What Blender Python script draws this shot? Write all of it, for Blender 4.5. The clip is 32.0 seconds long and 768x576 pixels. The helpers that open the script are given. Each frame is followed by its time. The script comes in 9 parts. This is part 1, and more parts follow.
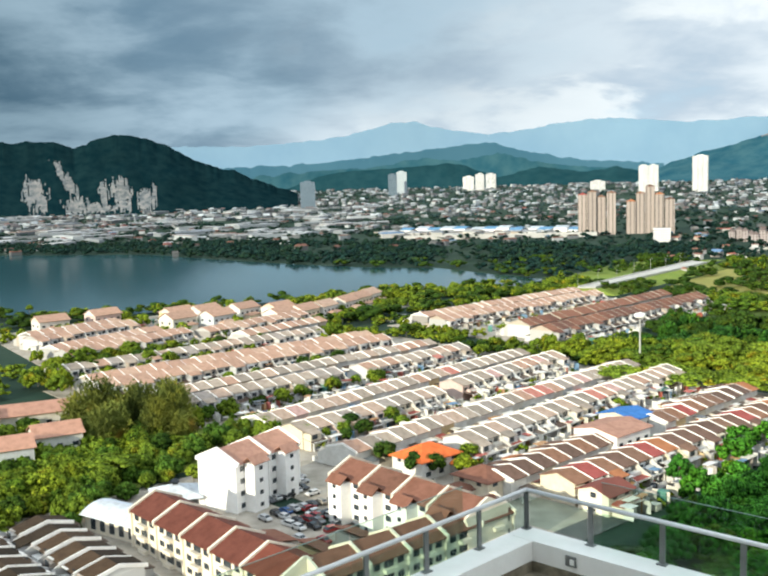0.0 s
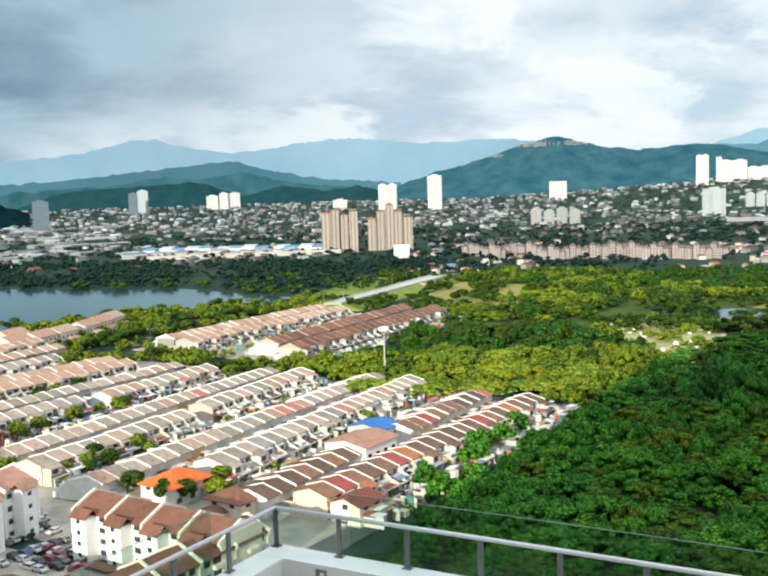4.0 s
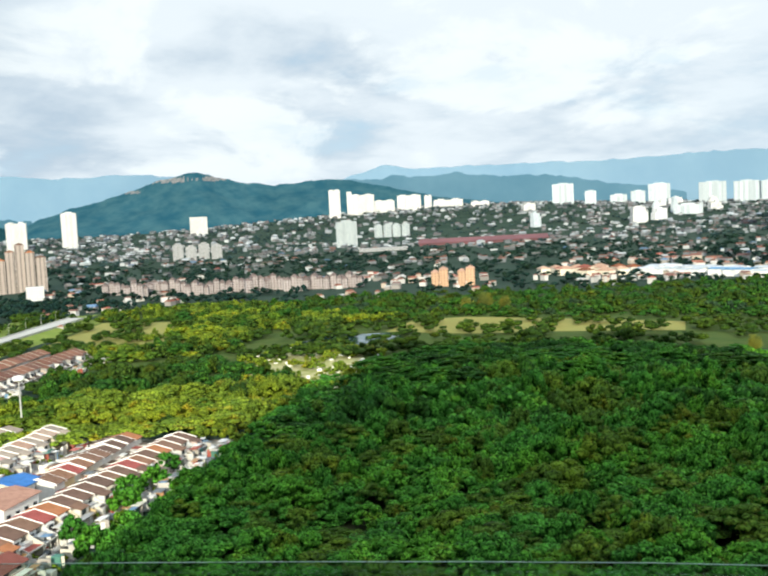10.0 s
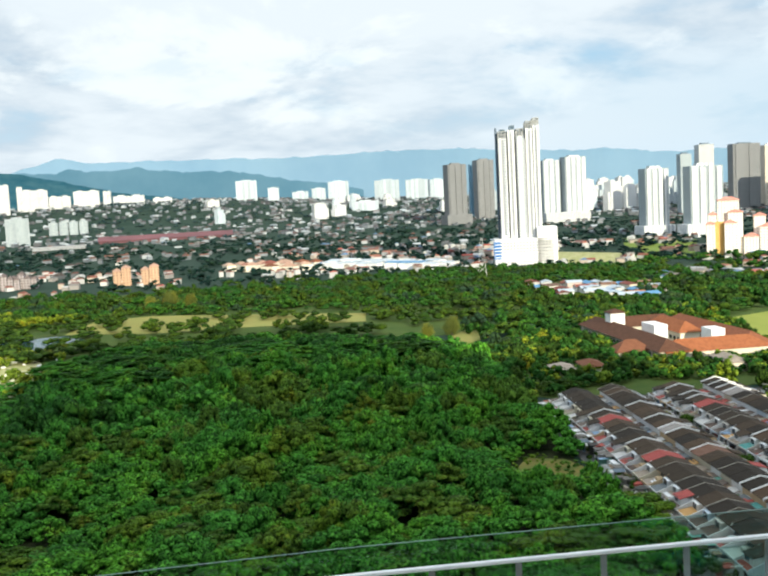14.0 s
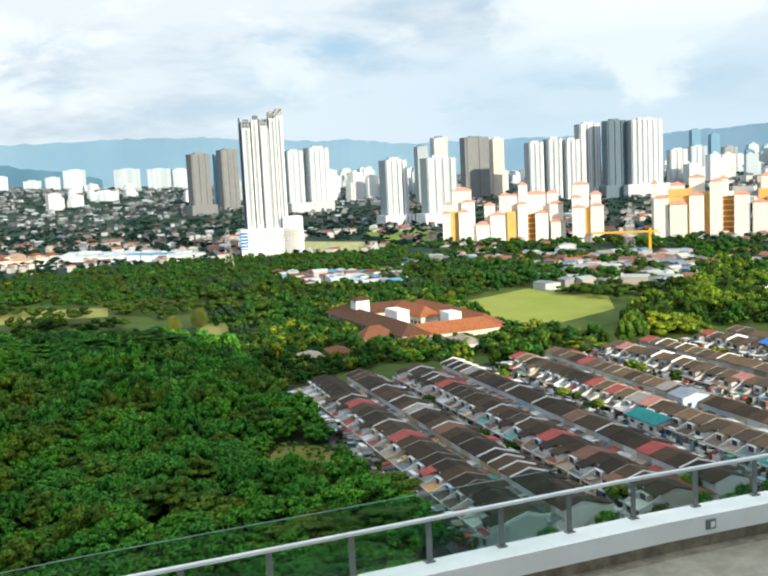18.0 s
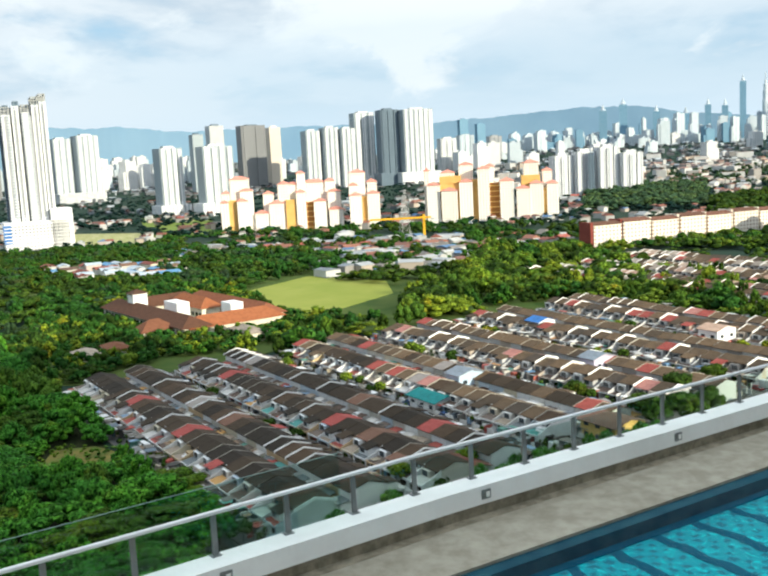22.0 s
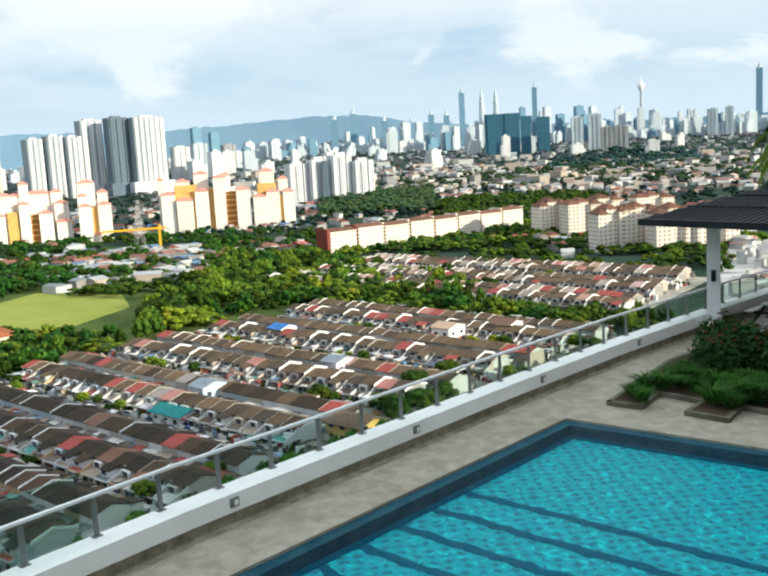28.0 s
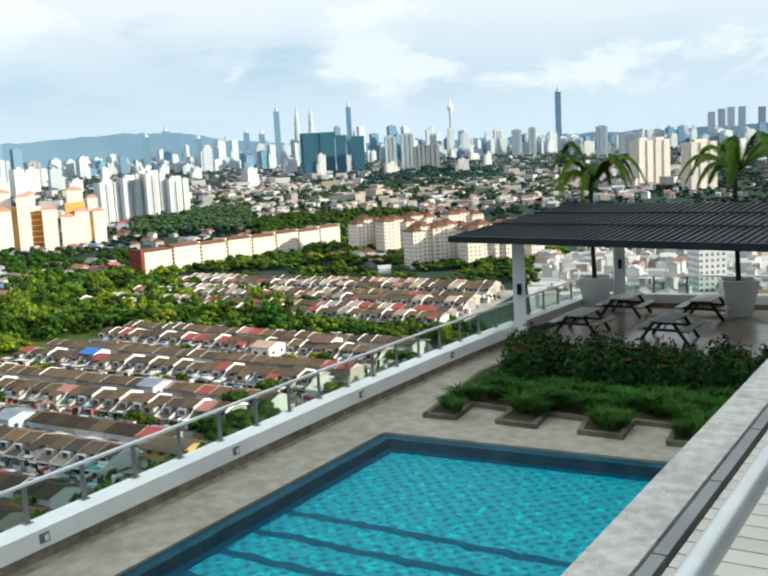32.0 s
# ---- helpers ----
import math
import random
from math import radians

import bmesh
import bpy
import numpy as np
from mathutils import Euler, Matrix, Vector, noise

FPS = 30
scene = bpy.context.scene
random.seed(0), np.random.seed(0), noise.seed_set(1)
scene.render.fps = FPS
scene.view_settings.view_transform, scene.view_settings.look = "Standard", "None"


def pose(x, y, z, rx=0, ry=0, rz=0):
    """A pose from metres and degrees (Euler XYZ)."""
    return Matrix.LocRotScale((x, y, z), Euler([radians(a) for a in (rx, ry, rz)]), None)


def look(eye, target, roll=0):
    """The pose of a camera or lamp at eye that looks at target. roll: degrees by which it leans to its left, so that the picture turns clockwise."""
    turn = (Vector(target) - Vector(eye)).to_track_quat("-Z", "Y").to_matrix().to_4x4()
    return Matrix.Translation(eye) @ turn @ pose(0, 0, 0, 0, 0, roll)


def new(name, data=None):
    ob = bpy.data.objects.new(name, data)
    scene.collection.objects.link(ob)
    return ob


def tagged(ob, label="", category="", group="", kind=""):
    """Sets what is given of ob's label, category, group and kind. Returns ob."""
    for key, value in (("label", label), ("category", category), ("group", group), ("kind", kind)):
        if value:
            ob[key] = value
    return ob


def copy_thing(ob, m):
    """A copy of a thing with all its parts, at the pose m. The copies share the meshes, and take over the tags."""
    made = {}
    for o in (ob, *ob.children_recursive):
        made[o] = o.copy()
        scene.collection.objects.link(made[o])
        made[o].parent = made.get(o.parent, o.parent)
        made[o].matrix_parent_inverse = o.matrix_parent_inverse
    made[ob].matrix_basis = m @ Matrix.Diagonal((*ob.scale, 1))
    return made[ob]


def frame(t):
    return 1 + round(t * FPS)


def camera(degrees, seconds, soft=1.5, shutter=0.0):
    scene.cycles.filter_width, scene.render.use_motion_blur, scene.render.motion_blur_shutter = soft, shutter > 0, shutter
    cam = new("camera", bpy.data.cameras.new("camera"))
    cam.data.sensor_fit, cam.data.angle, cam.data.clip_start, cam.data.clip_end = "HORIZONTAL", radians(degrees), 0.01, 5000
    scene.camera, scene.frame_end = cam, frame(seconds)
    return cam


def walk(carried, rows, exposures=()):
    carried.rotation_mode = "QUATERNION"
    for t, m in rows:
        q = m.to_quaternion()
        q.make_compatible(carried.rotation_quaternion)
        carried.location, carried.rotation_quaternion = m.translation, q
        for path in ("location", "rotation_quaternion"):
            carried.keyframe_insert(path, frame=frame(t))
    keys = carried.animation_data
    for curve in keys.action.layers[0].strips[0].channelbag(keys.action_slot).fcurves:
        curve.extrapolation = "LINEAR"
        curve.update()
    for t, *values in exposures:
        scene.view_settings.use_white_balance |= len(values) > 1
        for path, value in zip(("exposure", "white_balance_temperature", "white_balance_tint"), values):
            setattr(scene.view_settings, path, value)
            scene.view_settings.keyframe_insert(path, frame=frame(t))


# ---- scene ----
cam = camera(44.08, 32.0, 2.3)

# seconds, then metres and degrees of the camera's pose
PATH = [
    (0, (-0.294, 0.077, 80.019, 84.00, 1.54, 2.34)),
    (0.5, (-0.284, 0.076, 80.018, 84.10, 1.50, 1.41)),
    (1, (-0.274, 0.075, 80.017, 84.36, 1.57, 0.51)),
    (1.5, (-0.264, 0.074, 80.016, 84.33, 1.77, -0.85)),
    (2, (-0.254, 0.073, 80.015, 84.03, 1.80, -3.78)),
    (2.5, (-0.244, 0.073, 80.014, 83.97, 1.76, -6.62)),
    (3, (-0.234, 0.072, 80.012, 84.07, 1.65, -8.87)),
    (3.5, (-0.224, 0.071, 80.011, 84.34, 1.73, -10.98)),
    (5.5, (-0.176, 0.057, 80.007, 85.81, 1.60, -18.12)),
    (6, (-0.164, 0.054, 80.005, 86.13, 1.63, -19.85)),
    (6.5, (-0.152, 0.051, 80.004, 86.42, 1.71, -21.81)),
    (7, (-0.139, 0.047, 80.003, 86.52, 1.82, -23.53)),
    (7.5, (-0.129, 0.045, 80.005, 86.36, 1.83, -25.10)),
    (8, (-0.119, 0.042, 80.008, 86.59, 1.95, -26.75)),
    (8.5, (-0.109, 0.040, 80.010, 86.50, 2.26, -28.18)),
    (9, (-0.099, 0.037, 80.013, 86.28, 2.46, -30.04)),
    (9.5, (-0.088, 0.034, 80.015, 86.30, 2.67, -32.00)),
    (10, (-0.078, 0.032, 80.017, 85.94, 2.97, -34.32)),
    (10.5, (-0.068, 0.029, 80.020, 85.70, 3.05, -36.60)),
    (11, (-0.058, 0.026, 80.022, 85.49, 3.12, -38.91)),
    (11.5, (-0.048, 0.024, 80.024, 85.38, 3.15, -41.11)),
    (12, (-0.039, 0.022, 80.027, 85.14, 3.05, -43.76)),
    (12.5, (-0.030, 0.020, 80.029, 84.93, 3.00, -46.20)),
    (13, (-0.021, 0.018, 80.031, 84.87, 3.01, -48.55)),
    (13.5, (-0.011, 0.015, 80.034, 84.89, 3.08, -50.83)),
    (14, (-0.002, 0.013, 80.036, 84.76, 2.96, -53.19)),
    (14.5, (0.007, 0.011, 80.039, 84.73, 3.02, -55.71)),
    (15, (0.016, 0.009, 80.041, 84.65, 2.97, -57.74)),
    (15.5, (0.025, 0.007, 80.043, 84.41, 3.05, -59.81)),
    (17.5, (0.076, -0.005, 80.034, 83.65, 2.74, -66.96)),
    (18, (0.089, -0.008, 80.031, 83.41, 2.80, -68.43)),
    (18.5, (0.101, -0.011, 80.029, 82.96, 2.71, -69.89)),
    (19, (0.114, -0.014, 80.026, 82.64, 2.99, -71.56)),
    (19.5, (0.127, -0.017, 80.021, 82.57, 3.03, -73.37)),
    (20, (0.140, -0.020, 80.015, 82.50, 3.01, -75.26)),
    (20.5, (0.153, -0.023, 80.009, 82.51, 2.87, -77.10)),
    (21, (0.166, -0.026, 80.003, 82.22, 2.90, -79.36)),
    (21.5, (0.179, -0.028, 79.997, 82.15, 2.91, -80.55)),
    (22, (0.193, -0.031, 79.991, 82.06, 2.98, -81.72)),
    (22.5, (0.206, -0.034, 79.985, 81.95, 2.95, -83.17)),
    (23, (0.208, -0.036, 79.980, 81.97, 2.89, -84.63)),
    (23.5, (0.211, -0.038, 79.975, 81.97, 2.99, -86.31)),
    (24, (0.214, -0.039, 79.970, 81.94, 2.90, -87.82)),
    (24.5, (0.217, -0.041, 79.965, 81.79, 2.91, -88.93)),
    (25, (0.220, -0.043, 79.960, 81.78, 3.05, -90.04)),
    (25.5, (0.223, -0.045, 79.954, 81.71, 3.16, -91.29)),
    (27.5, (0.166, -0.049, 79.954, 81.53, 3.23, -95.90)),
    (28, (0.152, -0.050, 79.953, 81.71, 3.21, -97.50)),
    (28.5, (0.138, -0.051, 79.953, 81.87, 3.25, -99.23)),
    (29, (0.121, -0.055, 79.957, 81.76, 3.32, -100.74)),
    (29.5, (0.104, -0.059, 79.961, 81.86, 3.25, -102.22)),
    (30, (0.087, -0.063, 79.965, 82.03, 3.03, -103.72)),
    (30.5, (0.070, -0.067, 79.970, 82.24, 3.01, -105.21)),
    (31, (0.053, -0.071, 79.974, 82.38, 3.20, -106.41)),
    (31.5, (0.036, -0.075, 79.978, 82.36, 3.03, -107.57)),
    (32, (0.019, -0.079, 79.982, 82.21, 3.00, -108.48)),
]
walk(cam, [(t, pose(*p)) for t, p in PATH], [(0, 0.26, 6100, 5), (32, 0.26, 6100, 5)])

# ---- world, sun ----
SUN_EL, SUN_AZ = 15.0, 143.0          # degrees; azimuth to the left of +y
GLOBE = Vector((-math.sin(radians(SUN_AZ)) * math.cos(radians(SUN_EL)),
                math.cos(radians(SUN_AZ)) * math.cos(radians(SUN_EL)), math.sin(radians(SUN_EL))))
sun_data = bpy.data.lights.new("sun", "SUN")
sun_data.energy, sun_data.angle, sun_data.color = 5.0, radians(0.53), (1.0, 0.87, 0.66)
sun = new("sun", sun_data)
sun.matrix_world = look((0, 0, 400), Vector((0, 0, 400)) - GLOBE)


class Nodes:
    """Short hand for building a node tree."""

    def __init__(self, tree):
        self.t = tree
        self.t.nodes.clear()

    def add(self, kind, ins=None, **props):
        n = self.t.nodes.new(kind)
        for k, v in props.items():
            if k == "operation":
                n.operation = v
            elif k == "blend_type":
                n.blend_type = v
            elif k == "data_type":
                n.data_type = v
            elif k == "sky_type":
                n.sky_type = v
        for k, v in (ins or {}).items():
            self.put(n.inputs[k], v)
        return n

    def put(self, socket, v):
        if isinstance(v, bpy.types.NodeSocket):
            self.t.links.new(v, socket)
        elif isinstance(v, bpy.types.Node):
            self.t.links.new(v.outputs[0], socket)
        else:
            socket.default_value = v

    def math(self, op, a, b=0.0, c=0.0):
        return self.add("ShaderNodeMath", {0: a, 1: b, 2: c}, operation=op).outputs[0]

    def mix(self, f, a, b, blend="MIX"):
        n = self.add("ShaderNodeMix", None, data_type="RGBA", blend_type=blend)
        self.put(n.inputs[0], f)
        for s, v in ((n.inputs[6], a), (n.inputs[7], b)):
            self.put(s, (*v, 1.0) if isinstance(v, tuple) and len(v) == 3 else v)
        return n.outputs[2]

    def noise(self, vec, scale, detail=3.0, rough=0.55, distort=0.0):
        n = self.add("ShaderNodeTexNoise", {"Scale": scale, "Detail": detail, "Roughness": rough, "Distortion": distort})
        if vec is not None:
            self.put(n.inputs["Vector"], vec)
        return n.outputs[0]

    def ramp(self, f, stops, constant=False):
        n = self.t.nodes.new("ShaderNodeValToRGB")
        r = n.color_ramp
        if constant:
            r.interpolation = "CONSTANT"
        while len(r.elements) < len(stops):
            r.elements.new(0.5)
        for e, (p, c) in zip(r.elements, stops):
            e.position, e.color = p, (*c, 1.0) if len(c) == 3 else c
        self.put(n.inputs[0], f)
        return n.outputs[0]

    def smooth(self, v, lo, hi):
        n = self.add("ShaderNodeMapRange", {0: v, 1: lo, 2: hi, 3: 0.0, 4: 1.0})
        n.interpolation_type = "SMOOTHSTEP"
        return n.outputs[0]


world = bpy.data.worlds.new("world")
scene.world = world
world.use_nodes = True
N = Nodes(world.node_tree)
sky = N.add("ShaderNodeTexSky", None, sky_type="NISHITA")
sky.sun_disc = False
sky.sun_elevation, sky.sun_rotation = radians(SUN_EL), radians(-SUN_AZ)
sky.air_density, sky.dust_density = 1.0, 1.0
gen = N.add("ShaderNodeTexCoord").outputs["Generated"]
sep = N.add("ShaderNodeSeparateXYZ", {0: gen})
dx, dy, dz = sep.outputs
up = N.math("MAXIMUM", dz, 0.0)
flat = N.math("ADD", up, 0.22)
px, py = N.math("DIVIDE", dx, flat), N.math("DIVIDE", dy, flat)
cvec = N.add("ShaderNodeCombineXYZ", {0: px, 1: py, 2: N.math("MULTIPLY", up, 2.0)}).outputs[0]
big = N.noise(cvec, 0.62, 6.0, 0.55, 0.25)
fine = N.noise(cvec, 1.9, 6.0, 0.55, 0.15)
puff = N.math("ADD", N.math("MULTIPLY", big, 0.62), N.math("MULTIPLY", fine, 0.38))
# share of the sky that is open blue grows towards the south-east
se = N.math("ADD", N.math("MULTIPLY", dx, 0.90), N.math("MULTIPLY", dy, -0.43))
cover = N.smooth(N.math("SUBTRACT", puff, N.math("MULTIPLY", N.smooth(se, 0.35, 1.0), 0.06)), 0.30, 0.44)
clear = N.math("MULTIPLY", N.smooth(se, 0.35, 0.95), N.math("SUBTRACT", 1.0, N.smooth(N.math("ADD", up, N.math("MULTIPLY", puff, 0.12)), 0.11, 0.24)))
cover = N.math("MULTIPLY", cover, N.math("SUBTRACT", 1.0, N.math("MULTIPLY", clear, 0.80)))
# heaped clouds low over the horizon
lump = N.noise(N.add("ShaderNodeVectorMath", {0: gen, 1: (1.0, 1.0, 2.1)}, operation="MULTIPLY").outputs[0], 5.2, 7.0, 0.56, 0.35)
cover = N.math("MAXIMUM", cover, N.math("MULTIPLY", N.smooth(lump, 0.46, 0.60), N.math("MULTIPLY", N.smooth(up, 0.03, 0.07), 0.8)))
# the storm bank over the north-west
nw = N.math("ADD", N.math("MULTIPLY", dx, -0.56), N.math("MULTIPLY", dy, 0.83))
deep = N.smooth(nw, 0.86, 0.97)
storm = N.math("MULTIPLY", N.smooth(N.math("ADD", nw, N.math("MULTIPLY", N.math("SUBTRACT", puff, 0.3), 0.9)), 0.79, 1.11), N.smooth(N.math("ADD", up, N.math("MULTIPLY", deep, 0.11)), 0.01, 0.13))
cover = N.math("MAXIMUM", cover, storm)
light = N.smooth(N.math("ADD", N.math("ADD", fine, N.math("MULTIPLY", big, 0.6)), N.math("MULTIPLY", N.smooth(se, -0.5, 0.6), 0.16)), 0.60, 0.98)
cloud = N.mix(light, (0.58, 0.66, 0.74), (1.02, 1.02, 1.01))
head = N.math("MULTIPLY", N.smooth(lump, 0.49, 0.59), N.math("SUBTRACT", 0.80, N.math("MULTIPLY", storm, 0.45)))
cloud = N.mix(head, N.mix(1.0, cloud, (0.89, 0.915, 0.945), "MULTIPLY"), (1.04, 1.04, 1.02))
heart = N.smooth(nw, 0.935, 0.99)
cloud = N.mix(storm, cloud, N.mix(light, N.mix(heart, (0.15, 0.245, 0.33), (0.062, 0.125, 0.18)), N.mix(heart, (0.46, 0.58, 0.67), (0.26, 0.36, 0.43))))
blue = N.mix(0.72, N.mix(1.0, sky.outputs[0], (0.11, 0.11, 0.11), "MULTIPLY"), (0.48, 0.72, 0.94))
open_sky = N.mix(N.smooth(up, 0.0, 0.14), (0.78, 0.87, 0.94), blue)
final = N.mix(cover, open_sky, cloud)
low = N.math("SUBTRACT", 1.0, N.smooth(up, 0.0, 0.075))
final = N.mix(N.math("MULTIPLY", N.math("MULTIPLY", low, 0.5), N.math("SUBTRACT", 1.0, N.math("MULTIPLY", deep, 0.8))), final, N.mix(N.smooth(se, -0.3, 0.9), (0.62, 0.72, 0.78), (0.66, 0.82, 0.94)))
# overhead sky, out of view, brightened to add light on the terrace
bright = N.math("ADD", 1.0, N.math("MULTIPLY", N.smooth(up, 0.32, 0.75), 0.55))
final = N.mix(1.0, final, N.add("ShaderNodeCombineXYZ", {0: bright, 1: bright, 2: bright}).outputs[0], "MULTIPLY")
bg = N.add("ShaderNodeBackground", {0: final, 1: 0.84})
N.put(N.add("ShaderNodeOutputWorld").inputs[0], bg)

# ---- materials ----
MATS = {}


def mat(name, c1, c2=None, scale=1.0, rough=0.8, bump=0.0, bump_scale=None, metal=0.0, spec=0.12, vary=0.0,
        island=0.0, palette=None, stain=None, coord="Object"):
    """A surface with colour variation at two scales; vary: from object to object, island: from piece to piece."""
    m = bpy.data.materials.new(name)
    m.use_nodes = True
    n = Nodes(m.node_tree)
    geo = n.add("ShaderNodeNewGeometry")
    vec = geo.outputs["Position"] if coord == "World" else n.add("ShaderNodeTexCoord").outputs["Object"]
    c2 = c2 or tuple(v * 0.8 for v in c1)
    rnd = n.add("ShaderNodeObjectInfo").outputs["Random"]
    if palette:
        src = geo.outputs["Random Per Island"] if island < 0 else rnd
        col = n.ramp(src, palette, True)
        col = n.mix(n.noise(vec, scale, 5), col, n.mix(1.0, col, (0.62, 0.62, 0.62), "MULTIPLY"))
    else:
        col = n.mix(n.smooth(n.noise(vec, scale, 5, 0.62), 0.28, 0.72), c1, c2)
    col = n.mix(n.math("MULTIPLY", n.smooth(n.noise(vec, scale * 0.13, 3), 0.4, 0.7), 0.35), col,
                n.mix(1.0, col, stain or (0.7, 0.68, 0.64), "MULTIPLY"))
    if vary:
        v = n.math("ADD", n.math("MULTIPLY", rnd, 2 * vary), 1 - vary)
        col = n.mix(1.0, col, n.add("ShaderNodeCombineXYZ", {0: v, 1: v, 2: v}).outputs[0], "MULTIPLY")
    if island > 0:
        v = n.math("ADD", n.math("MULTIPLY", geo.outputs["Random Per Island"], 2 * island), 1 - island)
        col = n.mix(1.0, col, n.add("ShaderNodeCombineXYZ", {0: v, 1: v, 2: n.math("MULTIPLY", v, 0.95)}).outputs[0], "MULTIPLY")
    b = n.add("ShaderNodeBsdfPrincipled", {"Base Color": col, "Roughness": rough, "Metallic": metal, "Specular IOR Level": spec})
    if bump:
        h = n.noise(vec, bump_scale or scale * 4, 4)
        n.put(b.inputs["Normal"], n.add("ShaderNodeBump", {"Strength": bump, "Distance": 0.05, "Height": h}).outputs[0])
    n.put(n.add("ShaderNodeOutputMaterial").inputs[0], b)
    MATS[name] = m
    return m


def roof_mat(name, palette, pitch=0.35, rough=0.75, island=False):
    """Sheet or tile roofing with courses down the slope; the colour differs from house to house."""
    m = bpy.data.materials.new(name)
    m.use_nodes = True
    n = Nodes(m.node_tree)
    vec = n.add("ShaderNodeTexCoord").outputs["Object"]
    rnd = n.add("ShaderNodeObjectInfo").outputs["Random"]
    col = n.ramp(n.add("ShaderNodeNewGeometry").outputs["Random Per Island"] if island else rnd, palette, True)
    dirt = n.smooth(n.noise(vec, 0.45, 5, 0.65), 0.35, 0.75)
    col = n.mix(n.math("MULTIPLY", dirt, 0.6), col, n.mix(1.0, col, (0.50, 0.47, 0.43), "MULTIPLY"))
    col = n.mix(n.math("MULTIPLY", n.noise(vec, 5.0, 3), 0.35), col, n.mix(1.0, col, (1.25, 1.22, 1.18), "MULTIPLY"))
    x = n.add("ShaderNodeSeparateXYZ", {0: vec}).outputs[0]
    wave = n.math("PINGPONG", n.math("DIVIDE", x, pitch), 0.5)
    b = n.add("ShaderNodeBsdfPrincipled", {"Base Color": col, "Roughness": rough, "Specular IOR Level": 0.1})
    n.put(b.inputs["Normal"], n.add("ShaderNodeBump", {"Strength": 0.5, "Distance": 0.06, "Height": wave}).outputs[0])
    n.put(n.add("ShaderNodeOutputMaterial").inputs[0], b)
    MATS[name] = m
    return m


def facade(name, wall, glass, floor=3.1, bay=3.4, open_w=0.5, open_h=0.45, vary=0.08, band=None):
    """Painted render with rows of openings too fine to model from afar."""
    m = bpy.data.materials.new(name)
    m.use_nodes = True
    n = Nodes(m.node_tree)
    vec = n.add("ShaderNodeTexCoord").outputs["Object"]
    x, y, z = n.add("ShaderNodeSeparateXYZ", {0: vec}).outputs
    s = n.math("FRACT", n.math("DIVIDE", n.math("ADD", n.math("ADD", x, y), 400.0), bay))
    f = n.math("FRACT", n.math("DIVIDE", n.math("ADD", z, 0.4), floor))
    win = n.math("MULTIPLY", n.math("LESS_THAN", s, open_w), n.math("LESS_THAN", f, open_h))
    nz = n.add("ShaderNodeSeparateXYZ", {0: n.add("ShaderNodeNewGeometry").outputs["Normal"]}).outputs[2]
    win = n.math("MULTIPLY", win, n.math("LESS_THAN", n.math("ABSOLUTE", nz), 0.5))
    rnd = n.add("ShaderNodeObjectInfo").outputs["Random"]
    v = n.math("ADD", n.math("MULTIPLY", rnd, 2 * vary), 1 - vary)
    wcol = n.mix(n.noise(vec, 0.08, 4), wall, tuple(k * 0.86 for k in wall))
    if band:
        wcol = n.mix(n.math("LESS_THAN", n.math("FRACT", n.math("DIVIDE", n.math("ADD", n.math("ADD", x, y), 400.0), bay * 4)), 0.3), wcol, band)
    wcol = n.mix(1.0, wcol, n.add("ShaderNodeCombineXYZ", {0: v, 1: v, 2: v}).outputs[0], "MULTIPLY")
    col = n.mix(win, wcol, glass)
    rough = n.math("SUBTRACT", 0.8, n.math("MULTIPLY", win, 0.6))
    b = n.add("ShaderNodeBsdfPrincipled", {"Base Color": col, "Roughness": rough, "Specular IOR Level": 0.2})
    n.put(n.add("ShaderNodeOutputMaterial").inputs[0], b)
    MATS[name] = m
    return m


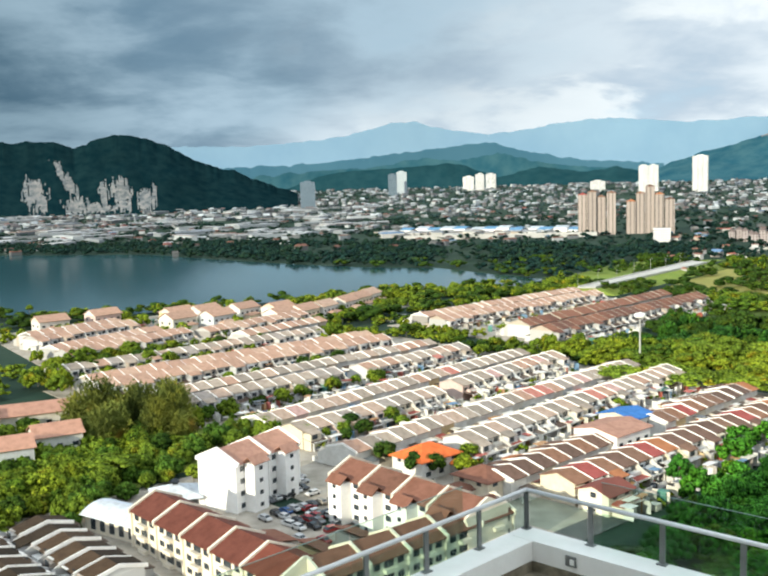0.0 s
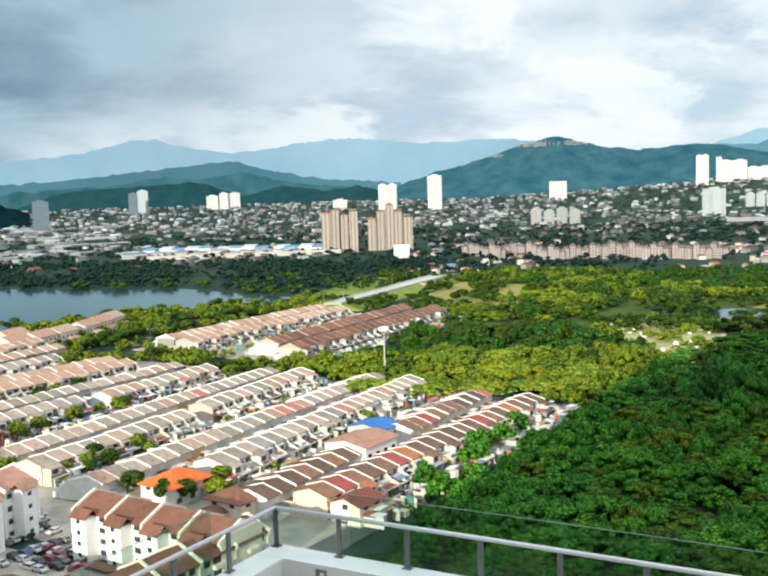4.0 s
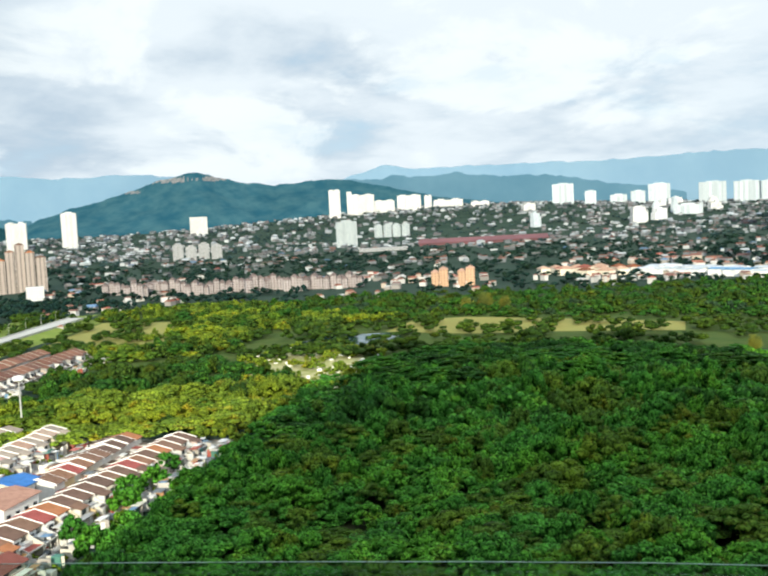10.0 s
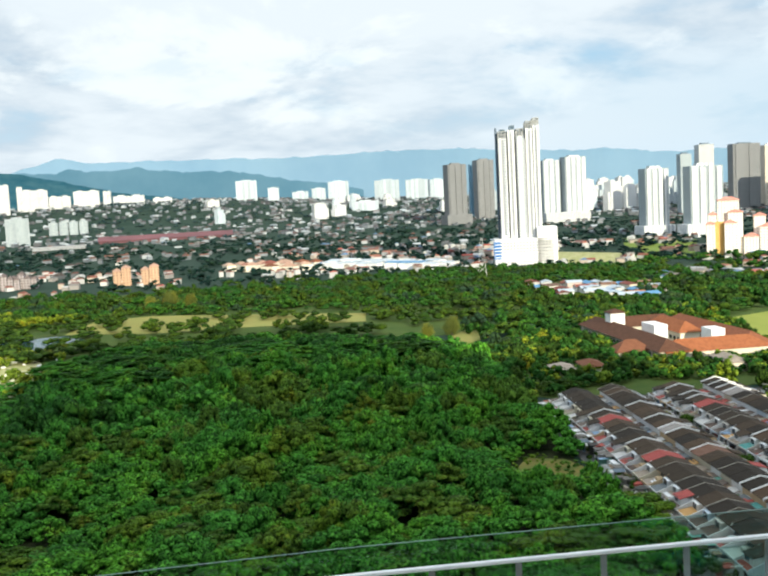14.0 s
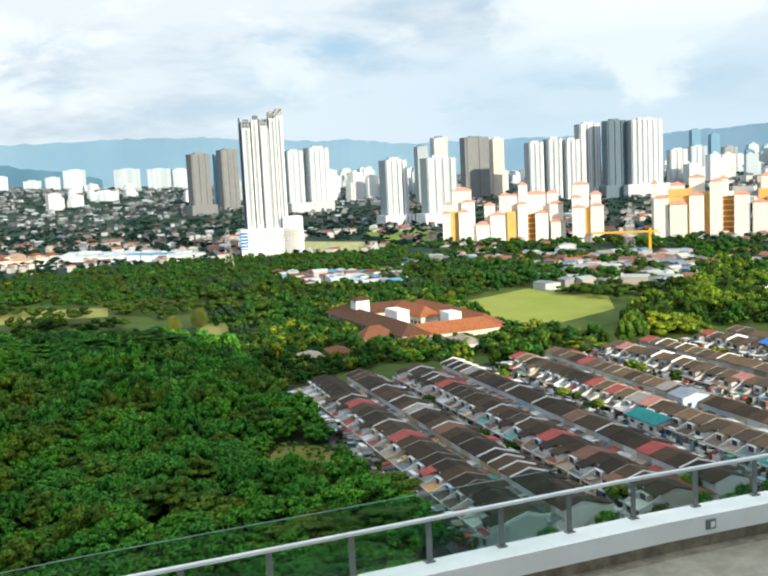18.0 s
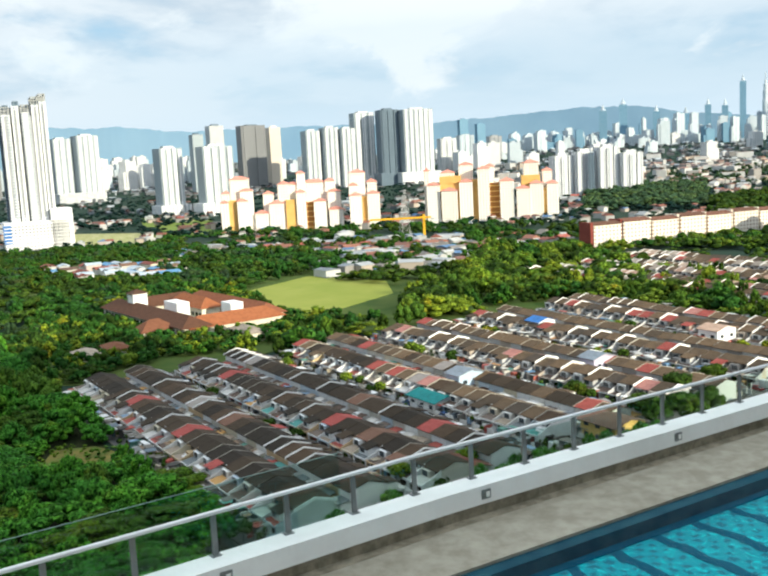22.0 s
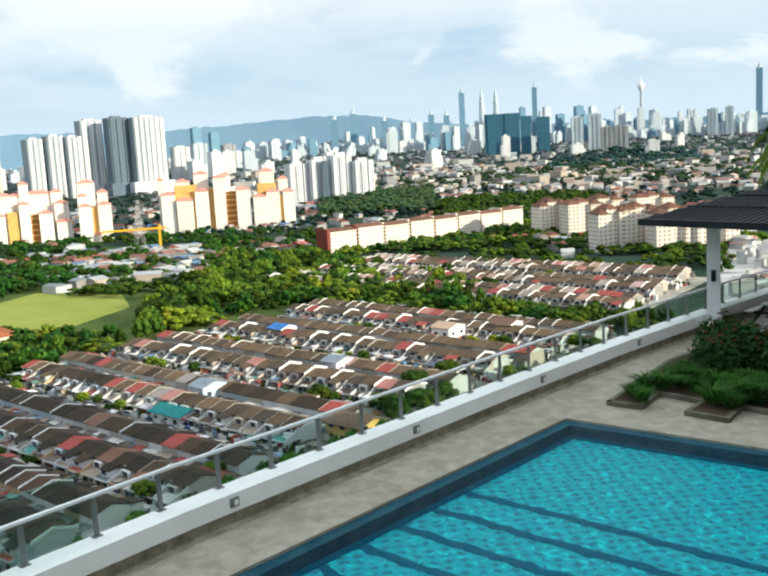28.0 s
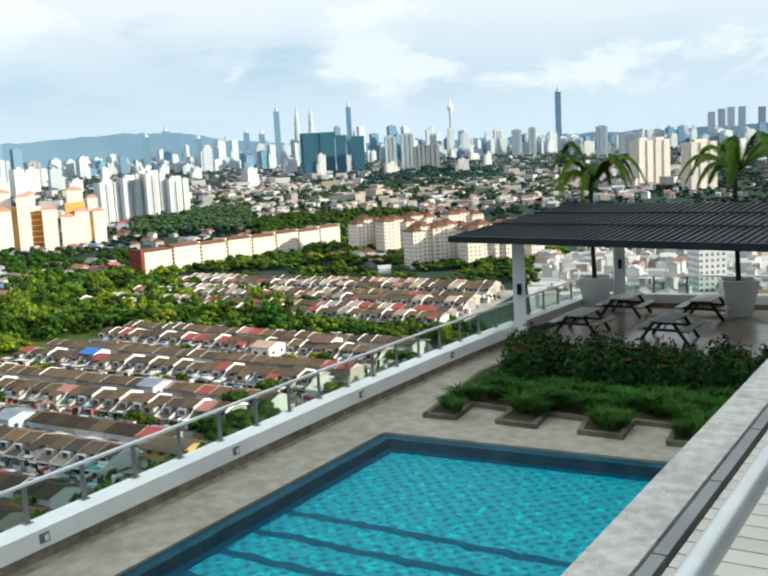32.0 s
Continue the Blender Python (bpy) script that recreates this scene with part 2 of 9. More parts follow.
def leaf_mat(name, a, b, c, vary=0.25):
    """Foliage: the tone differs from leaf clump to leaf clump and from tree to tree."""
    m = bpy.data.materials.new(name)
    m.use_nodes = True
    n = Nodes(m.node_tree)
    geo = n.add("ShaderNodeNewGeometry")
    isl, pos = geo.outputs["Random Per Island"], geo.outputs["Position"]
    rnd = n.add("ShaderNodeObjectInfo").outputs["Random"]
    mid = lambda p: tuple(0.16 * u + 0.84 * v for u, v in zip(p, b))
    col = n.ramp(isl, [(0.0, mid(a)), (0.55, b), (1.0, mid(c))])
    patch = n.noise(pos, 0.055, 3)
    col = n.mix(n.smooth(patch, 0.42, 0.66), col, n.mix(1.0, col, (1.5, 1.26, 0.8), "MULTIPLY"))
    kind = n.smooth(n.noise(pos, 0.085, 2), 0.36, 0.54)
    col = n.mix(kind, n.mix(1.0, col, (0.58, 0.66, 0.8), "MULTIPLY"), n.mix(1.0, col, (1.12, 1.08, 1.0), "MULTIPLY"))
    dry = n.smooth(n.noise(pos, 0.11, 4, 0.6), 0.58, 0.70)
    col = n.mix(n.math("MULTIPLY", dry, 0.5), col, n.mix(1.0, col, (1.7, 0.78, 0.9), "MULTIPLY"))
    v = n.math("ADD", n.math("MULTIPLY", rnd, 2 * vary), 1 - vary)
    col = n.mix(1.0, col, n.add("ShaderNodeCombineXYZ", {0: v, 1: v, 2: v}).outputs[0], "MULTIPLY")
    b_ = n.add("ShaderNodeBsdfPrincipled", {"Base Color": col, "Roughness": 0.7, "Specular IOR Level": 0.06})
    n.put(n.add("ShaderNodeOutputMaterial").inputs[0], b_)
    MATS[name] = m
    heart_mat(name + "_heart", a, b)
    return m


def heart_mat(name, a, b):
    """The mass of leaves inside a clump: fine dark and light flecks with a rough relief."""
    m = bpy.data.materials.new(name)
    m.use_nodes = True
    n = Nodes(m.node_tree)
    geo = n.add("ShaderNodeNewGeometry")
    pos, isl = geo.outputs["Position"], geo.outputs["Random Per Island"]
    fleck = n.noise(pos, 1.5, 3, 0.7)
    # dark flecks put the shade between the leaves into the colour
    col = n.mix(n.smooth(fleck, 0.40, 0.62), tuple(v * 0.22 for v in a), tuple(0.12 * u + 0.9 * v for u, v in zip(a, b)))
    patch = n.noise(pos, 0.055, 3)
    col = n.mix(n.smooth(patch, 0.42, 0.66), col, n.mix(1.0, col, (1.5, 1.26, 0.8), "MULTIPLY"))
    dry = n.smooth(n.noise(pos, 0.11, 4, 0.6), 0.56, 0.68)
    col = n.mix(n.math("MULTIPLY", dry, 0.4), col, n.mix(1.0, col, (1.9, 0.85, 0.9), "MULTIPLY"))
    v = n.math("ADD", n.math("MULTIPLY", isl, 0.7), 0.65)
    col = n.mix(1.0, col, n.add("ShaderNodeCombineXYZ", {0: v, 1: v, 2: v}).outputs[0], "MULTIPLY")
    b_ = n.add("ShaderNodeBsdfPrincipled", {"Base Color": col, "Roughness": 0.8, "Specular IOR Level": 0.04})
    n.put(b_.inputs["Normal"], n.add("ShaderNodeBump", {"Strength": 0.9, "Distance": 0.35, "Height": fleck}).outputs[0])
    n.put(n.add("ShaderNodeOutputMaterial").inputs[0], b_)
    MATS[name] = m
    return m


GREY_TAN = [(0.0, (0.34, 0.285, 0.235)), (0.22, (0.40, 0.335, 0.275)), (0.45, (0.29, 0.25, 0.21)), (0.62, (0.44, 0.33, 0.26)),
            (0.78, (0.42, 0.27, 0.20)), (0.88, (0.34, 0.30, 0.27)), (0.94, (0.48, 0.20, 0.16)), (0.97, (0.50, 0.33, 0.30))]
BROWN = [(0.0, (0.17, 0.105, 0.08)), (0.3, (0.22, 0.13, 0.09)), (0.55, (0.14, 0.09, 0.07)), (0.75, (0.26, 0.14, 0.09)),
         (0.88, (0.34, 0.09, 0.08)), (0.94, (0.40, 0.17, 0.08))]
DARK = [(0.0, (0.042, 0.031, 0.021)), (0.3, (0.058, 0.041, 0.027)), (0.55, (0.030, 0.024, 0.018)), (0.8, (0.074, 0.049, 0.031)),
        (0.86, (0.34, 0.08, 0.07)), (0.92, (0.30, 0.27, 0.25)), (0.955, (0.18, 0.10, 0.07)), (0.98, (0.46, 0.44, 0.42))]
MIXED = [(0.0, (0.120, 0.083, 0.052)), (0.3, (0.155, 0.104, 0.062)), (0.52, (0.085, 0.062, 0.042)), (0.72, (0.33, 0.080, 0.065)),
         (0.80, (0.135, 0.092, 0.056)), (0.91, (0.44, 0.20, 0.17)), (0.95, (0.085, 0.066, 0.050))]
TERRA = [(0.0, (0.47, 0.30, 0.22)), (0.4, (0.52, 0.36, 0.27)), (0.75, (0.42, 0.27, 0.20))]
roof_mat("roof_tan", GREY_TAN)
roof_mat("roof_brown", BROWN)
roof_mat("roof_dark", DARK, 0.25)
roof_mat("roof_mixed", MIXED)
roof_mat("roof_terracotta", TERRA, 0.4)
roof_mat("roof_maroon", [(0.0, (0.21, 0.075, 0.06)), (0.5, (0.25, 0.085, 0.065))], 0.4)
roof_mat("far_mixed", MIXED, island=True)
roof_mat("far_dark", DARK[:4], island=True)
roof_mat("far_terracotta", TERRA, 0.4, island=True)
roof_mat("far_maroon", [(0.0, (0.20, 0.095, 0.065)), (0.35, (0.25, 0.12, 0.08)), (0.7, (0.16, 0.08, 0.06))], 0.4, island=True)
roof_mat("far_tan", GREY_TAN, island=True)
roof_mat("roof_orange", [(0.0, (0.72, 0.17, 0.05))], 0.5)
roof_mat("roof_blue", [(0.0, (0.06, 0.19, 0.50))], 0.6)
roof_mat("roof_white", [(0.0, (0.62, 0.68, 0.76)), (0.5, (0.55, 0.60, 0.66))], 0.8)
roof_mat("roof_school", [(0.0, (0.32, 0.115, 0.05)), (0.35, (0.25, 0.095, 0.05)), (0.7, (0.19, 0.08, 0.045))], 0.5)
roof_mat("porch_roof", [(0.0, (0.16, 0.13, 0.11)), (0.2, (0.52, 0.51, 0.49)), (0.34, (0.11, 0.08, 0.065)), (0.60, (0.30, 0.085, 0.07)),
                        (0.72, (0.30, 0.25, 0.2)), (0.84, (0.16, 0.18, 0.19)), (0.93, (0.10, 0.28, 0.26)), (0.96, (0.5, 0.3, 0.12))], 0.3)
mat("house_wall", (0.8, 0.78, 0.74), None, 0.8, 0.85, vary=0.0, palette=[(0.0, (0.80, 0.79, 0.76)), (0.45, (0.78, 0.74, 0.66)),
    (0.66, (0.72, 0.70, 0.66)), (0.8, (0.80, 0.72, 0.56)), (0.88, (0.62, 0.66, 0.70)), (0.93, (0.74, 0.58, 0.34)), (0.96, (0.70, 0.55, 0.50))])
mat("old_wall", (0.6, 0.58, 0.54), None, 0.8, 0.85, palette=[(0.0, (0.80, 0.81, 0.82)), (0.35, (0.88, 0.87, 0.84)), (0.6, (0.60, 0.56, 0.50)),
    (0.70, (0.78, 0.79, 0.80)), (0.80, (0.66, 0.60, 0.46)), (0.86, (0.58, 0.66, 0.74)), (0.94, (0.62, 0.46, 0.28))])
mat("white_paint", (0.94, 0.935, 0.92), (0.88, 0.87, 0.85), 1.5, 0.6, 0.15)
mat("party_paint", (0.50, 0.465, 0.40), (0.30, 0.275, 0.23), 0.7, 0.85, stain=(0.6, 0.56, 0.5))
mat("cream_paint", (0.80, 0.74, 0.62), (0.74, 0.67, 0.55), 0.6, 0.8, 0.1)
mat("grey_wall", (0.5, 0.5, 0.49), (0.42, 0.42, 0.41), 0.5, 0.85)
mat("dark_glass", (0.03, 0.04, 0.05), (0.05, 0.06, 0.07), 0.7, 0.15, spec=0.5)
mat("asphalt", (0.085, 0.085, 0.088), (0.13, 0.13, 0.13), 0.35, 0.9, 0.2, coord="World")
mat("estate_paving", (0.28, 0.255, 0.215), (0.44, 0.40, 0.345), 0.16, 0.9, 0.2, coord="World", stain=(0.6, 0.66, 0.5))
mat("concrete", (0.36, 0.34, 0.31), (0.27, 0.255, 0.23), 0.9, 0.85, 0.25, 8.0, stain=(0.62, 0.58, 0.52))
mat("highway", (0.56, 0.55, 0.52), (0.46, 0.45, 0.42), 0.1, 0.85, coord="World")
mat("grass", (0.17, 0.24, 0.045), (0.22, 0.27, 0.06), 0.05, 0.9, coord="World", stain=(0.85, 0.9, 0.7))
mat("lawn", (0.23, 0.27, 0.045), (0.29, 0.31, 0.065), 0.03, 0.9, coord="World", stain=(1.0, 0.92, 0.75))
mat("dry_grass", (0.30, 0.27, 0.08), (0.24, 0.25, 0.07), 0.08, 0.9, coord="World")
mat("scrub", (0.26, 0.29, 0.07), (0.52, 0.47, 0.28), 0.12, 0.95, coord="World")
mat("earth", (0.21, 0.165, 0.05), (0.10, 0.14, 0.03), 0.2, 0.95, coord="World")
leaf_mat("leaf_forest", (0.020, 0.092, 0.012), (0.058, 0.198, 0.024), (0.130, 0.29, 0.036))
# leaf_deep has shade mixed into its green, leaf_light sunlight
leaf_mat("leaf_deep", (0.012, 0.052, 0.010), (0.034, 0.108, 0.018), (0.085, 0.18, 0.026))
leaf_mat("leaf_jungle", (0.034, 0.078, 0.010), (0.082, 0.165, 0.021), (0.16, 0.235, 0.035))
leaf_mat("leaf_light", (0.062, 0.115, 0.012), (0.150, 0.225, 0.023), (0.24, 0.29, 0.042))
leaf_mat("leaf_green", (0.016, 0.046, 0.008), (0.044, 0.090, 0.014), (0.12, 0.17, 0.026))
leaf_mat("leaf_olive", (0.06, 0.085, 0.018), (0.115, 0.145, 0.035), (0.20, 0.22, 0.06))
# distant foliage: blue haze mixed into the leaf colours, cloud shade into leaf_far
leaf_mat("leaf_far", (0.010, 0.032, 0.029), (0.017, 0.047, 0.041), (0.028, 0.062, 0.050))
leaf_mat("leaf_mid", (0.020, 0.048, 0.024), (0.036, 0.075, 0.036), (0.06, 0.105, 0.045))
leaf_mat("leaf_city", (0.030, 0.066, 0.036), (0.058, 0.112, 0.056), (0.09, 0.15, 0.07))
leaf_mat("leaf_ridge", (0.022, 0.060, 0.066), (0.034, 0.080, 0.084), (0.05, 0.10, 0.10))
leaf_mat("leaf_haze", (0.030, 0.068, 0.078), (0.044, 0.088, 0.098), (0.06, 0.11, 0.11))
mat("bark", (0.13, 0.10, 0.075), (0.20, 0.165, 0.13), 3.0, 0.9, 0.4)
mat("steel", (0.86, 0.87, 0.88), (0.78, 0.79, 0.80), 2.0, 0.35, metal=0.25, spec=0.5)
mat("grey_post", (0.20, 0.21, 0.21), (0.26, 0.27, 0.27), 3.0, 0.45, metal=0.5)
mat("far_wall", (0.7, 0.7, 0.68), None, 0.05, 0.85, island=-1.0, palette=[(0.0, (0.54, 0.54, 0.53)), (0.3, (0.70, 0.70, 0.69)), (0.68, (0.38, 0.36, 0.34)), (0.84, (0.56, 0.48, 0.40))])
# town walls toned dark and bluish for cloud shade and haze
mat("town_wall", (0.4, 0.4, 0.4), None, 0.05, 0.85, island=-1.0, palette=[(0.0, (0.19, 0.21, 0.23)), (0.34, (0.29, 0.32, 0.35)), (0.56, (0.14, 0.15, 0.16)), (0.86, (0.50, 0.54, 0.57))])


# ---- mesh helpers ----
class Shape:
    """Collects vertices and faces of one mesh."""

    def __init__(self):
        self.v, self.f = [], []

    def add(self, verts, faces):
        o = len(self.v)
        self.v += [tuple(p) for p in verts]
        self.f += [tuple(i + o for i in q) for q in faces]
        return self

    def box(self, x, y, z, sx, sy, sz, rz=0.0):
        """A box on its base: centre x, y; bottom z; sizes; turned by rz degrees."""
        c, s = math.cos(radians(rz)), math.sin(radians(rz))
        p = [(x + c * a * sx / 2 - s * b * sy / 2, y + s * a * sx / 2 + c * b * sy / 2, z + h * sz)
             for h in (0, 1) for a, b in ((-1, -1), (1, -1), (1, 1), (-1, 1))]
        return self.add(p, [(3, 2, 1, 0), (4, 5, 6, 7), (0, 1, 5, 4), (1, 2, 6, 5), (2, 3, 7, 6), (3, 0, 4, 7)])

    def prism(self, outline, z0, z1):
        """A flat outline (counter-clockwise) raised from z0 to z1."""
        n = len(outline)
        p = [(*q[:2], z0) for q in outline] + [(*q[:2], z1) for q in outline]
        return self.add(p, [tuple(range(n))[::-1], tuple(range(n, 2 * n))] +
                        [(i, (i + 1) % n, n + (i + 1) % n, n + i) for i in range(n)])

    def slab(self, a, b, c, d, t):
        """A sheet with corners a, b, c, d (counter-clockwise from above) and thickness t, downward."""
        top = [Vector(q) for q in (a, b, c, d)]
        low = [q - Vector((0, 0, t)) for q in top]
        return self.add(low + top, [(3, 2, 1, 0), (4, 5, 6, 7), (0, 1, 5, 4), (1, 2, 6, 5), (2, 3, 7, 6), (3, 0, 4, 7)])

    def gable(self, x0, x1, y0, y1, z, ridge, t=0.18, yr=None):
        """Two slopes with the ridge along x."""
        ym = (y0 + y1) / 2 if yr is None else yr
        self.slab((x0, y0, z), (x1, y0, z), (x1, ym, ridge), (x0, ym, ridge), t)
        return self.slab((x0, ym, ridge), (x1, ym, ridge), (x1, y1, z), (x0, y1, z), t)

    def hip(self, x0, x1, y0, y1, z, h, t=0.2):
        """A hipped roof."""
        lx, ly = x1 - x0, y1 - y0
        k = min(lx, ly) / 2
        if lx >= ly:
            a, b = (x0 + k, (y0 + y1) / 2, z + h), (x1 - k, (y0 + y1) / 2, z + h)
        else:
            a, b = ((x0 + x1) / 2, y0 + k, z + h), ((x0 + x1) / 2, y1 - k, z + h)
        p = [(x0, y0, z - t), (x1, y0, z - t), (x1, y1, z - t), (x0, y1, z - t),
             (x0, y0, z), (x1, y0, z), (x1, y1, z), (x0, y1, z), a, b]
        sides = [(0, 1, 5, 4), (1, 2, 6, 5), (2, 3, 7, 6), (3, 0, 4, 7), (3, 2, 1, 0)]
        if lx >= ly:
            return self.add(p, sides + [(4, 5, 9, 8), (5, 6, 9), (6, 7, 8, 9), (7, 4, 8)])
        return self.add(p, sides + [(4, 5, 8), (5, 6, 9, 8), (6, 7, 9), (7, 4, 8, 9)])

    def tube(self, a, b, r0, r1=None, n=8):
        """A round bar from a to b."""
        a, b = Vector(a), Vector(b)
        r1 = r0 if r1 is None else r1
        q = (b - a).to_track_quat("Z", "Y")
        ring = [Vector((math.cos(k * math.tau / n), math.sin(k * math.tau / n), 0)) for k in range(n)]
        p = [a + q @ (v * r0) for v in ring] + [b + q @ (v * r1) for v in ring]
        return self.add(p, [tuple(range(n))[::-1], tuple(range(n, 2 * n))] +
                        [(i, (i + 1) % n, n + (i + 1) % n, n + i) for i in range(n)])

    def pipe(self, line, r, n=10):
        """One bent round bar through the points of a line."""
        pts = [Vector(p) for p in line]
        v = []
        for i, p in enumerate(pts):
            d = (pts[min(i + 1, len(pts) - 1)] - pts[max(i - 1, 0)]).normalized()
            q = d.to_track_quat("Z", "Y")
            v += [p + q @ Vector((r * math.cos(k * math.tau / n), r * math.sin(k * math.tau / n), 0)) for k in range(n)]
        m = len(pts) - 1
        f = [(j * n + i, j * n + (i + 1) % n, (j + 1) * n + (i + 1) % n, (j + 1) * n + i) for j in range(m) for i in range(n)]
        return self.add(v, f + [tuple(range(n))[::-1], tuple(range(m * n, m * n + n))])

    def lathe(self, profile, n=16, x=0.0, y=0.0):
        """A turned shape from (radius, height) pairs, bottom to top."""
        p = [(x + r * math.cos(k * math.tau / n), y + r * math.sin(k * math.tau / n), z) for r, z in profile for k in range(n)]
        f = [(j * n + i, j * n + (i + 1) % n, (j + 1) * n + (i + 1) % n, (j + 1) * n + i)
             for j in range(len(profile) - 1) for i in range(n)]
        m = (len(profile) - 1) * n
        return self.add(p, f + [tuple(range(n))[::-1], tuple(range(m, m + n))])

    def mesh(self, name, material, smooth=False):
        me = bpy.data.meshes.new(name)
        me.from_pydata(self.v, [], self.f)
        me.materials.append(MATS[material])
        if smooth:
            me.shade_smooth()
        me.update()
        return me


def part(name, shape, material, parent, label="", m=None, smooth=False):
    """One mesh object under a thing or under a part."""
    ob = new(name, shape if isinstance(shape, bpy.types.Mesh) else shape.mesh(name, material, smooth))
    ob.parent = parent
    if m is not None:
        ob.matrix_basis = m
    return tagged(ob, label) if label else ob


def thing(name, label, category, m=None, shape=None, material="", group="", kind="", smooth=False):
    """A top-level thing: an empty at its base, or a mesh."""
    ob = new(name, shape.mesh(name, material, smooth) if shape else None)
    if m is not None:
        ob.matrix_basis = m
    return tagged(ob, label, category, group, kind)


def structure(name, shape, material, label="", m=None):
    return thing(name, label or name.replace("_", " "), name.split("_")[0], m, shape, material, kind="structure")


def polar(az, d):
    """The place d metres off at az degrees to the left of +y."""
    return -d * math.sin(radians(az)), d * math.cos(radians(az))


def axes(phi):
    """Unit vectors along and across the streets that run at phi degrees to the right of +y."""
    c, s = math.cos(radians(phi)), math.sin(radians(phi))
    return lambda u, v: (u * s + v * c, u * c - v * s)


LEFT, RIGHT = axes(46.0), axes(49.5)


def rise(x, y):
    """The land's height: level near by, rising gently far off."""
    d, az = math.hypot(x, y), math.degrees(math.atan2(-x, y))
    k = min(max((d - 1900) / 2800, 0), 1)
    q = min(max((d - 2600) / 1100, 0), 1)
    # a broad rise of ground under the white slabs in the north-east
    return 78 * k * k * (3 - 2 * k) + 58 * math.exp(-((az + 38) / 13) ** 2) * q * q * (3 - 2 * q)


def inside(x, y, poly):
    hit = False
    for (ax, ay), (bx, by) in zip(poly, poly[1:] + poly[:1]):
        if (ay > y) != (by > y) and x < (bx - ax) * (y - ay) / (by - ay) + ax:
            hit = not hit
    return hit


def triangles(name, verts, tris, material, smooth=False):
    """A mesh from arrays of vertices and triangles."""
    me = bpy.data.meshes.new(name)
    me.vertices.add(len(verts))
    me.vertices.foreach_set("co", np.asarray(verts, np.float32).ravel())
    me.loops.add(3 * len(tris))
    me.loops.foreach_set("vertex_index", np.asarray(tris, np.int32).ravel())
    me.polygons.add(len(tris))
    me.polygons.foreach_set("loop_start", np.arange(0, 3 * len(tris), 3, dtype=np.int32))
    me.polygons.foreach_set("loop_total", np.full(len(tris), 3, np.int32))
    for m in material if isinstance(material, list) else [material]:
        me.materials.append(MATS[m])
    me.update(calc_edges=True)
    if smooth:
        me.shade_smooth()
    return me


# ---- land ----
def land():
    rings = [0, 20, 45, 80, 120, 170, 230, 300, 380, 470, 580, 700, 850, 1050, 1300, 1600, 1900, 2200, 2600, 3000, 3400, 3800, 4200, 4600, 4900]
    n = 96
    s = Shape()
    v = [(0, 0, 0)]
    for r in rings[1:]:
        for k in range(n):
            x, y = r * math.cos(k * math.tau / n), r * math.sin(k * math.tau / n)
            v.append((x, y, rise(x, y) - 0.3))
    f = [(0, 1 + k, 1 + (k + 1) % n) for k in range(n)]
    for j in range(len(rings) - 2):
        a, b = 1 + j * n, 1 + (j + 1) * n
        f += [(a + k, b + k, b + (k + 1) % n, a + (k + 1) % n) for k in range(n)]
    s.add(v, f)
    return s


mat("land", (0.016, 0.040, 0.026), (0.034, 0.058, 0.042), 0.012, 0.95, coord="World", stain=(0.9, 0.8, 0.65))
structure("ground", land(), "land", "green and brown land of the valley floor")


def sheet(name, outline, z, material, label, t=0.25):
    return structure(name, Shape().prism(outline, z - t, z), material, label)


LAKE = [(-190, 632), (-97, 688), (-20, 735), (66, 748), (104, 800), (60, 860), (15, 934), (-60, 965), (-143, 1028),
        (-250, 1130), (-372, 1257), (-600, 1315), (-950, 1380), (-900, 700), (-500, 590), (-292, 632)]
mat("lake_water", (0.018, 0.062, 0.070), (0.026, 0.078, 0.086), 0.01, 0.12, 0.25, 0.5, spec=0.28, coord="World")
sheet("water", LAKE, 0.12, "lake_water", "still grey-green lake water")
EST_L = [LEFT(u, v) for u, v in ((138, -128), (336, -128), (342, -386), (150, -386))]
EST_R = [RIGHT(u, v) for u, v in ((168, 73), (168, 342), (356, 342), (356, 73))]
EST_B = [LEFT(u, v) for u, v in ((366, -292), (552, -300), (552, -418), (366, -412))]
EST_K = [LEFT(u, v) for u, v in ((170, -428), (350, -452), (450, -470), (450, -512), (300, -570), (190, -570))]
EST_F = [LEFT(u, v) for u, v in ((60, -235), (60, -120), (134, -120), (134, -235))]
mat("old_tarmac", (0.075, 0.072, 0.066), (0.17, 0.16, 0.14), 0.22, 0.9, 0.2, coord="World", stain=(0.6, 0.6, 0.55))
sheet("pavement", EST_R, 0.0, "old_tarmac", "dark patched tarmac of the cramped streets")
for outline in (EST_L, EST_B, EST_K, EST_F):
    sheet("pavement", outline, 0.0, "estate_paving", "worn grey paving and tarmac of the streets")
HIGH = [(110, 690), (122, 684), (262, 878), (248, 892)]
sheet("road", HIGH, 5.0, "highway", "raised pale concrete highway", 0.7)
bank = [(97, 699), (135, 675), (275, 869), (235, 901)]
structure("embankment", Shape().add([(*p, -0.3) for p in bank] + [(*p, 4.3) for p in HIGH], [(0, 1, 5, 4), (1, 2, 6, 5), (2, 3, 7, 6), (3, 0, 4, 7), (4, 5, 6, 7)]), "grass", "grassy bank under the highway")
sheet("field", [(462, 112), (430, 128), (559, 180), (640, 150), (600, 90), (545, 78)], 0.05, "lawn", "mown bright green school field")
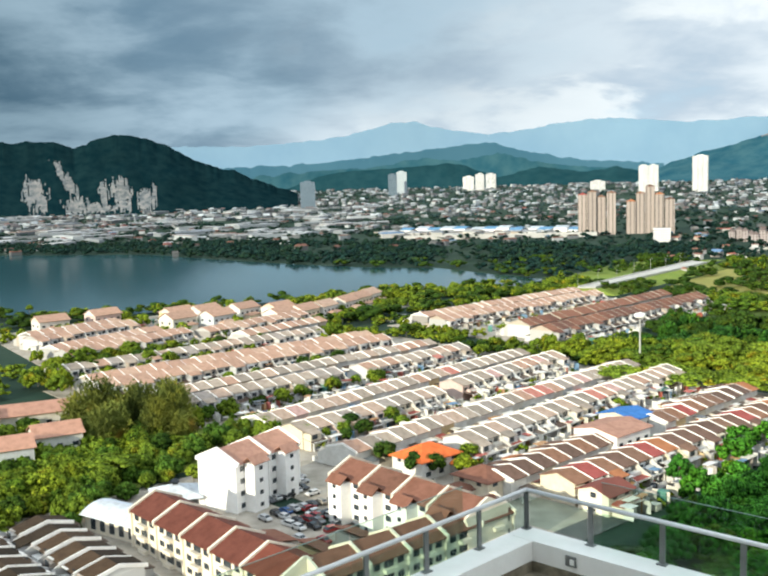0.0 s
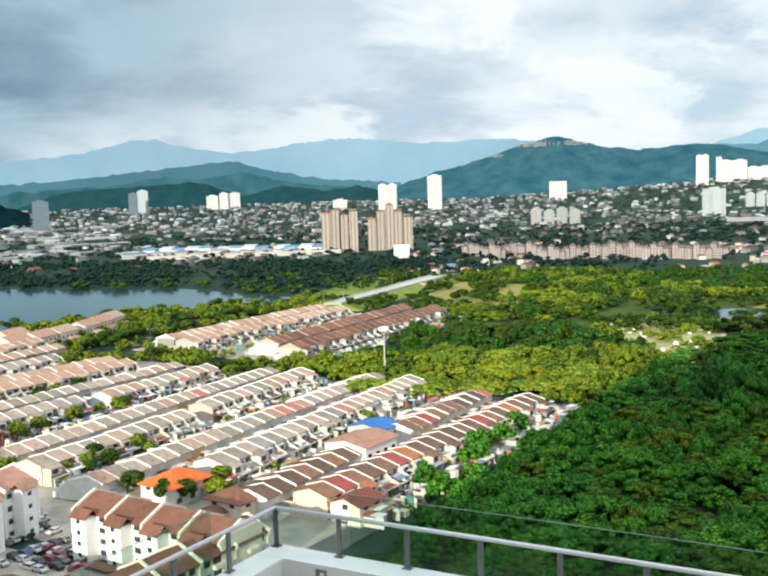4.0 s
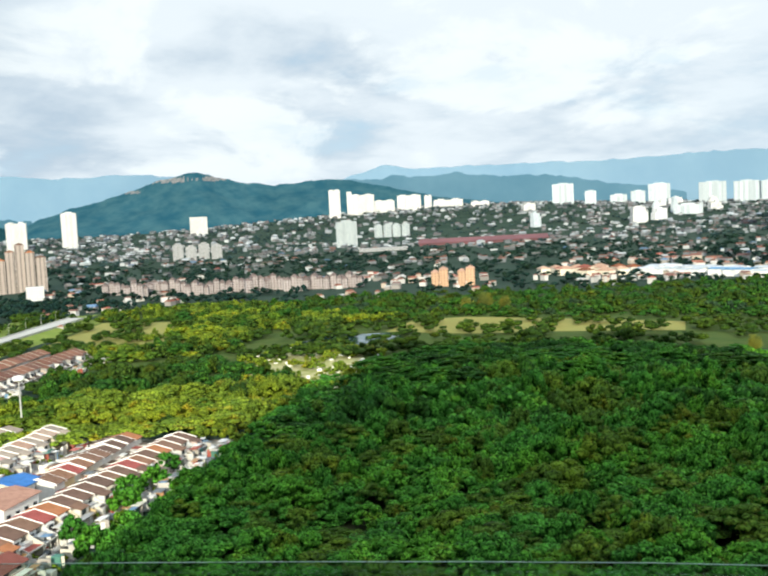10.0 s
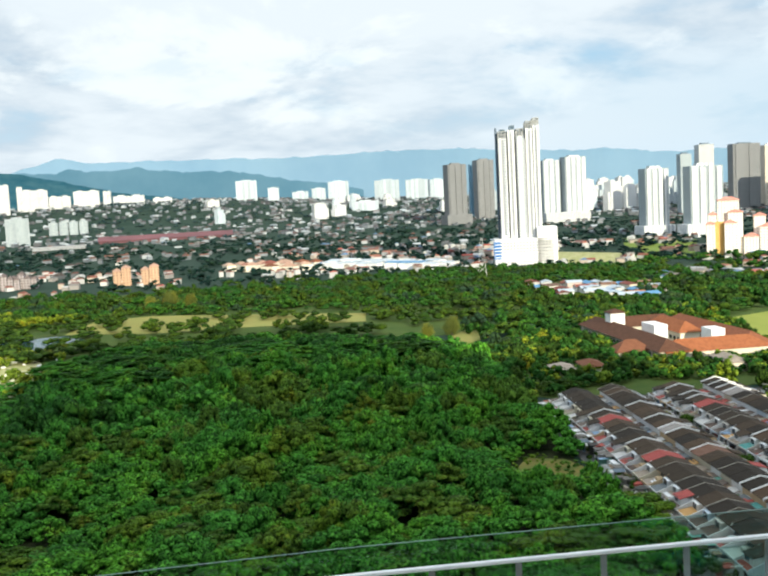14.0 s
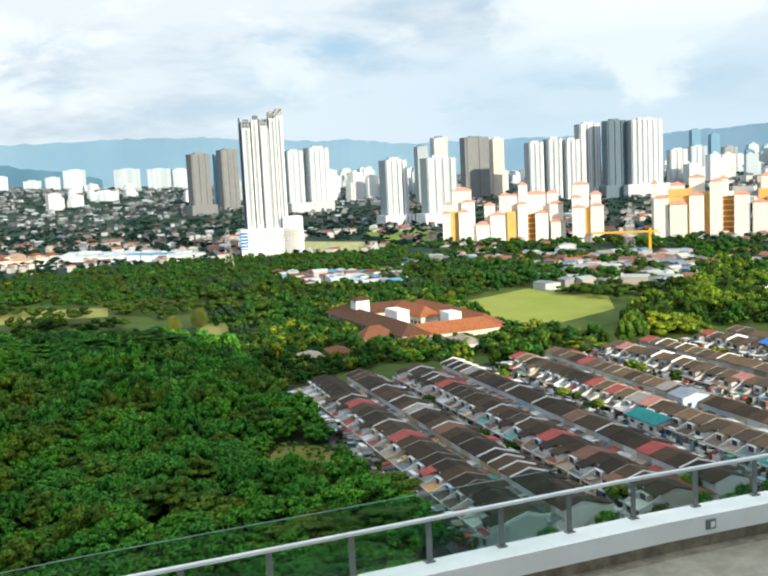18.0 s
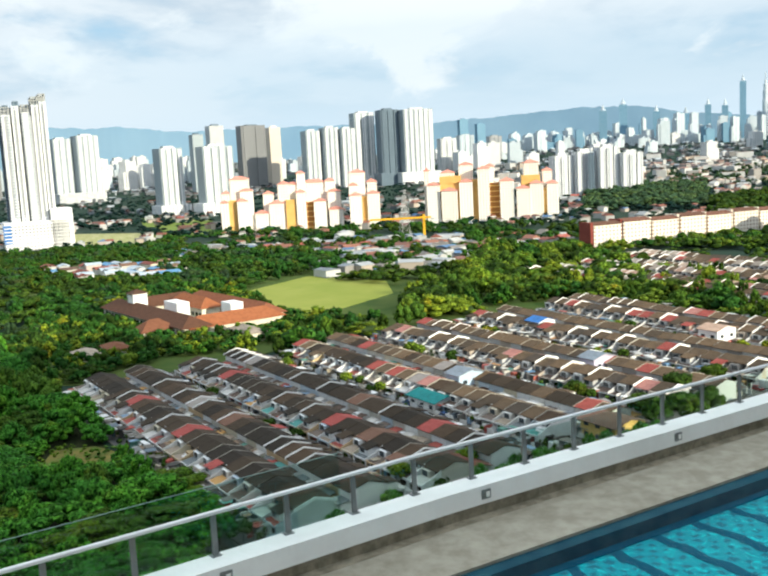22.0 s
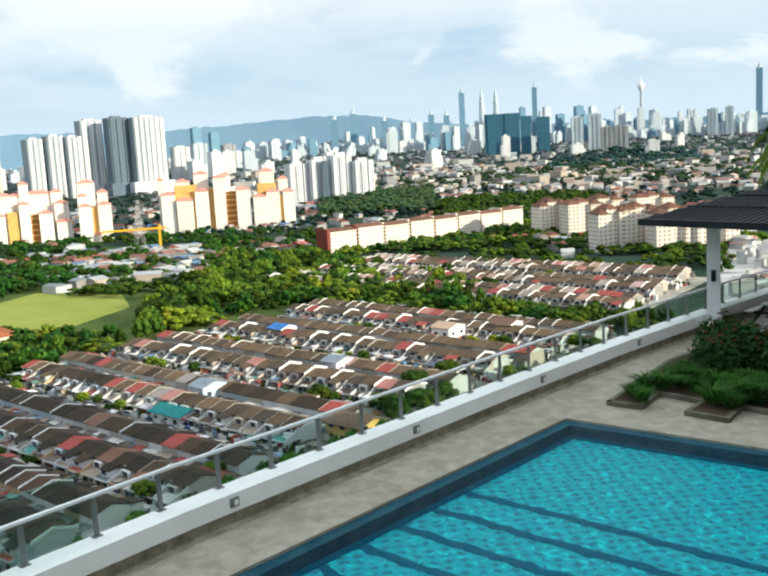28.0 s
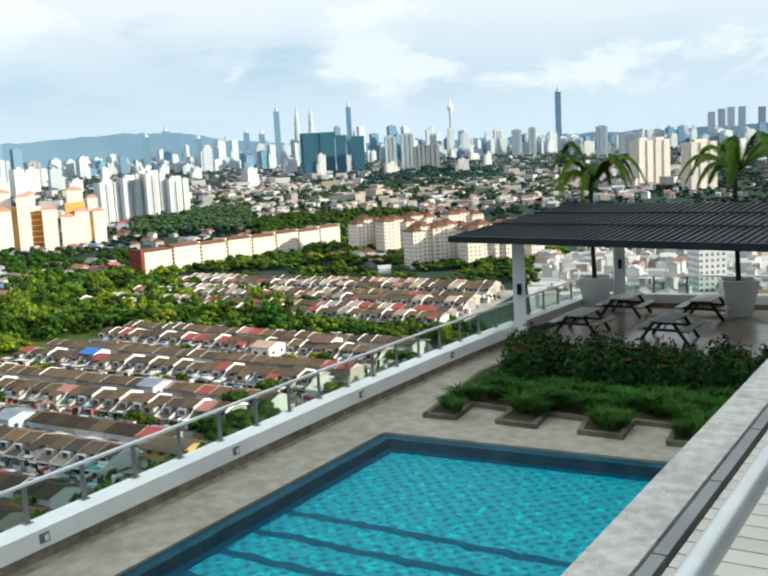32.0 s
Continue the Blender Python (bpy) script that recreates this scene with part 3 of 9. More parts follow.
sheet("park_lawn", [(382, 565), (408, 503), (453, 457), (499, 394), (536, 423), (507, 511), (478, 588), (440, 609)], 0.05, "dry_grass", "sunlit yellowish park lawn")
sheet("glade", [(419, 273), (470, 277), (497, 307), (456, 299)], 0.05, "dry_grass", "small sunlit grass clearing")
# darker copy of the grass with tree shade in its colour
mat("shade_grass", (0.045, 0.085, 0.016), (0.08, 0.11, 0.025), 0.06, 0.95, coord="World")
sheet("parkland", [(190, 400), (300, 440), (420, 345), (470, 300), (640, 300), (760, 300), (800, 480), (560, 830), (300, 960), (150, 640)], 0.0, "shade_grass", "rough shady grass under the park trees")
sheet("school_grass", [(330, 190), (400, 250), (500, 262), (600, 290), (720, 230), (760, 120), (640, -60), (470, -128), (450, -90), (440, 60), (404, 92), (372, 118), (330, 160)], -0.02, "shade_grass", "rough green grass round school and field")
sheet("pond", [(300, 560), (332, 520), (372, 528), (380, 558), (345, 582)], 0.08, "lake_water", "dark still pond beside the park")
sheet("verge", [(80, 745), (120, 700), (240, 880), (300, 960), (200, 960)], 0.04, "grass", "grassy verge beside the highway")
sheet("meadow", [(130, 640), (250, 620), (330, 780), (270, 860)], 0.04, "dry_grass", "sunlit nursery meadow")
sheet("scrub_patch", [(188, 400), (236, 386), (285, 440), (320, 505), (290, 552), (225, 500)], 0.04, "scrub", "rough sunlit scrub and plots")
sheet("bare_earth", [(226, 132), (224, 121), (233, 112), (247, 115), (254, 127), (250, 138)], 0.06, "earth", "bare yellow earth patch at the wood's edge")

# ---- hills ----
# storm shade and, farther off, blue haze are painted into the hill colours
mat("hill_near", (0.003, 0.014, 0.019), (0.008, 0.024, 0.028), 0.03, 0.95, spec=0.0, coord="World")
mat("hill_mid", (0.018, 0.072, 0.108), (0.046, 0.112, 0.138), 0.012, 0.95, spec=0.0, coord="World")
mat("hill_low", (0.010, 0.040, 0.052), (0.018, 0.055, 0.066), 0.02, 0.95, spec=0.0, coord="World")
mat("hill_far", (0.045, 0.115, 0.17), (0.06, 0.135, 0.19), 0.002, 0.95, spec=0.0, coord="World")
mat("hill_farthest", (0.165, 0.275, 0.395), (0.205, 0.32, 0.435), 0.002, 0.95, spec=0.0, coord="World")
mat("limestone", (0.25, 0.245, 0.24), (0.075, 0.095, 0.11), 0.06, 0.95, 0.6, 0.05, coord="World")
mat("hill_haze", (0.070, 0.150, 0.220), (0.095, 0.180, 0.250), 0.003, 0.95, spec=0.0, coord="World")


def ridge(name, line, d, depth, material, label, rough=0.5, step=0.2, low=0.0, bare=(), rows=14):
    """A range of hills whose crest follows (azimuth, elevation) pairs at a distance d."""
    az = np.array([p[0] for p in line], float)
    el = np.array([p[1] for p in line], float)
    order = np.argsort(az)
    cols = np.arange(az.min(), az.max() + step / 2, step)
    tops = 80 + d * np.tan(np.radians(np.interp(cols, az[order], el[order])))
    s, v = Shape(), []
    for a, top in zip(cols, tops):
        jig = noise.fractal(Vector((a * 1.3, d * 0.01, 0)), 1.0, 2.0, 4) * rough * d / 130
        for k in range(rows):
            q = k / (rows - 1)
            r = d - q * depth
            x, y = polar(a, r)
            hgt = low + (top + jig * (1 - q) - low) * (1 - q) ** 1.15
            soft = jig * max(0.0, 1 - 3 * q)
            hgt += soft - jig * (1 - q) * (1 - q) ** 1.15
            wob = noise.fractal(Vector((x / 260, y / 260, d)), 0.9, 2.0, 4) * 0.13 * (top - low) * math.sin(min(q * 1.6, 1) * math.pi / 2) * (1 - q)
            v.append((x, y, hgt + wob))
        v.append(v[-rows])
        v.append((*polar(a, min(d + 150, 4950)), low))
    m = rows + 2
    f = []
    for i in range(len(cols) - 1):
        f += [(i * m + k, i * m + k + 1, (i + 1) * m + k + 1, (i + 1) * m + k) for k in range(rows - 1)]
        f.append((i * m + rows + 1, i * m + rows, (i + 1) * m + rows, (i + 1) * m + rows + 1))
    s.add(v, f)
    ob = thing(name, label, "hill", shape=s, material=material, kind="structure", smooth=True)
    if bare:
        # quarried faces: bare rock where the wood has been cut away
        ob.data.materials.append(MATS["limestone"])
        for p in ob.data.polygons:
            a = math.degrees(math.atan2(-p.center.x, p.center.y))
            el = math.degrees(math.atan2(p.center.z - 80, math.hypot(p.center.x, p.center.y)))
            grain = noise.fractal(Vector((a * 8.0, el * 1.1, 3.0)), 0.7, 2.0, 5)
            if any(((a - ca - lean * (el - ce)) / wa) ** 2 + ((el - ce) / we) ** 2 < 0.9 + 1.35 * grain for ca, ce, wa, we, lean in bare):
                p.material_index = 1
    return ob


# azimuth, elevation, half width, half height and lean of each quarried face
CLIFFS = ((22.45, 0.1, 0.66, 1.0, 0.1), (20.72, 0.95, 0.30, 1.1, 0.55), (20.3, -0.55, 0.75, 0.5, 0.0), (18.72, -0.1, 0.26, 0.85, 0.0), (17.75, 0.0, 0.62, 1.0, 0.05), (16.3, -0.25, 0.58, 0.75, -0.1), (19.3, -0.7, 1.6, 0.28, 0.0))
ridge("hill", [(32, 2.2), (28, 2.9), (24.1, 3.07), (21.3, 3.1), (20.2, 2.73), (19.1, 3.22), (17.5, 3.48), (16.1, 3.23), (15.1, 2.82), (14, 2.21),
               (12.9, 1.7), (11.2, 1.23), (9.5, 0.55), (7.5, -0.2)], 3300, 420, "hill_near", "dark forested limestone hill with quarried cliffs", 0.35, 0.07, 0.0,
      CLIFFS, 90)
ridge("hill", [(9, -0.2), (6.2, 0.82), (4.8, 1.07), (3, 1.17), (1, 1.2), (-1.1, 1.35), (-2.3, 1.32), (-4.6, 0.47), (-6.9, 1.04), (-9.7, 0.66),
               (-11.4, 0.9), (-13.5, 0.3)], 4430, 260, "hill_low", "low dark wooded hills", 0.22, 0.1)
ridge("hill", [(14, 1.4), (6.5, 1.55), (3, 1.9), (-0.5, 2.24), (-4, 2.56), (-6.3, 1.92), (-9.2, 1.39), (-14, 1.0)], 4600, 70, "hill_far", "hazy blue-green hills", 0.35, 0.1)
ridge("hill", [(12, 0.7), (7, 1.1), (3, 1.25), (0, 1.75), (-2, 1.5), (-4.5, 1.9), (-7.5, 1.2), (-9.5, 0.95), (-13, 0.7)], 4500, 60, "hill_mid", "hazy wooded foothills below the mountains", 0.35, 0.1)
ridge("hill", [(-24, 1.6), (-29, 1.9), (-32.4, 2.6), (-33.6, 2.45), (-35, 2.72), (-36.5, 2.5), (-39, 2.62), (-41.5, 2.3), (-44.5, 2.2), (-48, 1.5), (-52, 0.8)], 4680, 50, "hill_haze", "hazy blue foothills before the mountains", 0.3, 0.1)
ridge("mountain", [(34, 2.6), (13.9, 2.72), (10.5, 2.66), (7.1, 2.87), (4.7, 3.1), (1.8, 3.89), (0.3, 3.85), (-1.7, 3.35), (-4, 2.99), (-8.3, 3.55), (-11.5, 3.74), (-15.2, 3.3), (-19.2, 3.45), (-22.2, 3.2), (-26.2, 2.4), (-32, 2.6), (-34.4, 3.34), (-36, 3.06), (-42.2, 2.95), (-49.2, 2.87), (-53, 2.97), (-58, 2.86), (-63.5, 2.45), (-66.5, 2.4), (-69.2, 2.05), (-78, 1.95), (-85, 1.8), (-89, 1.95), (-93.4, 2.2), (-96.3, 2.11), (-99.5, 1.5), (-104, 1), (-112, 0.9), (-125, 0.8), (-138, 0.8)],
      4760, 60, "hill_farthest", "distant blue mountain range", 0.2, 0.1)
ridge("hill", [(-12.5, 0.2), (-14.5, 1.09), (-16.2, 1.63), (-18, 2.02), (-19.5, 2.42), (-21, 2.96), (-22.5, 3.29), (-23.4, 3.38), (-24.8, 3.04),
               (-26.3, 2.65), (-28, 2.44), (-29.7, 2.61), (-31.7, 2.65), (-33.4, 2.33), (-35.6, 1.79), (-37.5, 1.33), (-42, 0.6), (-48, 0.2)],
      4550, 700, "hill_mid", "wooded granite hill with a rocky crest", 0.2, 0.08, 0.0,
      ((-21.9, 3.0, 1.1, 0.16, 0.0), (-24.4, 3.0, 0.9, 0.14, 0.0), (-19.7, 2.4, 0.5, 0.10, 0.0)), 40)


# ---- trees ----
def ball(level=1):
    bm = bmesh.new()
    bmesh.ops.create_icosphere(bm, subdivisions=level, radius=1.0)
    v = np.array([p.co[:] for p in bm.verts])
    f = np.array([[p.index for p in q.verts] for q in bm.faces])
    bm.free()
    return v, f


BALL1, BALL2 = ball(1), ball(2)
DIAMOND = (np.array([(1, 0, 0), (-1, 0, 0), (0, 1, 0), (0, -1, 0), (0, 0, 1), (0, 0, -1)], float) * 1.12, np.array([(0, 2, 4), (2, 1, 4), (1, 3, 4), (3, 0, 4), (2, 0, 5), (1, 2, 5), (3, 1, 5), (0, 3, 5)]))


def crown(seed, clumps, leaves, rx, rz, size, shape="round", core=0.82, heart=None):
    """Vertices, triangles and material numbers of a crown: leafy clumps over shade-dark hearts."""
    rng = np.random.default_rng(seed)
    V, F, Mi, o = [], [], [], 0
    bv, bf = heart or BALL1
    for k in range(clumps):
        t = (k + 0.5) / clumps
        ang = k * 2.39996 + rng.uniform(-0.3, 0.3)
        if shape == "spire":
            h = t ** 0.8
            rad = rx * (1 - h) ** 0.75 * rng.uniform(0.35, 0.95)
            c = np.array([rad * np.cos(ang), rad * np.sin(ang), rz * 2 * h])
            r = rx * (0.55 - 0.33 * h) * rng.uniform(0.8, 1.2)
            e = np.array([r, r, r * 1.5])
        elif shape == "flat":
            rad = rx * np.sqrt(t) * rng.uniform(0.85, 1.05)
            c = np.array([rad * np.cos(ang), rad * np.sin(ang), rz * (1.15 - 0.5 * (rad / rx) ** 2) + rng.uniform(-.12, .12) * rz])
            r = rx * rng.uniform(0.26, 0.40)
            e = np.array([r, r, r * 0.55])
        elif shape == "billow":
            el = math.asin(1 - 1.15 * t)
            rad = rx * rng.uniform(0.66, 0.94)
            c = np.array([rad * np.cos(el) * np.cos(ang), rad * np.cos(el) * np.sin(ang), rz * (0.75 + 0.95 * np.sin(el) * rng.uniform(0.8, 1.1))])
            r = rx * rng.uniform(0.22, 0.37)
            e = np.array([r, r, r * 0.8])
        elif shape == "tiers":
            # flat plates of foliage at several heights
            rad = rx * np.sqrt(t) * rng.uniform(0.8, 1.1)
            c = np.array([rad * np.cos(ang), rad * np.sin(ang), rz * (1.7 - 0.9 * (rad / rx) ** 1.5) + rng.uniform(-.28, .14) * rz])
            r = rx * rng.uniform(0.20, 0.36)
            e = np.array([r, r, r * 0.36])
        else:
            el = math.asin(1 - 1.45 * t)
            rad = rx * rng.uniform(0.55, 0.78)
            c = np.array([rad * np.cos(el) * np.cos(ang), rad * np.cos(el) * np.sin(ang), rz * (0.9 + 0.72 * np.sin(el))])
            r = rx * rng.uniform(0.34, 0.52)
            e = np.array([r, r, r * 0.82])
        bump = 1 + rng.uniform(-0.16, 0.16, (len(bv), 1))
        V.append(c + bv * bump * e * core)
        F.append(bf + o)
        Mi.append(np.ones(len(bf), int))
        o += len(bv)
        n = leaves // clumps
        d = rng.normal(size=(n, 3))
        d /= np.linalg.norm(d, axis=1)[:, None]
        d[:, 2] = np.abs(d[:, 2]) * 0.9 + d[:, 2] * 0.25
        p = c + d * e * rng.uniform(0.84, 1.08, (n, 1))
        nrm = d + rng.normal(scale=0.22, size=(n, 3))
        nrm /= np.linalg.norm(nrm, axis=1)[:, None]
        a = np.cross(nrm, rng.normal(size=(n, 3)))
        a /= np.linalg.norm(a, axis=1)[:, None]
        b = np.cross(nrm, a)
        s = size * rng.uniform(0.6, 1.25, (n, 1))
        q = np.stack([p - a * s - b * s * 0.5, p + a * s - b * s * 0.5, p + b * s * 0.9 - nrm * s * 0.15], 1).reshape(-1, 3)
        i = o + 3 * np.arange(n)[:, None]
        V.append(q)
        F.append(i + [0, 1, 2])
        Mi.append(np.zeros(n, int))
        o += 3 * n
    return np.concatenate(V), np.concatenate(F), np.concatenate(Mi)


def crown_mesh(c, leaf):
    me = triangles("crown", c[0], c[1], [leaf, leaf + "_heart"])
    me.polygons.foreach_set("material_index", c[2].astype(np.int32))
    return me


def woods(name, spots, crowns, leaf, label, category="woods"):
    """Many crowns joined: spots are rows of x, y, z, radius, height."""
    rng = np.random.default_rng(len(spots))
    V, F, Mi, o = [], [], [], 0
    for x, y, z, r, h in spots:
        v, f, mi = crowns[rng.integers(len(crowns))]
        a = rng.uniform(0, math.tau)
        ca, sa = math.cos(a), math.sin(a)
        w = np.stack([(v[:, 0] * ca - v[:, 1] * sa) * r + x, (v[:, 0] * sa + v[:, 1] * ca) * r + y, v[:, 2] * h + z], 1)
        V.append(w)
        F.append(f + o)
        Mi.append(mi)
        o += len(v)
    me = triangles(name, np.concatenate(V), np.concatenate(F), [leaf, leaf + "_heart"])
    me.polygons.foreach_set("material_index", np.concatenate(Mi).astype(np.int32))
    ob = new(name, me)
    return tagged(ob, label, category, kind="stuff")


# unit crowns: radius 1, height about 2
DENSE = [crown(k, 14, 420, 1.0, 0.8, 0.085, core=0.88) for k in range(5)]
BILLOW = [crown(110 + k, 22, 462, 1.0, 0.8, 0.062, "billow", 0.9) for k in range(6)]
TIERS = [crown(120 + k, 22, 506, 1.0, 0.8, 0.062, "tiers", 0.92) for k in range(4)]
FLATS = [crown(20 + k, 16, 480, 1.0, 0.8, 0.08, "flat", 0.9) for k in range(3)]
MID = [crown(30 + k, 9, 126, 1.0, 0.8, 0.12, core=0.92) for k in range(5)] + [crown(35 + k, 11, 120, 1.0, 0.8, 0.11, "billow", 0.95) for k in range(3)]
SPARSE = [crown(40 + k, 6, 66, 1.0, 0.8, 0.15, core=0.96) for k in range(6)] + [crown(46 + k, 7, 60, 1.0, 0.8, 0.15, "flat", 0.96) for k in range(3)]
VALLEY = [crown(50 + k, 4, 28, 1.0, 0.8, 0.22, core=1.0) for k in range(6)]
BUSH = [crown(90 + k, 2, 20, 1.0, 0.8, 0.28, core=0.98, heart=DIAMOND) for k in range(5)]
FAR = [crown(60 + k, 3, 9, 1.0, 0.8, 0.30, core=1.1, heart=DIAMOND) for k in range(6)]


def trunk_shape(h, r, spread, seed):
    rng = random.Random(seed)
    s = Shape()
    top = (rng.uniform(-.3, .3), rng.uniform(-.3, .3), h * 0.62)
    s.tube((0, 0, -0.3), top, r, r * 0.62, 7)
    for k in range(5):
        a = k * 1.256 + rng.uniform(-.3, .3)
        s.tube((top[0] * 0.8, top[1] * 0.8, h * rng.uniform(0.42, 0.6)),
               (spread * 0.6 * math.cos(a), spread * 0.6 * math.sin(a), h * rng.uniform(0.78, 0.95)), r * 0.45, r * 0.15, 5)
    return s


def tree_kind(label, crown_data, leaf, radius, bare, height, seed):
    """One tree to be copied: radius of the crown, height of the bare stem, height in all."""
    t = thing("tree", label, "tree", group="trees")
    part("trunk", trunk_shape(bare + (height - bare) * 0.45, max(0.16, height * 0.018), radius, seed), "bark", t)
    v, f, mi = crown_data
    part("crown", crown_mesh((v * [radius, radius, (height - bare) / 2.05] + [0, 0, bare], f, mi), leaf), leaf, t)
    return t


def put_trees(kinds, spots, rng):
    """Copies of tree kinds at (x, y, scale); the first use takes the model itself."""
    for x, y, k in spots:
        t = rng.choice(kinds)
        m = pose(x, y, 0, 0, 0, rng.uniform(0, 360)) @ Matrix.Diagonal((k, k, k * rng.uniform(0.9, 1.12), 1))
        c = copy_thing(t, m)
        c.matrix_basis = m


def drop_model(t):
    for o in [*t.children_recursive, t]:
        bpy.data.objects.remove(o)


def scatter(poly, gap, rng, keep=lambda x, y: True, jitter=0.45):
    xs, ys = [p[0] for p in poly], [p[1] for p in poly]
    out, x = [], min(xs)
    while x < max(xs):
        y = min(ys)
        while y < max(ys):
            a, b = x + rng.uniform(-jitter, jitter) * gap, y + rng.uniform(-jitter, jitter) * gap
            if inside(a, b, poly) and keep(a, b):
                out.append((a, b))
            y += gap
        x += gap
    return out


def patches(spots, count, size=34.0):
    """Trees sorted into kinds that grow in groups."""
    pick = random.Random(len(spots))
    out = [[] for k in range(count)]
    for p in spots:
        q = 0.5 + 0.85 * noise.noise(Vector((p[0] / size, p[1] / size, 17))) + pick.uniform(-0.2, 0.2)
        out[min(max(int(q * count), 0), count - 1)].append(p)
    return out


rng = random.Random(5)
# the wood in front of the building: between the two estates
FOREST = [(18, 26), LEFT(150, -112), LEFT(335, -124), (214, 392), (250, 412), (290, 428), (340, 445), (384, 420), (402, 368), (426, 335),
          (424, 290), (412, 262), (380, 230), (345, 205), RIGHT(342, 70), RIGHT(300, 71), RIGHT(250, 71), RIGHT(200, 72), RIGHT(150, 68), RIGHT(40, 36)]
# ground darkened to put the shade under the crowns into its colour
mat("shaded_soil", (0.012, 0.022, 0.006), (0.03, 0.035, 0.012), 0.2, 0.95, coord="World")
sheet("forest_floor", FOREST[::-1], 0.03, "shaded_soil", "dark ground sheet under the jungle, coloured as deep shade")
GLADE = [(222, 133), (219, 119), (231, 108), (249, 112), (258, 127), (254, 142), (240, 143)]
near, fold, beyond, hidden = [], [], [], []
for x, y in scatter(FOREST, 8.0, rng):
    d = math.hypot(x, y)
    u = (x + y) * 0.7071
    if inside(x, y, GLADE):
        continue
    swell = 1 + 0.55 * noise.noise(Vector((x / 45, y / 45, 0))) + 0.25 * noise.noise(Vector((x / 17, y / 17, 5)))
    # low thicket near the building, tall trees beyond
    h = (3.6 + 3.6 * min(max((u - 170) / 160, 0), 1)) * swell * rng.uniform(0.7, 1.35)
    h *= 0.45 if 0.799 * x - 0.602 * y < -34 and y > 290 else 1.0
    h *= 1 - 0.45 * min(max((d - 430) / 90, 0), 1)
    r = rng.choice((3.2, 4.2, 5.2, 6.5, 8.0)) * (0.8 + 0.3 * swell)
    if d <= 165:
        hidden.append((x, y, -0.6, r, h))
    elif d > 330:
        beyond.append((x, y, -0.6, r, h))
    elif rng.random() < 0.28 + 0.7 * noise.noise(Vector((x / 38, y / 38, 21))):
        fold.append((x, y, -0.6, r * 1.1, h * 1.05))
    else:
        near.append((x, y, -0.6, r, h))
woods("forest", near, BILLOW, "leaf_forest", "dense dark green secondary jungle canopy", "forest")
woods("forest", fold, TIERS + BILLOW[:2], "leaf_jungle", "olive green and brownish jungle trees", "forest")
for group, leaf_, label_ in zip(patches(beyond, 3, 40.0), ("leaf_deep", "leaf_forest", "leaf_jungle"), ("dense dark green jungle canopy farther off", "green jungle canopy farther off", "olive green jungle canopy farther off")):
    woods("forest", group, MID, leaf_, label_, "forest")
woods("forest", hidden[::2], SPARSE, "leaf_forest", "dark thicket at the foot of the building", "forest")

spots = [(x, y, -0.2, rng.uniform(0.8, 2.2), rng.uniform(0.5, 1.3)) for x, y in scatter(GLADE, 3.2, rng) if noise.noise(Vector((x / 7, y / 7, 41))) > -0.1]
woods("scrub", spots, BUSH, "leaf_jungle", "low scrub round the bare patch in the wood")
# tall flat-crowned trees standing out of the far half of the wood
spots = []
for x, y in scatter([(225, 340), (300, 290), (380, 255), (408, 290), (412, 335), (385, 385), (370, 412), (335, 428), (280, 412), (240, 390)], 15, rng):
    low = 1 - 0.5 * min(max((math.hypot(x, y) - 430) / 90, 0), 1)
    spots.append((x, y, rng.uniform(3, 8) * low, rng.uniform(7, 13), rng.uniform(3.2, 5.5) * (0.4 + 0.6 * low)))
for group, leaf_ in zip(patches(spots, 2, 50.0), ("leaf_deep", "leaf_forest")):
    woods("canopy_trees", group, TIERS, leaf_, "tall flat-topped rain trees above the jungle", "forest")

def mixed_woods(name, spots, crowns, tones):
    """One belt in several tones of green: rows of leaf and label."""
    for group, (leaf, label) in zip(patches(spots, len(tones)), tones):
        if group:
            woods(name, group, crowns, leaf, label)


# TONES holds shaded greens, LIT_TONES sunlit ones: the light is in the colour
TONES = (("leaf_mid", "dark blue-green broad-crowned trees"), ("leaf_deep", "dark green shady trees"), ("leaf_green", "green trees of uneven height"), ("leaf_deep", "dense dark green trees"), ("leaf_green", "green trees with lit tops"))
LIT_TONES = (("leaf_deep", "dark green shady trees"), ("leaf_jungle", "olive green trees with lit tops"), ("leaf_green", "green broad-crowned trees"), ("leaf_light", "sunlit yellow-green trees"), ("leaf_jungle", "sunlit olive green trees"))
# lit tree belts
BELT = [LEFT(u, v) for u, v in ((345, -132), (350, -290), (372, -300), (372, -262), (470, -290), (520, -215), (470, -150), (430, -132))]
spots = [(x, y, -1, rng.choice((2.6, 3.6, 5, 7, 9)), rng.uniform(2.2, 7.4)) for x, y in scatter(BELT, 9.0, rng)]
front = patches([p for p in spots if math.hypot(p[0], p[1]) < 468], 4, 26.0)
rear = patches([p for p in spots if math.hypot(p[0], p[1]) >= 468], 3, 26.0)
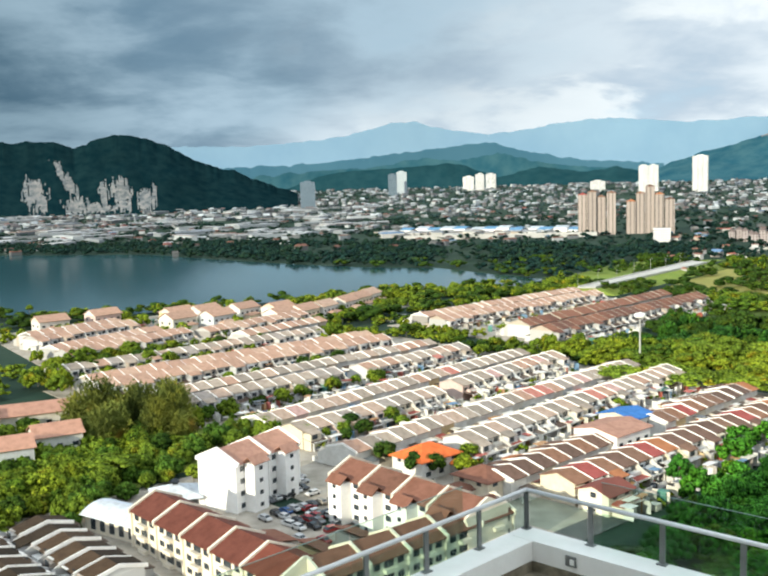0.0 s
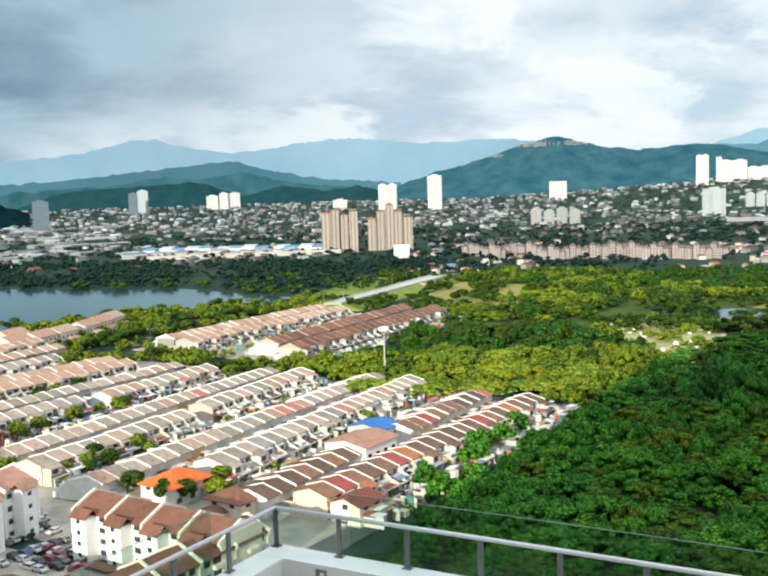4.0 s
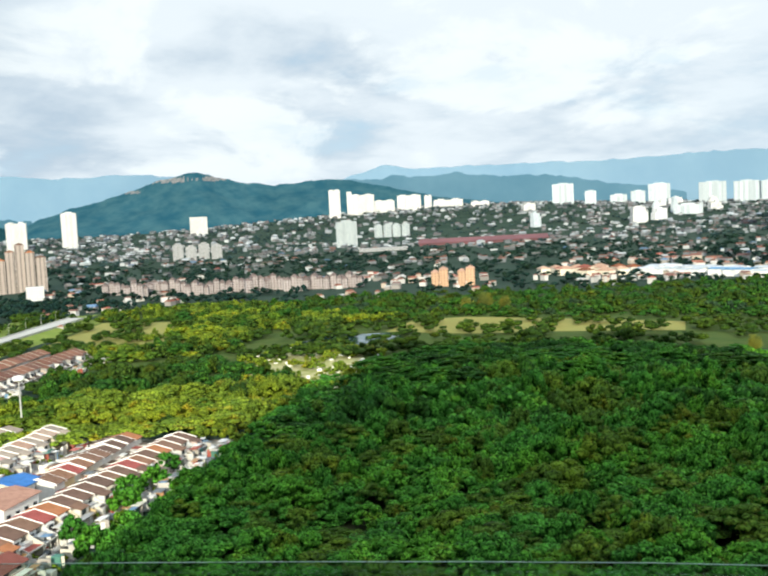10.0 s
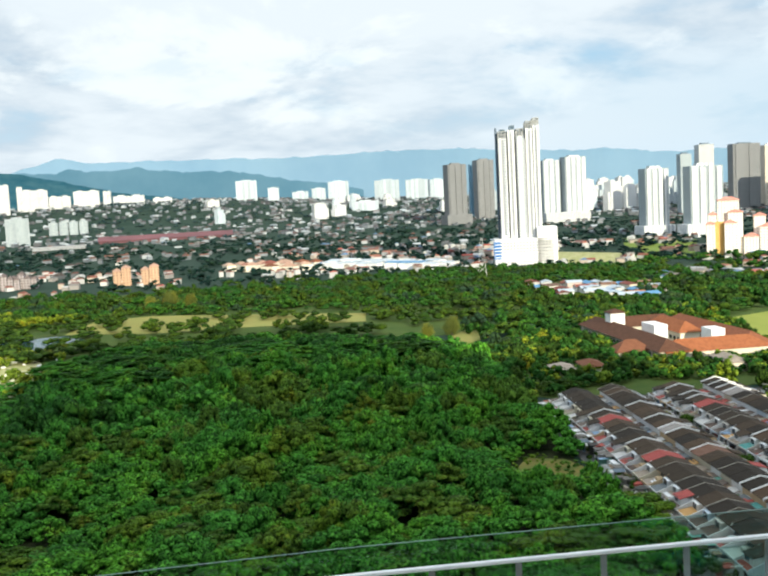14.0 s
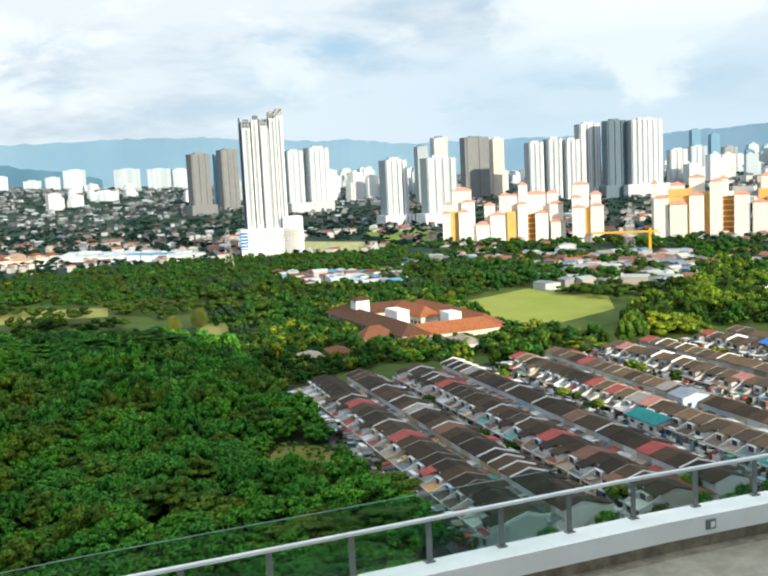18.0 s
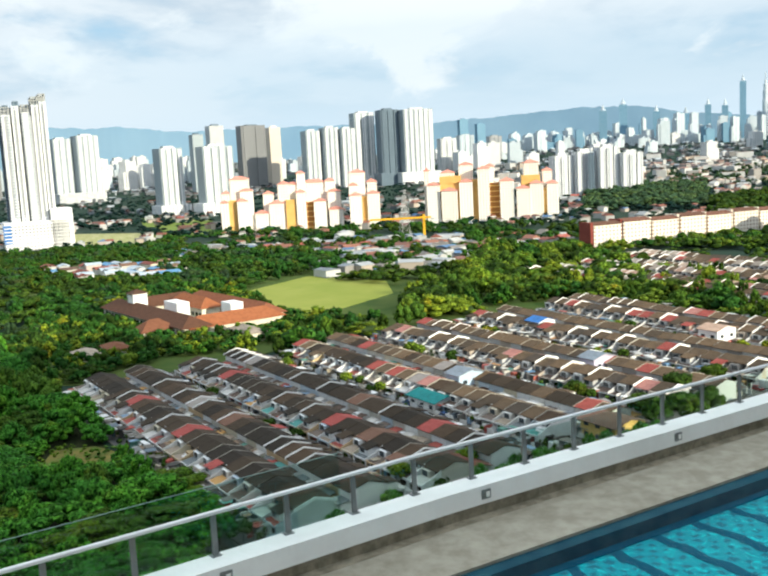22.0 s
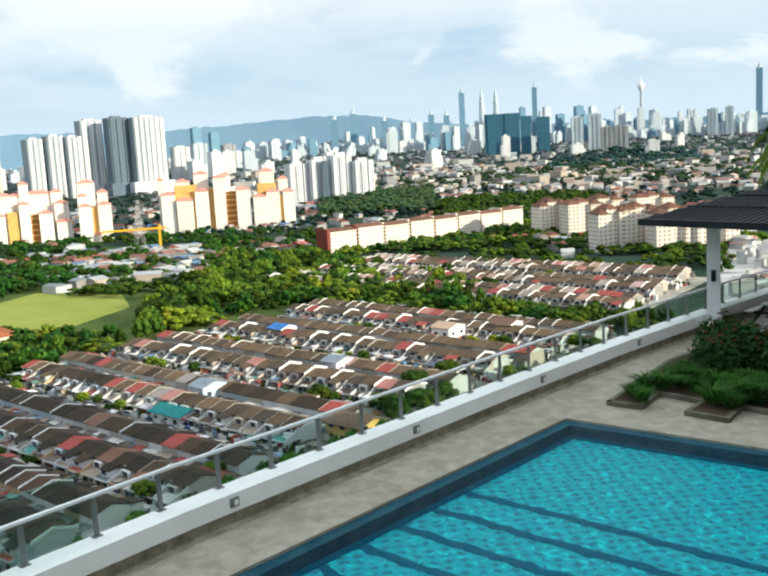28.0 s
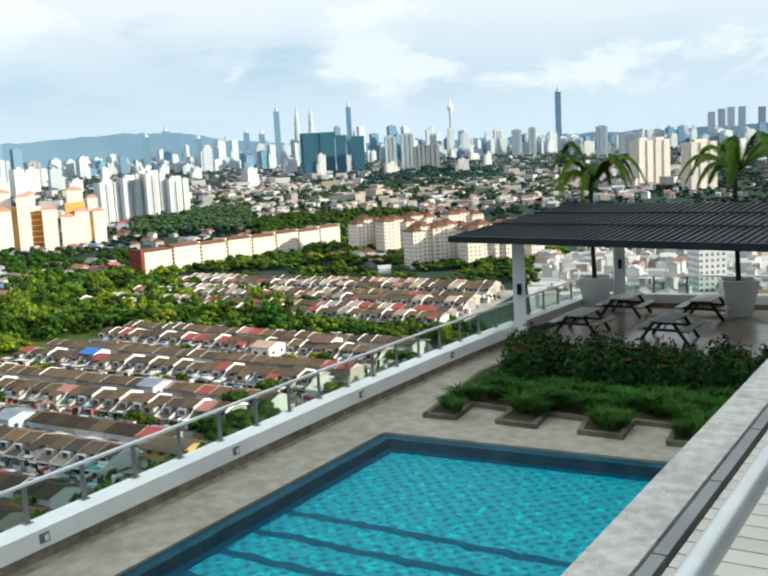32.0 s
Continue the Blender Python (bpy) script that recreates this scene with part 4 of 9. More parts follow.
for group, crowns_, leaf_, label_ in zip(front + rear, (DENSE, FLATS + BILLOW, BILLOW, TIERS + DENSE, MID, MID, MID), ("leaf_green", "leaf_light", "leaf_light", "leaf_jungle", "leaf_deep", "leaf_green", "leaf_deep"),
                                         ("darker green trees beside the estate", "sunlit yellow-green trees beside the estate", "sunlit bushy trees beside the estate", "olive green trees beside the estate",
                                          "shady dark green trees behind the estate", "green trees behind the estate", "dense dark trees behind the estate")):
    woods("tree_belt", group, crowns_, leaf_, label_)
BELT2 = [(150, 600), (250, 545), (330, 640), (420, 620), (470, 545), (560, 430), (600, 300), (640, 240), (662, 250), (622, 350), (700, 470), (700, 640), (560, 800),
         (400, 900), (300, 940), (268, 870), (330, 780)]
LAWN = [(372, 575), (300, 625), (282, 553), (322, 492), (408, 480), (490, 385), (545, 420), (515, 515), (478, 595), (440, 612)]
PLOTS = [(186, 405), (236, 386), (300, 440), (330, 500), (290, 552), (225, 510)]
MEADOW = [(160, 660), (250, 630), (300, 740), (270, 830), (180, 735)]
open_land = lambda x, y: not inside(x, y, LAWN) and not inside(x, y, PLOTS) and not (inside(x, y, MEADOW) and noise.noise(Vector((x / 25, y / 25, 6))) < 0.25)
spots = [(x, y, -0.5, rng.choice((3, 4.5, 6.5, 9)), rng.uniform(2.4, 6.4)) for x, y in scatter(BELT2, 10.4, rng, open_land)
         if noise.noise(Vector((x / 70, y / 70, 3))) > -0.4]
west = patches([p for p in spots if p[0] < 430], 4, 44.0)
for group, leaf_, label_ in zip(west, ("leaf_deep", "leaf_green", "leaf_light", "leaf_jungle"), ("broad dark green park trees", "broad green park trees", "broad yellow-green park trees", "olive green park trees")):
    woods("park_trees", group, MID, leaf_, label_)
mixed_woods("park_trees", [p for p in spots if p[0] >= 430], SPARSE, TONES)
# scrub, pale stones and small plots beside the wood
spots = [(x, y, 0, rng.uniform(1.2, 4.0), rng.uniform(1.2, 3.6)) for x, y in scatter(PLOTS, 6.2, rng) if noise.noise(Vector((x / 18, y / 18, 2))) > 0.04]
woods("scrub", spots, SPARSE, "leaf_light", "sunlit scrub and young trees on rough plots")
huts = Shape()
for x, y in scatter(PLOTS, 13, rng):
    huts.box(x, y, 0, rng.uniform(0.8, 3.2), rng.uniform(0.8, 3), rng.uniform(0.6, 1.8), rng.uniform(0, 90))
t = thing("plot_huts", "small pale huts and stones on the rough plots", "huts", kind="stuff")
part("huts", huts, "white_paint", t)
# broad domed trees standing over the belt
spots = [(x, y, 1.5, rng.uniform(8, 12), rng.uniform(5, 6.6)) for x, y in ((118, 347), (137, 350), (156, 345), (100, 356), (122, 430), (96, 380), (168, 366), (140, 388), (76, 372), (150, 418))]
woods("dome_trees", spots, FLATS, "leaf_light", "broad domed yellow-green rain trees")
spots = [(x, y, 0, rng.uniform(2.0, 4.0), rng.uniform(0.8, 1.8)) for x, y in scatter([(300, 560), (390, 575), (440, 612), (470, 590), (380, 500), (420, 470), (545, 420), (560, 380), (500, 345), (430, 345), (400, 440), (330, 470)], 9, rng)
         if not inside(x, y, LAWN) and not (x > 372 and math.hypot(x, y) < 655)]
woods("pond_trees", spots, MID, "leaf_green", "green trees round pond and lawn")
BELT3 = [(356, 205), (420, 215), (432, 240), (500, 250), (560, 195), (640, 160), (760, 140), (820, 260), (760, 320), (640, 260), (520, 330), (470, 300)]
spots = [(x, y, -1, rng.choice((3, 4.5, 6.5, 9)), rng.uniform(2.8, 7.0)) for x, y in scatter(BELT3, 11.0, rng)]
mixed_woods("school_trees", spots, SPARSE, TONES)
BELT4 = [(362, 120), (380, 98), (452, 60), (545, 70), (600, 60), (760, 30), (740, -40), (640, -60), (560, -110), (470, -128), (456, -96), (500, -30), (480, 20), (430, 60), (400, 100)]
spots = [(x, y, -1, rng.choice((3, 4.5, 6.5, 9.5)), rng.uniform(3, 8.2)) for x, y in scatter(BELT4, 10.5, rng)]
mixed_woods("roadside_trees", spots, MID, LIT_TONES)
BELT5 = [(640, 130), (690, 60), (840, -60), (1000, -20), (1040, 330), (900, 420), (760, 380)]
spots = [(x, y, 0, rng.uniform(5, 9), rng.uniform(4, 7)) for x, y in scatter(BELT5, 15, rng)
         if noise.noise(Vector((x / 60, y / 60, 9))) > -0.08]
mixed_woods("condo_trees", spots, SPARSE, TONES)
FILL = [(560, 300), (600, 262), (700, 262), (790, 300), (900, 330), (930, 400), (900, 520), (850, 590), (760, 640), (700, 640), (700, 470), (622, 350)]
SHOPS = [(630, 250), (700, 262), (765, 292), (768, 368), (728, 392), (650, 325)]
spots = [(x, y, -0.6, rng.choice((3, 4.5, 6, 8)), rng.uniform(2.4, 5.6)) for x, y in scatter(FILL, 10.5, rng, lambda x, y: not inside(x, y, SHOPS))]
mixed_woods("park_trees", spots, SPARSE, TONES)
SHORE = [(-330, 612), (-190, 620), (-97, 676), (-20, 724), (72, 738), (110, 790), (140, 740), (112, 690), (20, 690), (-80, 650), (-190, 600)]
spots = [(x, y, 0, rng.uniform(3.5, 6), rng.uniform(3, 5.2)) for x, y in scatter(SHORE, 9, rng) if noise.noise(Vector((x / 45, y / 45, 1))) > -0.15]
woods("shore_trees", spots, MID, "leaf_light", "leafy trees along the lake shore")
FARSHORE = [(-900, 1390), (-600, 1325), (-372, 1268), (-143, 1040), (-60, 976), (20, 946), (70, 868), (116, 806), (200, 900), (330, 960), (360, 1090), (200, 1250), (0, 1330), (-300, 1500), (-900, 1620)]
spots = [(x, y, 0, rng.uniform(5, 9), rng.uniform(3.5, 6)) for x, y in scatter(FARSHORE, 17, rng) if noise.noise(Vector((x / 90, y / 90, 5))) > -0.2]
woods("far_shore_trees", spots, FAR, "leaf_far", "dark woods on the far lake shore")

BELT6 = [RIGHT(u, v) for u, v in ((170, 346), (360, 350), (470, 352), (480, 380), (360, 380), (170, 378))]
spots = [(x, y, 0, rng.choice((2.6, 3.8, 5.2, 6.8)), rng.uniform(2.6, 6.2)) for x, y in scatter(BELT6, 8.0, rng)]
mixed_woods("avenue_trees", spots, MID, LIT_TONES)
BELT7 = [(520, -160), (640, -120), (760, -80), (860, -250), (760, -330), (600, -360), (560, -260)]
spots = [(x, y, 0, rng.uniform(4, 7), rng.uniform(3.5, 5.5)) for x, y in scatter(BELT7, 13, rng) if noise.noise(Vector((x / 50, y / 50, 6))) > 0.0]
mixed_woods("avenue_trees", spots, SPARSE, LIT_TONES)
BELT8 = [(700, -60), (760, -30), (880, -230), (960, -330), (900, -420), (780, -330)]
spots = [(x, y, 0, rng.uniform(5, 8), rng.uniform(4, 6)) for x, y in scatter(BELT8, 12, rng) if noise.noise(Vector((x / 60, y / 60, 8))) > -0.25]
mixed_woods("avenue_trees", spots, SPARSE, LIT_TONES)

EST_G = [RIGHT(u, v) for u, v in ((200, 382), (465, 382), (465, 505), (215, 505))]
sheet("pavement", EST_G, 0.0, "estate_paving", "worn grey paving and tarmac of the streets")
PARKLAND = [(180, 380), (300, 250), (460, 250), (640, 290), (760, 300), (800, 480), (560, 830), (300, 960), (130, 640)]
# far trees all over the valley
CLEAR = [[(900, 815), (885, 590), (975, 600), (1000, 830)], [(850, 925), (845, 782), (930, 800), (945, 960)], [(970, 500), (955, 405), (1135, 470), (1170, 590)],
         LAKE, FOREST, EST_L, EST_R, EST_B, EST_K, EST_G, BELT, BELT2, BELT3, BELT4, BELT5, BELT6, FILL, HIGH, [(380, 120), (520, 240), (660, 160), (540, 60)]]
HOUSE_CLEAR = [p for p in CLEAR if p is not BELT5] + [PARKLAND]
spots_mid, spots_far, spots_haze = [], [], []
for k in range(13200):
    az, q = rng.uniform(-140, 36), rng.random()
    d = 560 + 4100 * q ** 1.15
    x, y = polar(az, d)
    if noise.noise(Vector((x / 240, y / 240, 7))) + noise.noise(Vector((x / 70, y / 70, 2))) * 0.5 < -0.55:
        continue
    if d < 1500 and any(inside(x, y, p) for p in CLEAR):
        continue
    if az < -117 and d < 900:
        continue
    spot = (x, y, rise(x, y), rng.uniform(5, 9) * (1 + d / 4500), rng.uniform(3.0, 5.8))
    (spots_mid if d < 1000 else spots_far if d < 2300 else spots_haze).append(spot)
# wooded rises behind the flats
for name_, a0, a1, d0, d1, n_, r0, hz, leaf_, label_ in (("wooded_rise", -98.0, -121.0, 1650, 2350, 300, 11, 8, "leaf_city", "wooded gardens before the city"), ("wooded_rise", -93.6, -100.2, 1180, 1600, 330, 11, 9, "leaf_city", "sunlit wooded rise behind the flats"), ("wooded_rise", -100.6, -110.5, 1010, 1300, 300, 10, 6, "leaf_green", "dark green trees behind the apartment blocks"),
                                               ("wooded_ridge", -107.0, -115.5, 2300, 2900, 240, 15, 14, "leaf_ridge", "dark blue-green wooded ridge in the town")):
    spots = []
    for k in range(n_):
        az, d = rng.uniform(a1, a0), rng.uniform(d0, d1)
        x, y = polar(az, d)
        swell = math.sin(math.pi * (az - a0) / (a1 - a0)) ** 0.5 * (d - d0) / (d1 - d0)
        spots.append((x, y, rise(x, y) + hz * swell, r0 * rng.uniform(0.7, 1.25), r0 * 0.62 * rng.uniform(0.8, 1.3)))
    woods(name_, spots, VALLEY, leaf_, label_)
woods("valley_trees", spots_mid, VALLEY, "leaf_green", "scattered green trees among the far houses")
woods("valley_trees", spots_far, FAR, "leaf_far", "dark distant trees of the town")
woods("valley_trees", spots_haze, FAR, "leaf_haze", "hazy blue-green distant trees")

GAPS = [LEFT(u, v) for u, v in ((328, -128), (372, -130), (370, -296), (364, -420), (450, -428), (556, -424), (575, -505), (452, -540), (440, -520), (346, -455), (170, -426), (120, -428), (120, -380), (318, -390), (338, -330))]
spots = [(x, y, -0.4, rng.uniform(2.4, 5.2), rng.uniform(2.2, 4.6)) for x, y in scatter(GAPS, 7.0, rng) if noise.noise(Vector((x / 26, y / 26, 12))) > -0.05]
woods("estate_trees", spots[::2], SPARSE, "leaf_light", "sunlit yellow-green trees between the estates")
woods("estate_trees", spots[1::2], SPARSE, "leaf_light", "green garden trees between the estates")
spots = [(x, y, -0.3, rng.uniform(2.2, 4.6), rng.uniform(2.0, 4.6)) for x, y in scatter([LEFT(u, v) for u, v in ((150, -398), (150, -600), (240, -585), (420, -525), (450, -512), (345, -455), (262, -432), (262, -520), (180, -528), (175, -430))], 8.0, rng)
         if noise.noise(Vector((x / 24, y / 24, 14))) > 0.08]
woods("estate_trees", spots, SPARSE, "leaf_light", "leafy gardens round the lakeside houses")
SCHOOL_YARD = [(319, 176), (383, 230), (462, 260), (493, 240), (598, 286), (632, 252), (611, 194), (582, 188), (486, 128), (462, 101), (453, 70), (416, 87), (416, 110), (389, 134), (354, 161)]
SCHOOL = [(486, 240), (398, 152), (440, 110), (528, 198), (525, 220)]
spots = [(x, y, -0.3, rng.uniform(2.6, 5.0), rng.uniform(2.6, 5.0)) for x, y in scatter(SCHOOL_YARD, 6.6, rng, lambda x, y: not inside(x, y, SCHOOL) and not inside(x, y, EST_R))]
spots += [(404 - 0.707 * q + rng.uniform(-4, 3), 118 + 0.707 * q + rng.uniform(-4, 3), -0.3, rng.uniform(2.6, 4.2), rng.uniform(2.2, 3.6)) for q in range(-34, 36, 4)]
for ox, oy in [(-72 + 4.6 * k, 41 + rng.uniform(-3, 4)) for k in range(28)] + [(-74 + rng.uniform(-4, 2), -34 + 5.0 * k) for k in range(15)] + [(62 + rng.uniform(-2, 4), -30 + 6 * k) for k in range(12)]:
    spots.append((474 + 0.615 * (ox - oy), 178 + 0.615 * (ox + oy), -0.3, rng.uniform(2.8, 5.2), rng.uniform(2.2, 4.6)))
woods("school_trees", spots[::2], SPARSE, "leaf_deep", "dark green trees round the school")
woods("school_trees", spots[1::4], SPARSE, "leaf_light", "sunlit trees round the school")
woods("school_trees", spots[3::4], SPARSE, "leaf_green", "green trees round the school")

GROVE = [LEFT(u, v) for u, v in ((88, -208), (104, -222), (150, -246), (172, -238), (186, -270), (172, -300), (140, -305), (100, -290), (84, -250))]
spots = [(x, y, -0.4, rng.choice((2.4, 3.4, 4.6)), rng.uniform(2.2, 5.2)) for x, y in scatter(GROVE, 6.4, rng) if noise.noise(Vector((x / 16, y / 16, 31))) > -0.22]
woods("park_grove", spots[::2], DENSE, "leaf_jungle", "olive leafy park trees beside the flats")
woods("park_grove", spots[1::2], DENSE, "leaf_light", "yellow-green park trees beside the flats")
spots = [(*LEFT(u, v), -0.3, r, h) for u, v, r, h in ((165, -411, 6, 6), (172, -420, 5, 5.4), (181, -424, 6, 6.4), (190, -430, 5.5, 6), (200, -429, 5, 5), (211, -428, 6, 6.2), (222, -426, 4.5, 4.6), (204, -396, 5, 6),
                                                    (212, -391, 5, 5.5), (196, -402, 4, 5), (151, -372, 5, 6), (156, -384, 6, 6), (160, -396, 5, 6.2), (148, -390, 5, 5))]
woods("estate_trees", spots, BILLOW, "leaf_light", "tall sunlit trees between the rows")
spots = [(x, y, -0.4, r, h) for x, y, r, h in ((49, 197, 4.5, 5.5), (56, 207, 4.6, 6.2), (63, 211, 5, 6.5), (66, 230, 5, 6.6), (71, 224, 4.6, 6), (74, 205, 5, 5), (66, 248, 4, 5.4), (78, 240, 5, 6), (86, 265, 5, 5.4), (92, 280, 5, 5),
                                              (60, 196, 4, 4.6), (82, 226, 5, 5.2), (90, 244, 5, 5.4), (102, 284, 5, 5), (112, 300, 5, 5), (44, 186, 4, 4.5))]
woods("street_trees", spots, BILLOW, "leaf_forest", "tall dark green trees along the street below the wood")
sheet("park_grass", [LEFT(u, v) for u, v in ((62, -240), (100, -232), (152, -246), (164, -262), (158, -345), (90, -345))][::-1], 0.02, "grass", "sunlit grass of the small park")

spots = [(*RIGHT(u, v), -0.4, rng.uniform(2.4, 4.4), rng.uniform(2.8, 4.4) * (1.0 if v < 200 else 1.25)) for u, v in [(rng.uniform(146, 164), 80 + 2.0 * k) for k in range(136)] if noise.noise(Vector((u / 9, v / 14, 51))) > -0.25]
woods("street_trees", spots[::2], MID, "leaf_deep", "dark green trees at the end of the terrace rows")
woods("street_trees", spots[1::2], MID, "leaf_green", "green garden trees at the end of the terrace rows")

# single trees
ROUND = [tree_kind("leafy round-crowned street tree", DENSE[k], leaf, 3.4, 2.0, 8.5, k) for k, leaf in ((0, "leaf_green"), (1, "leaf_light"), (2, "leaf_green"), (3, "leaf_light"))]
SPREAD = [tree_kind("broad spreading rain tree", FLATS[k], "leaf_light", 6.5, 3.0, 9.5, 10 + k) for k in range(2)]
def plumes(seed, n, leaves):
    """A feathery crown: rising plumes of fine needles round a thin heart."""
    g = np.random.default_rng(seed)
    V, F, o = [], [], 0
    for k in range(n):
        a, lean, h = k * 2.39996, g.uniform(0.3, 1.0), g.uniform(0.35, 2.0)
        base = np.array([0.25 * np.cos(a), 0.25 * np.sin(a), h * 0.25])
        wide = 1.15 - 0.45 * abs(h - 0.8) ** 1.3
        tip = np.array([lean * np.cos(a) * wide, lean * np.sin(a) * wide, h])
        q = g.uniform(0.15, 1.0, (leaves, 1))
        w = 0.10 + 0.10 * (1.1 - q)
        p = base + (tip - base) * q + g.normal(size=(leaves, 3)) * w
        d = (tip - base) / np.linalg.norm(tip - base) + g.normal(scale=0.55, size=(leaves, 3))
        d /= np.linalg.norm(d, axis=1)[:, None]
        c = np.cross(d, g.normal(size=(leaves, 3)))
        c /= np.linalg.norm(c, axis=1)[:, None]
        s = g.uniform(0.10, 0.19, (leaves, 1))
        V.append(np.stack([p - c * s * 0.22, p + c * s * 0.22, p + d * s], 1).reshape(-1, 3))
        i = o + 3 * np.arange(leaves)[:, None]
        F.append(i + [0, 1, 2])
        o += 3 * leaves
    bv, bf = BALL2
    V.append(bv * [0.38, 0.38, 0.55] + [0, 0, 0.85])
    F.append(bf + o)
    return np.concatenate(V), np.concatenate(F), np.concatenate([np.zeros(n * leaves, int), np.ones(len(bf), int)])


PALE_SPOTS = ((514, 609, 0.9), (505, 622, 0.75), (463, 302, 0.62), (450, 310, 0.5), (524, 596, 0.7))
SPIRE = [tree_kind("tall feathery casuarina tree", plumes(80 + k, 95, 75), "leaf_olive", 7.6, 1.0, 18.5, 20 + k) for k in range(2)]
for u, v, k in ((126, -291, 1.0), (134, -297, 1.05), (140, -286, 1.0), (147, -292, 1.05), (152, -281, 0.95), (133, -283, 0.8), (144, -276, 0.8), (156, -288, 0.9), (126, -281, 0.7), (150, -270, 0.6)):
    put_trees(SPIRE, [(*LEFT(u, v), k)], rng)
for x, y, k in PALE_SPOTS:
    put_trees(SPIRE, [(x, y, k)], rng)
P_LOW = [LEFT(u, v) for u, v in ((40, -300), (60, -212), (92, -236), (150, -252), (152, -290), (90, -330))]
put_trees(ROUND + SPREAD[:1], [(x, y, rng.uniform(0.75, 1.25)) for x, y in scatter(P_LOW, 12.5, rng) if rng.random() < 0.7], rng)
spots = [(x, y, 0, rng.uniform(2.4, 4.6), rng.uniform(2.2, 4.4)) for x, y in scatter(P_LOW, 5.5, rng) if noise.noise(Vector((x / 22, y / 22, 4))) > -0.28]
woods("park_grove", spots, MID, "leaf_light", "sunlit yellow-green shrubs and trees of the park")
for u, v, n in ((196, -232, 5), (240, -290, 8), (200, -288, 5), (255, -334, 9), (210, -335, 5), (200, -400, 10), (250, -405, 10), (300, -402, 8),
                (186, -232, 2), (268, -182, 3), (170, -176, 3), (182, -182, 2), (160, -395, 6), (220, -420, 8), (330, -330, 5), (330, -300, 5), (350, -440, 8)):
    for k in range(n):
        put_trees(ROUND, [(*LEFT(u + rng.uniform(-14, 14), v + rng.uniform(-4, 4)), rng.uniform(0.6, 1.0))], rng)
for u, v, n in ((300, 113, 4), (250, 112, 5), (205, 112, 3), (330, 160, 4), (275, 160, 4), (220, 206, 5), (300, 206, 4), (250, 252, 4),
                (320, 250, 4), (220, 298, 5), (280, 298, 6), (190, 230, 4), (180, 262, 9), (172, 285, 8), (176, 310, 6), (350, 150, 3), (190, 72, 3)):
    for k in range(n):
        put_trees(ROUND[:3], [(*RIGHT(u + rng.uniform(-14, 14), v + rng.uniform(-4, 4)), rng.uniform(0.5, 0.85))], rng)
spots = [(x, y, 0, rng.uniform(3, 5), rng.uniform(2.5, 4.5)) for x, y in scatter([RIGHT(166, 68), RIGHT(176, 112), RIGHT(166, 330), RIGHT(60, 300), RIGHT(50, 60)], 8.5, rng)]
woods("garden_trees", spots, SPARSE, "leaf_green", "leafy trees and gardens below the terrace")
spots = [(*RIGHT(rng.uniform(166, 177), v + rng.uniform(-2, 2)), -0.3, rng.uniform(1.8, 3.4), rng.uniform(2.2, 4.4)) for v in range(84, 200, 4)]
woods("garden_trees", spots, DENSE, "leaf_forest", "leafy trees at the ends of the rows")
for x, y in [(298, -45), (274, -31), (313, -58)]:
    put_trees([ROUND[0], ROUND[2]], [(x, y, rng.uniform(1.1, 1.5)), (x + 4, y - 3, rng.uniform(0.8, 1.1))], rng)
for x, y, k in ((268, -42, 1.6), (264, -35, 1.5), (272, -50, 1.45), (262, -44, 1.3)):
    put_trees([ROUND[0], ROUND[2]], [(x, y, k)], rng)
for x, y in [(232, 16), (221, 32), (244, 11)]:
    put_trees([ROUND[1], ROUND[3]], [(x, y, 0.8), (x + 3.5, y + 2, 0.65)], rng)
for x, y in [(-13, 266), (-4, 256), (1, 256), (-26, 303), (26, 450), (20, 447), (-41, 428), (-11, 503), (-149, 427), (-149, 410), (-106, 475), (-94, 497)]:
    put_trees([ROUND[0], ROUND[2]], [(x, y, rng.uniform(0.95, 1.2))], rng)
for x, y in [(-39, 292), (-13, 315), (-63, 257), (-65, 252), (66, 328), (-129, 450), (-138, 599), (-173, 641), (-276, 645)]:
    put_trees([ROUND[1], ROUND[3]], [(x, y, rng.uniform(0.8, 1.1))], rng)
for t in ROUND + SPREAD + SPIRE:
    drop_model(t)


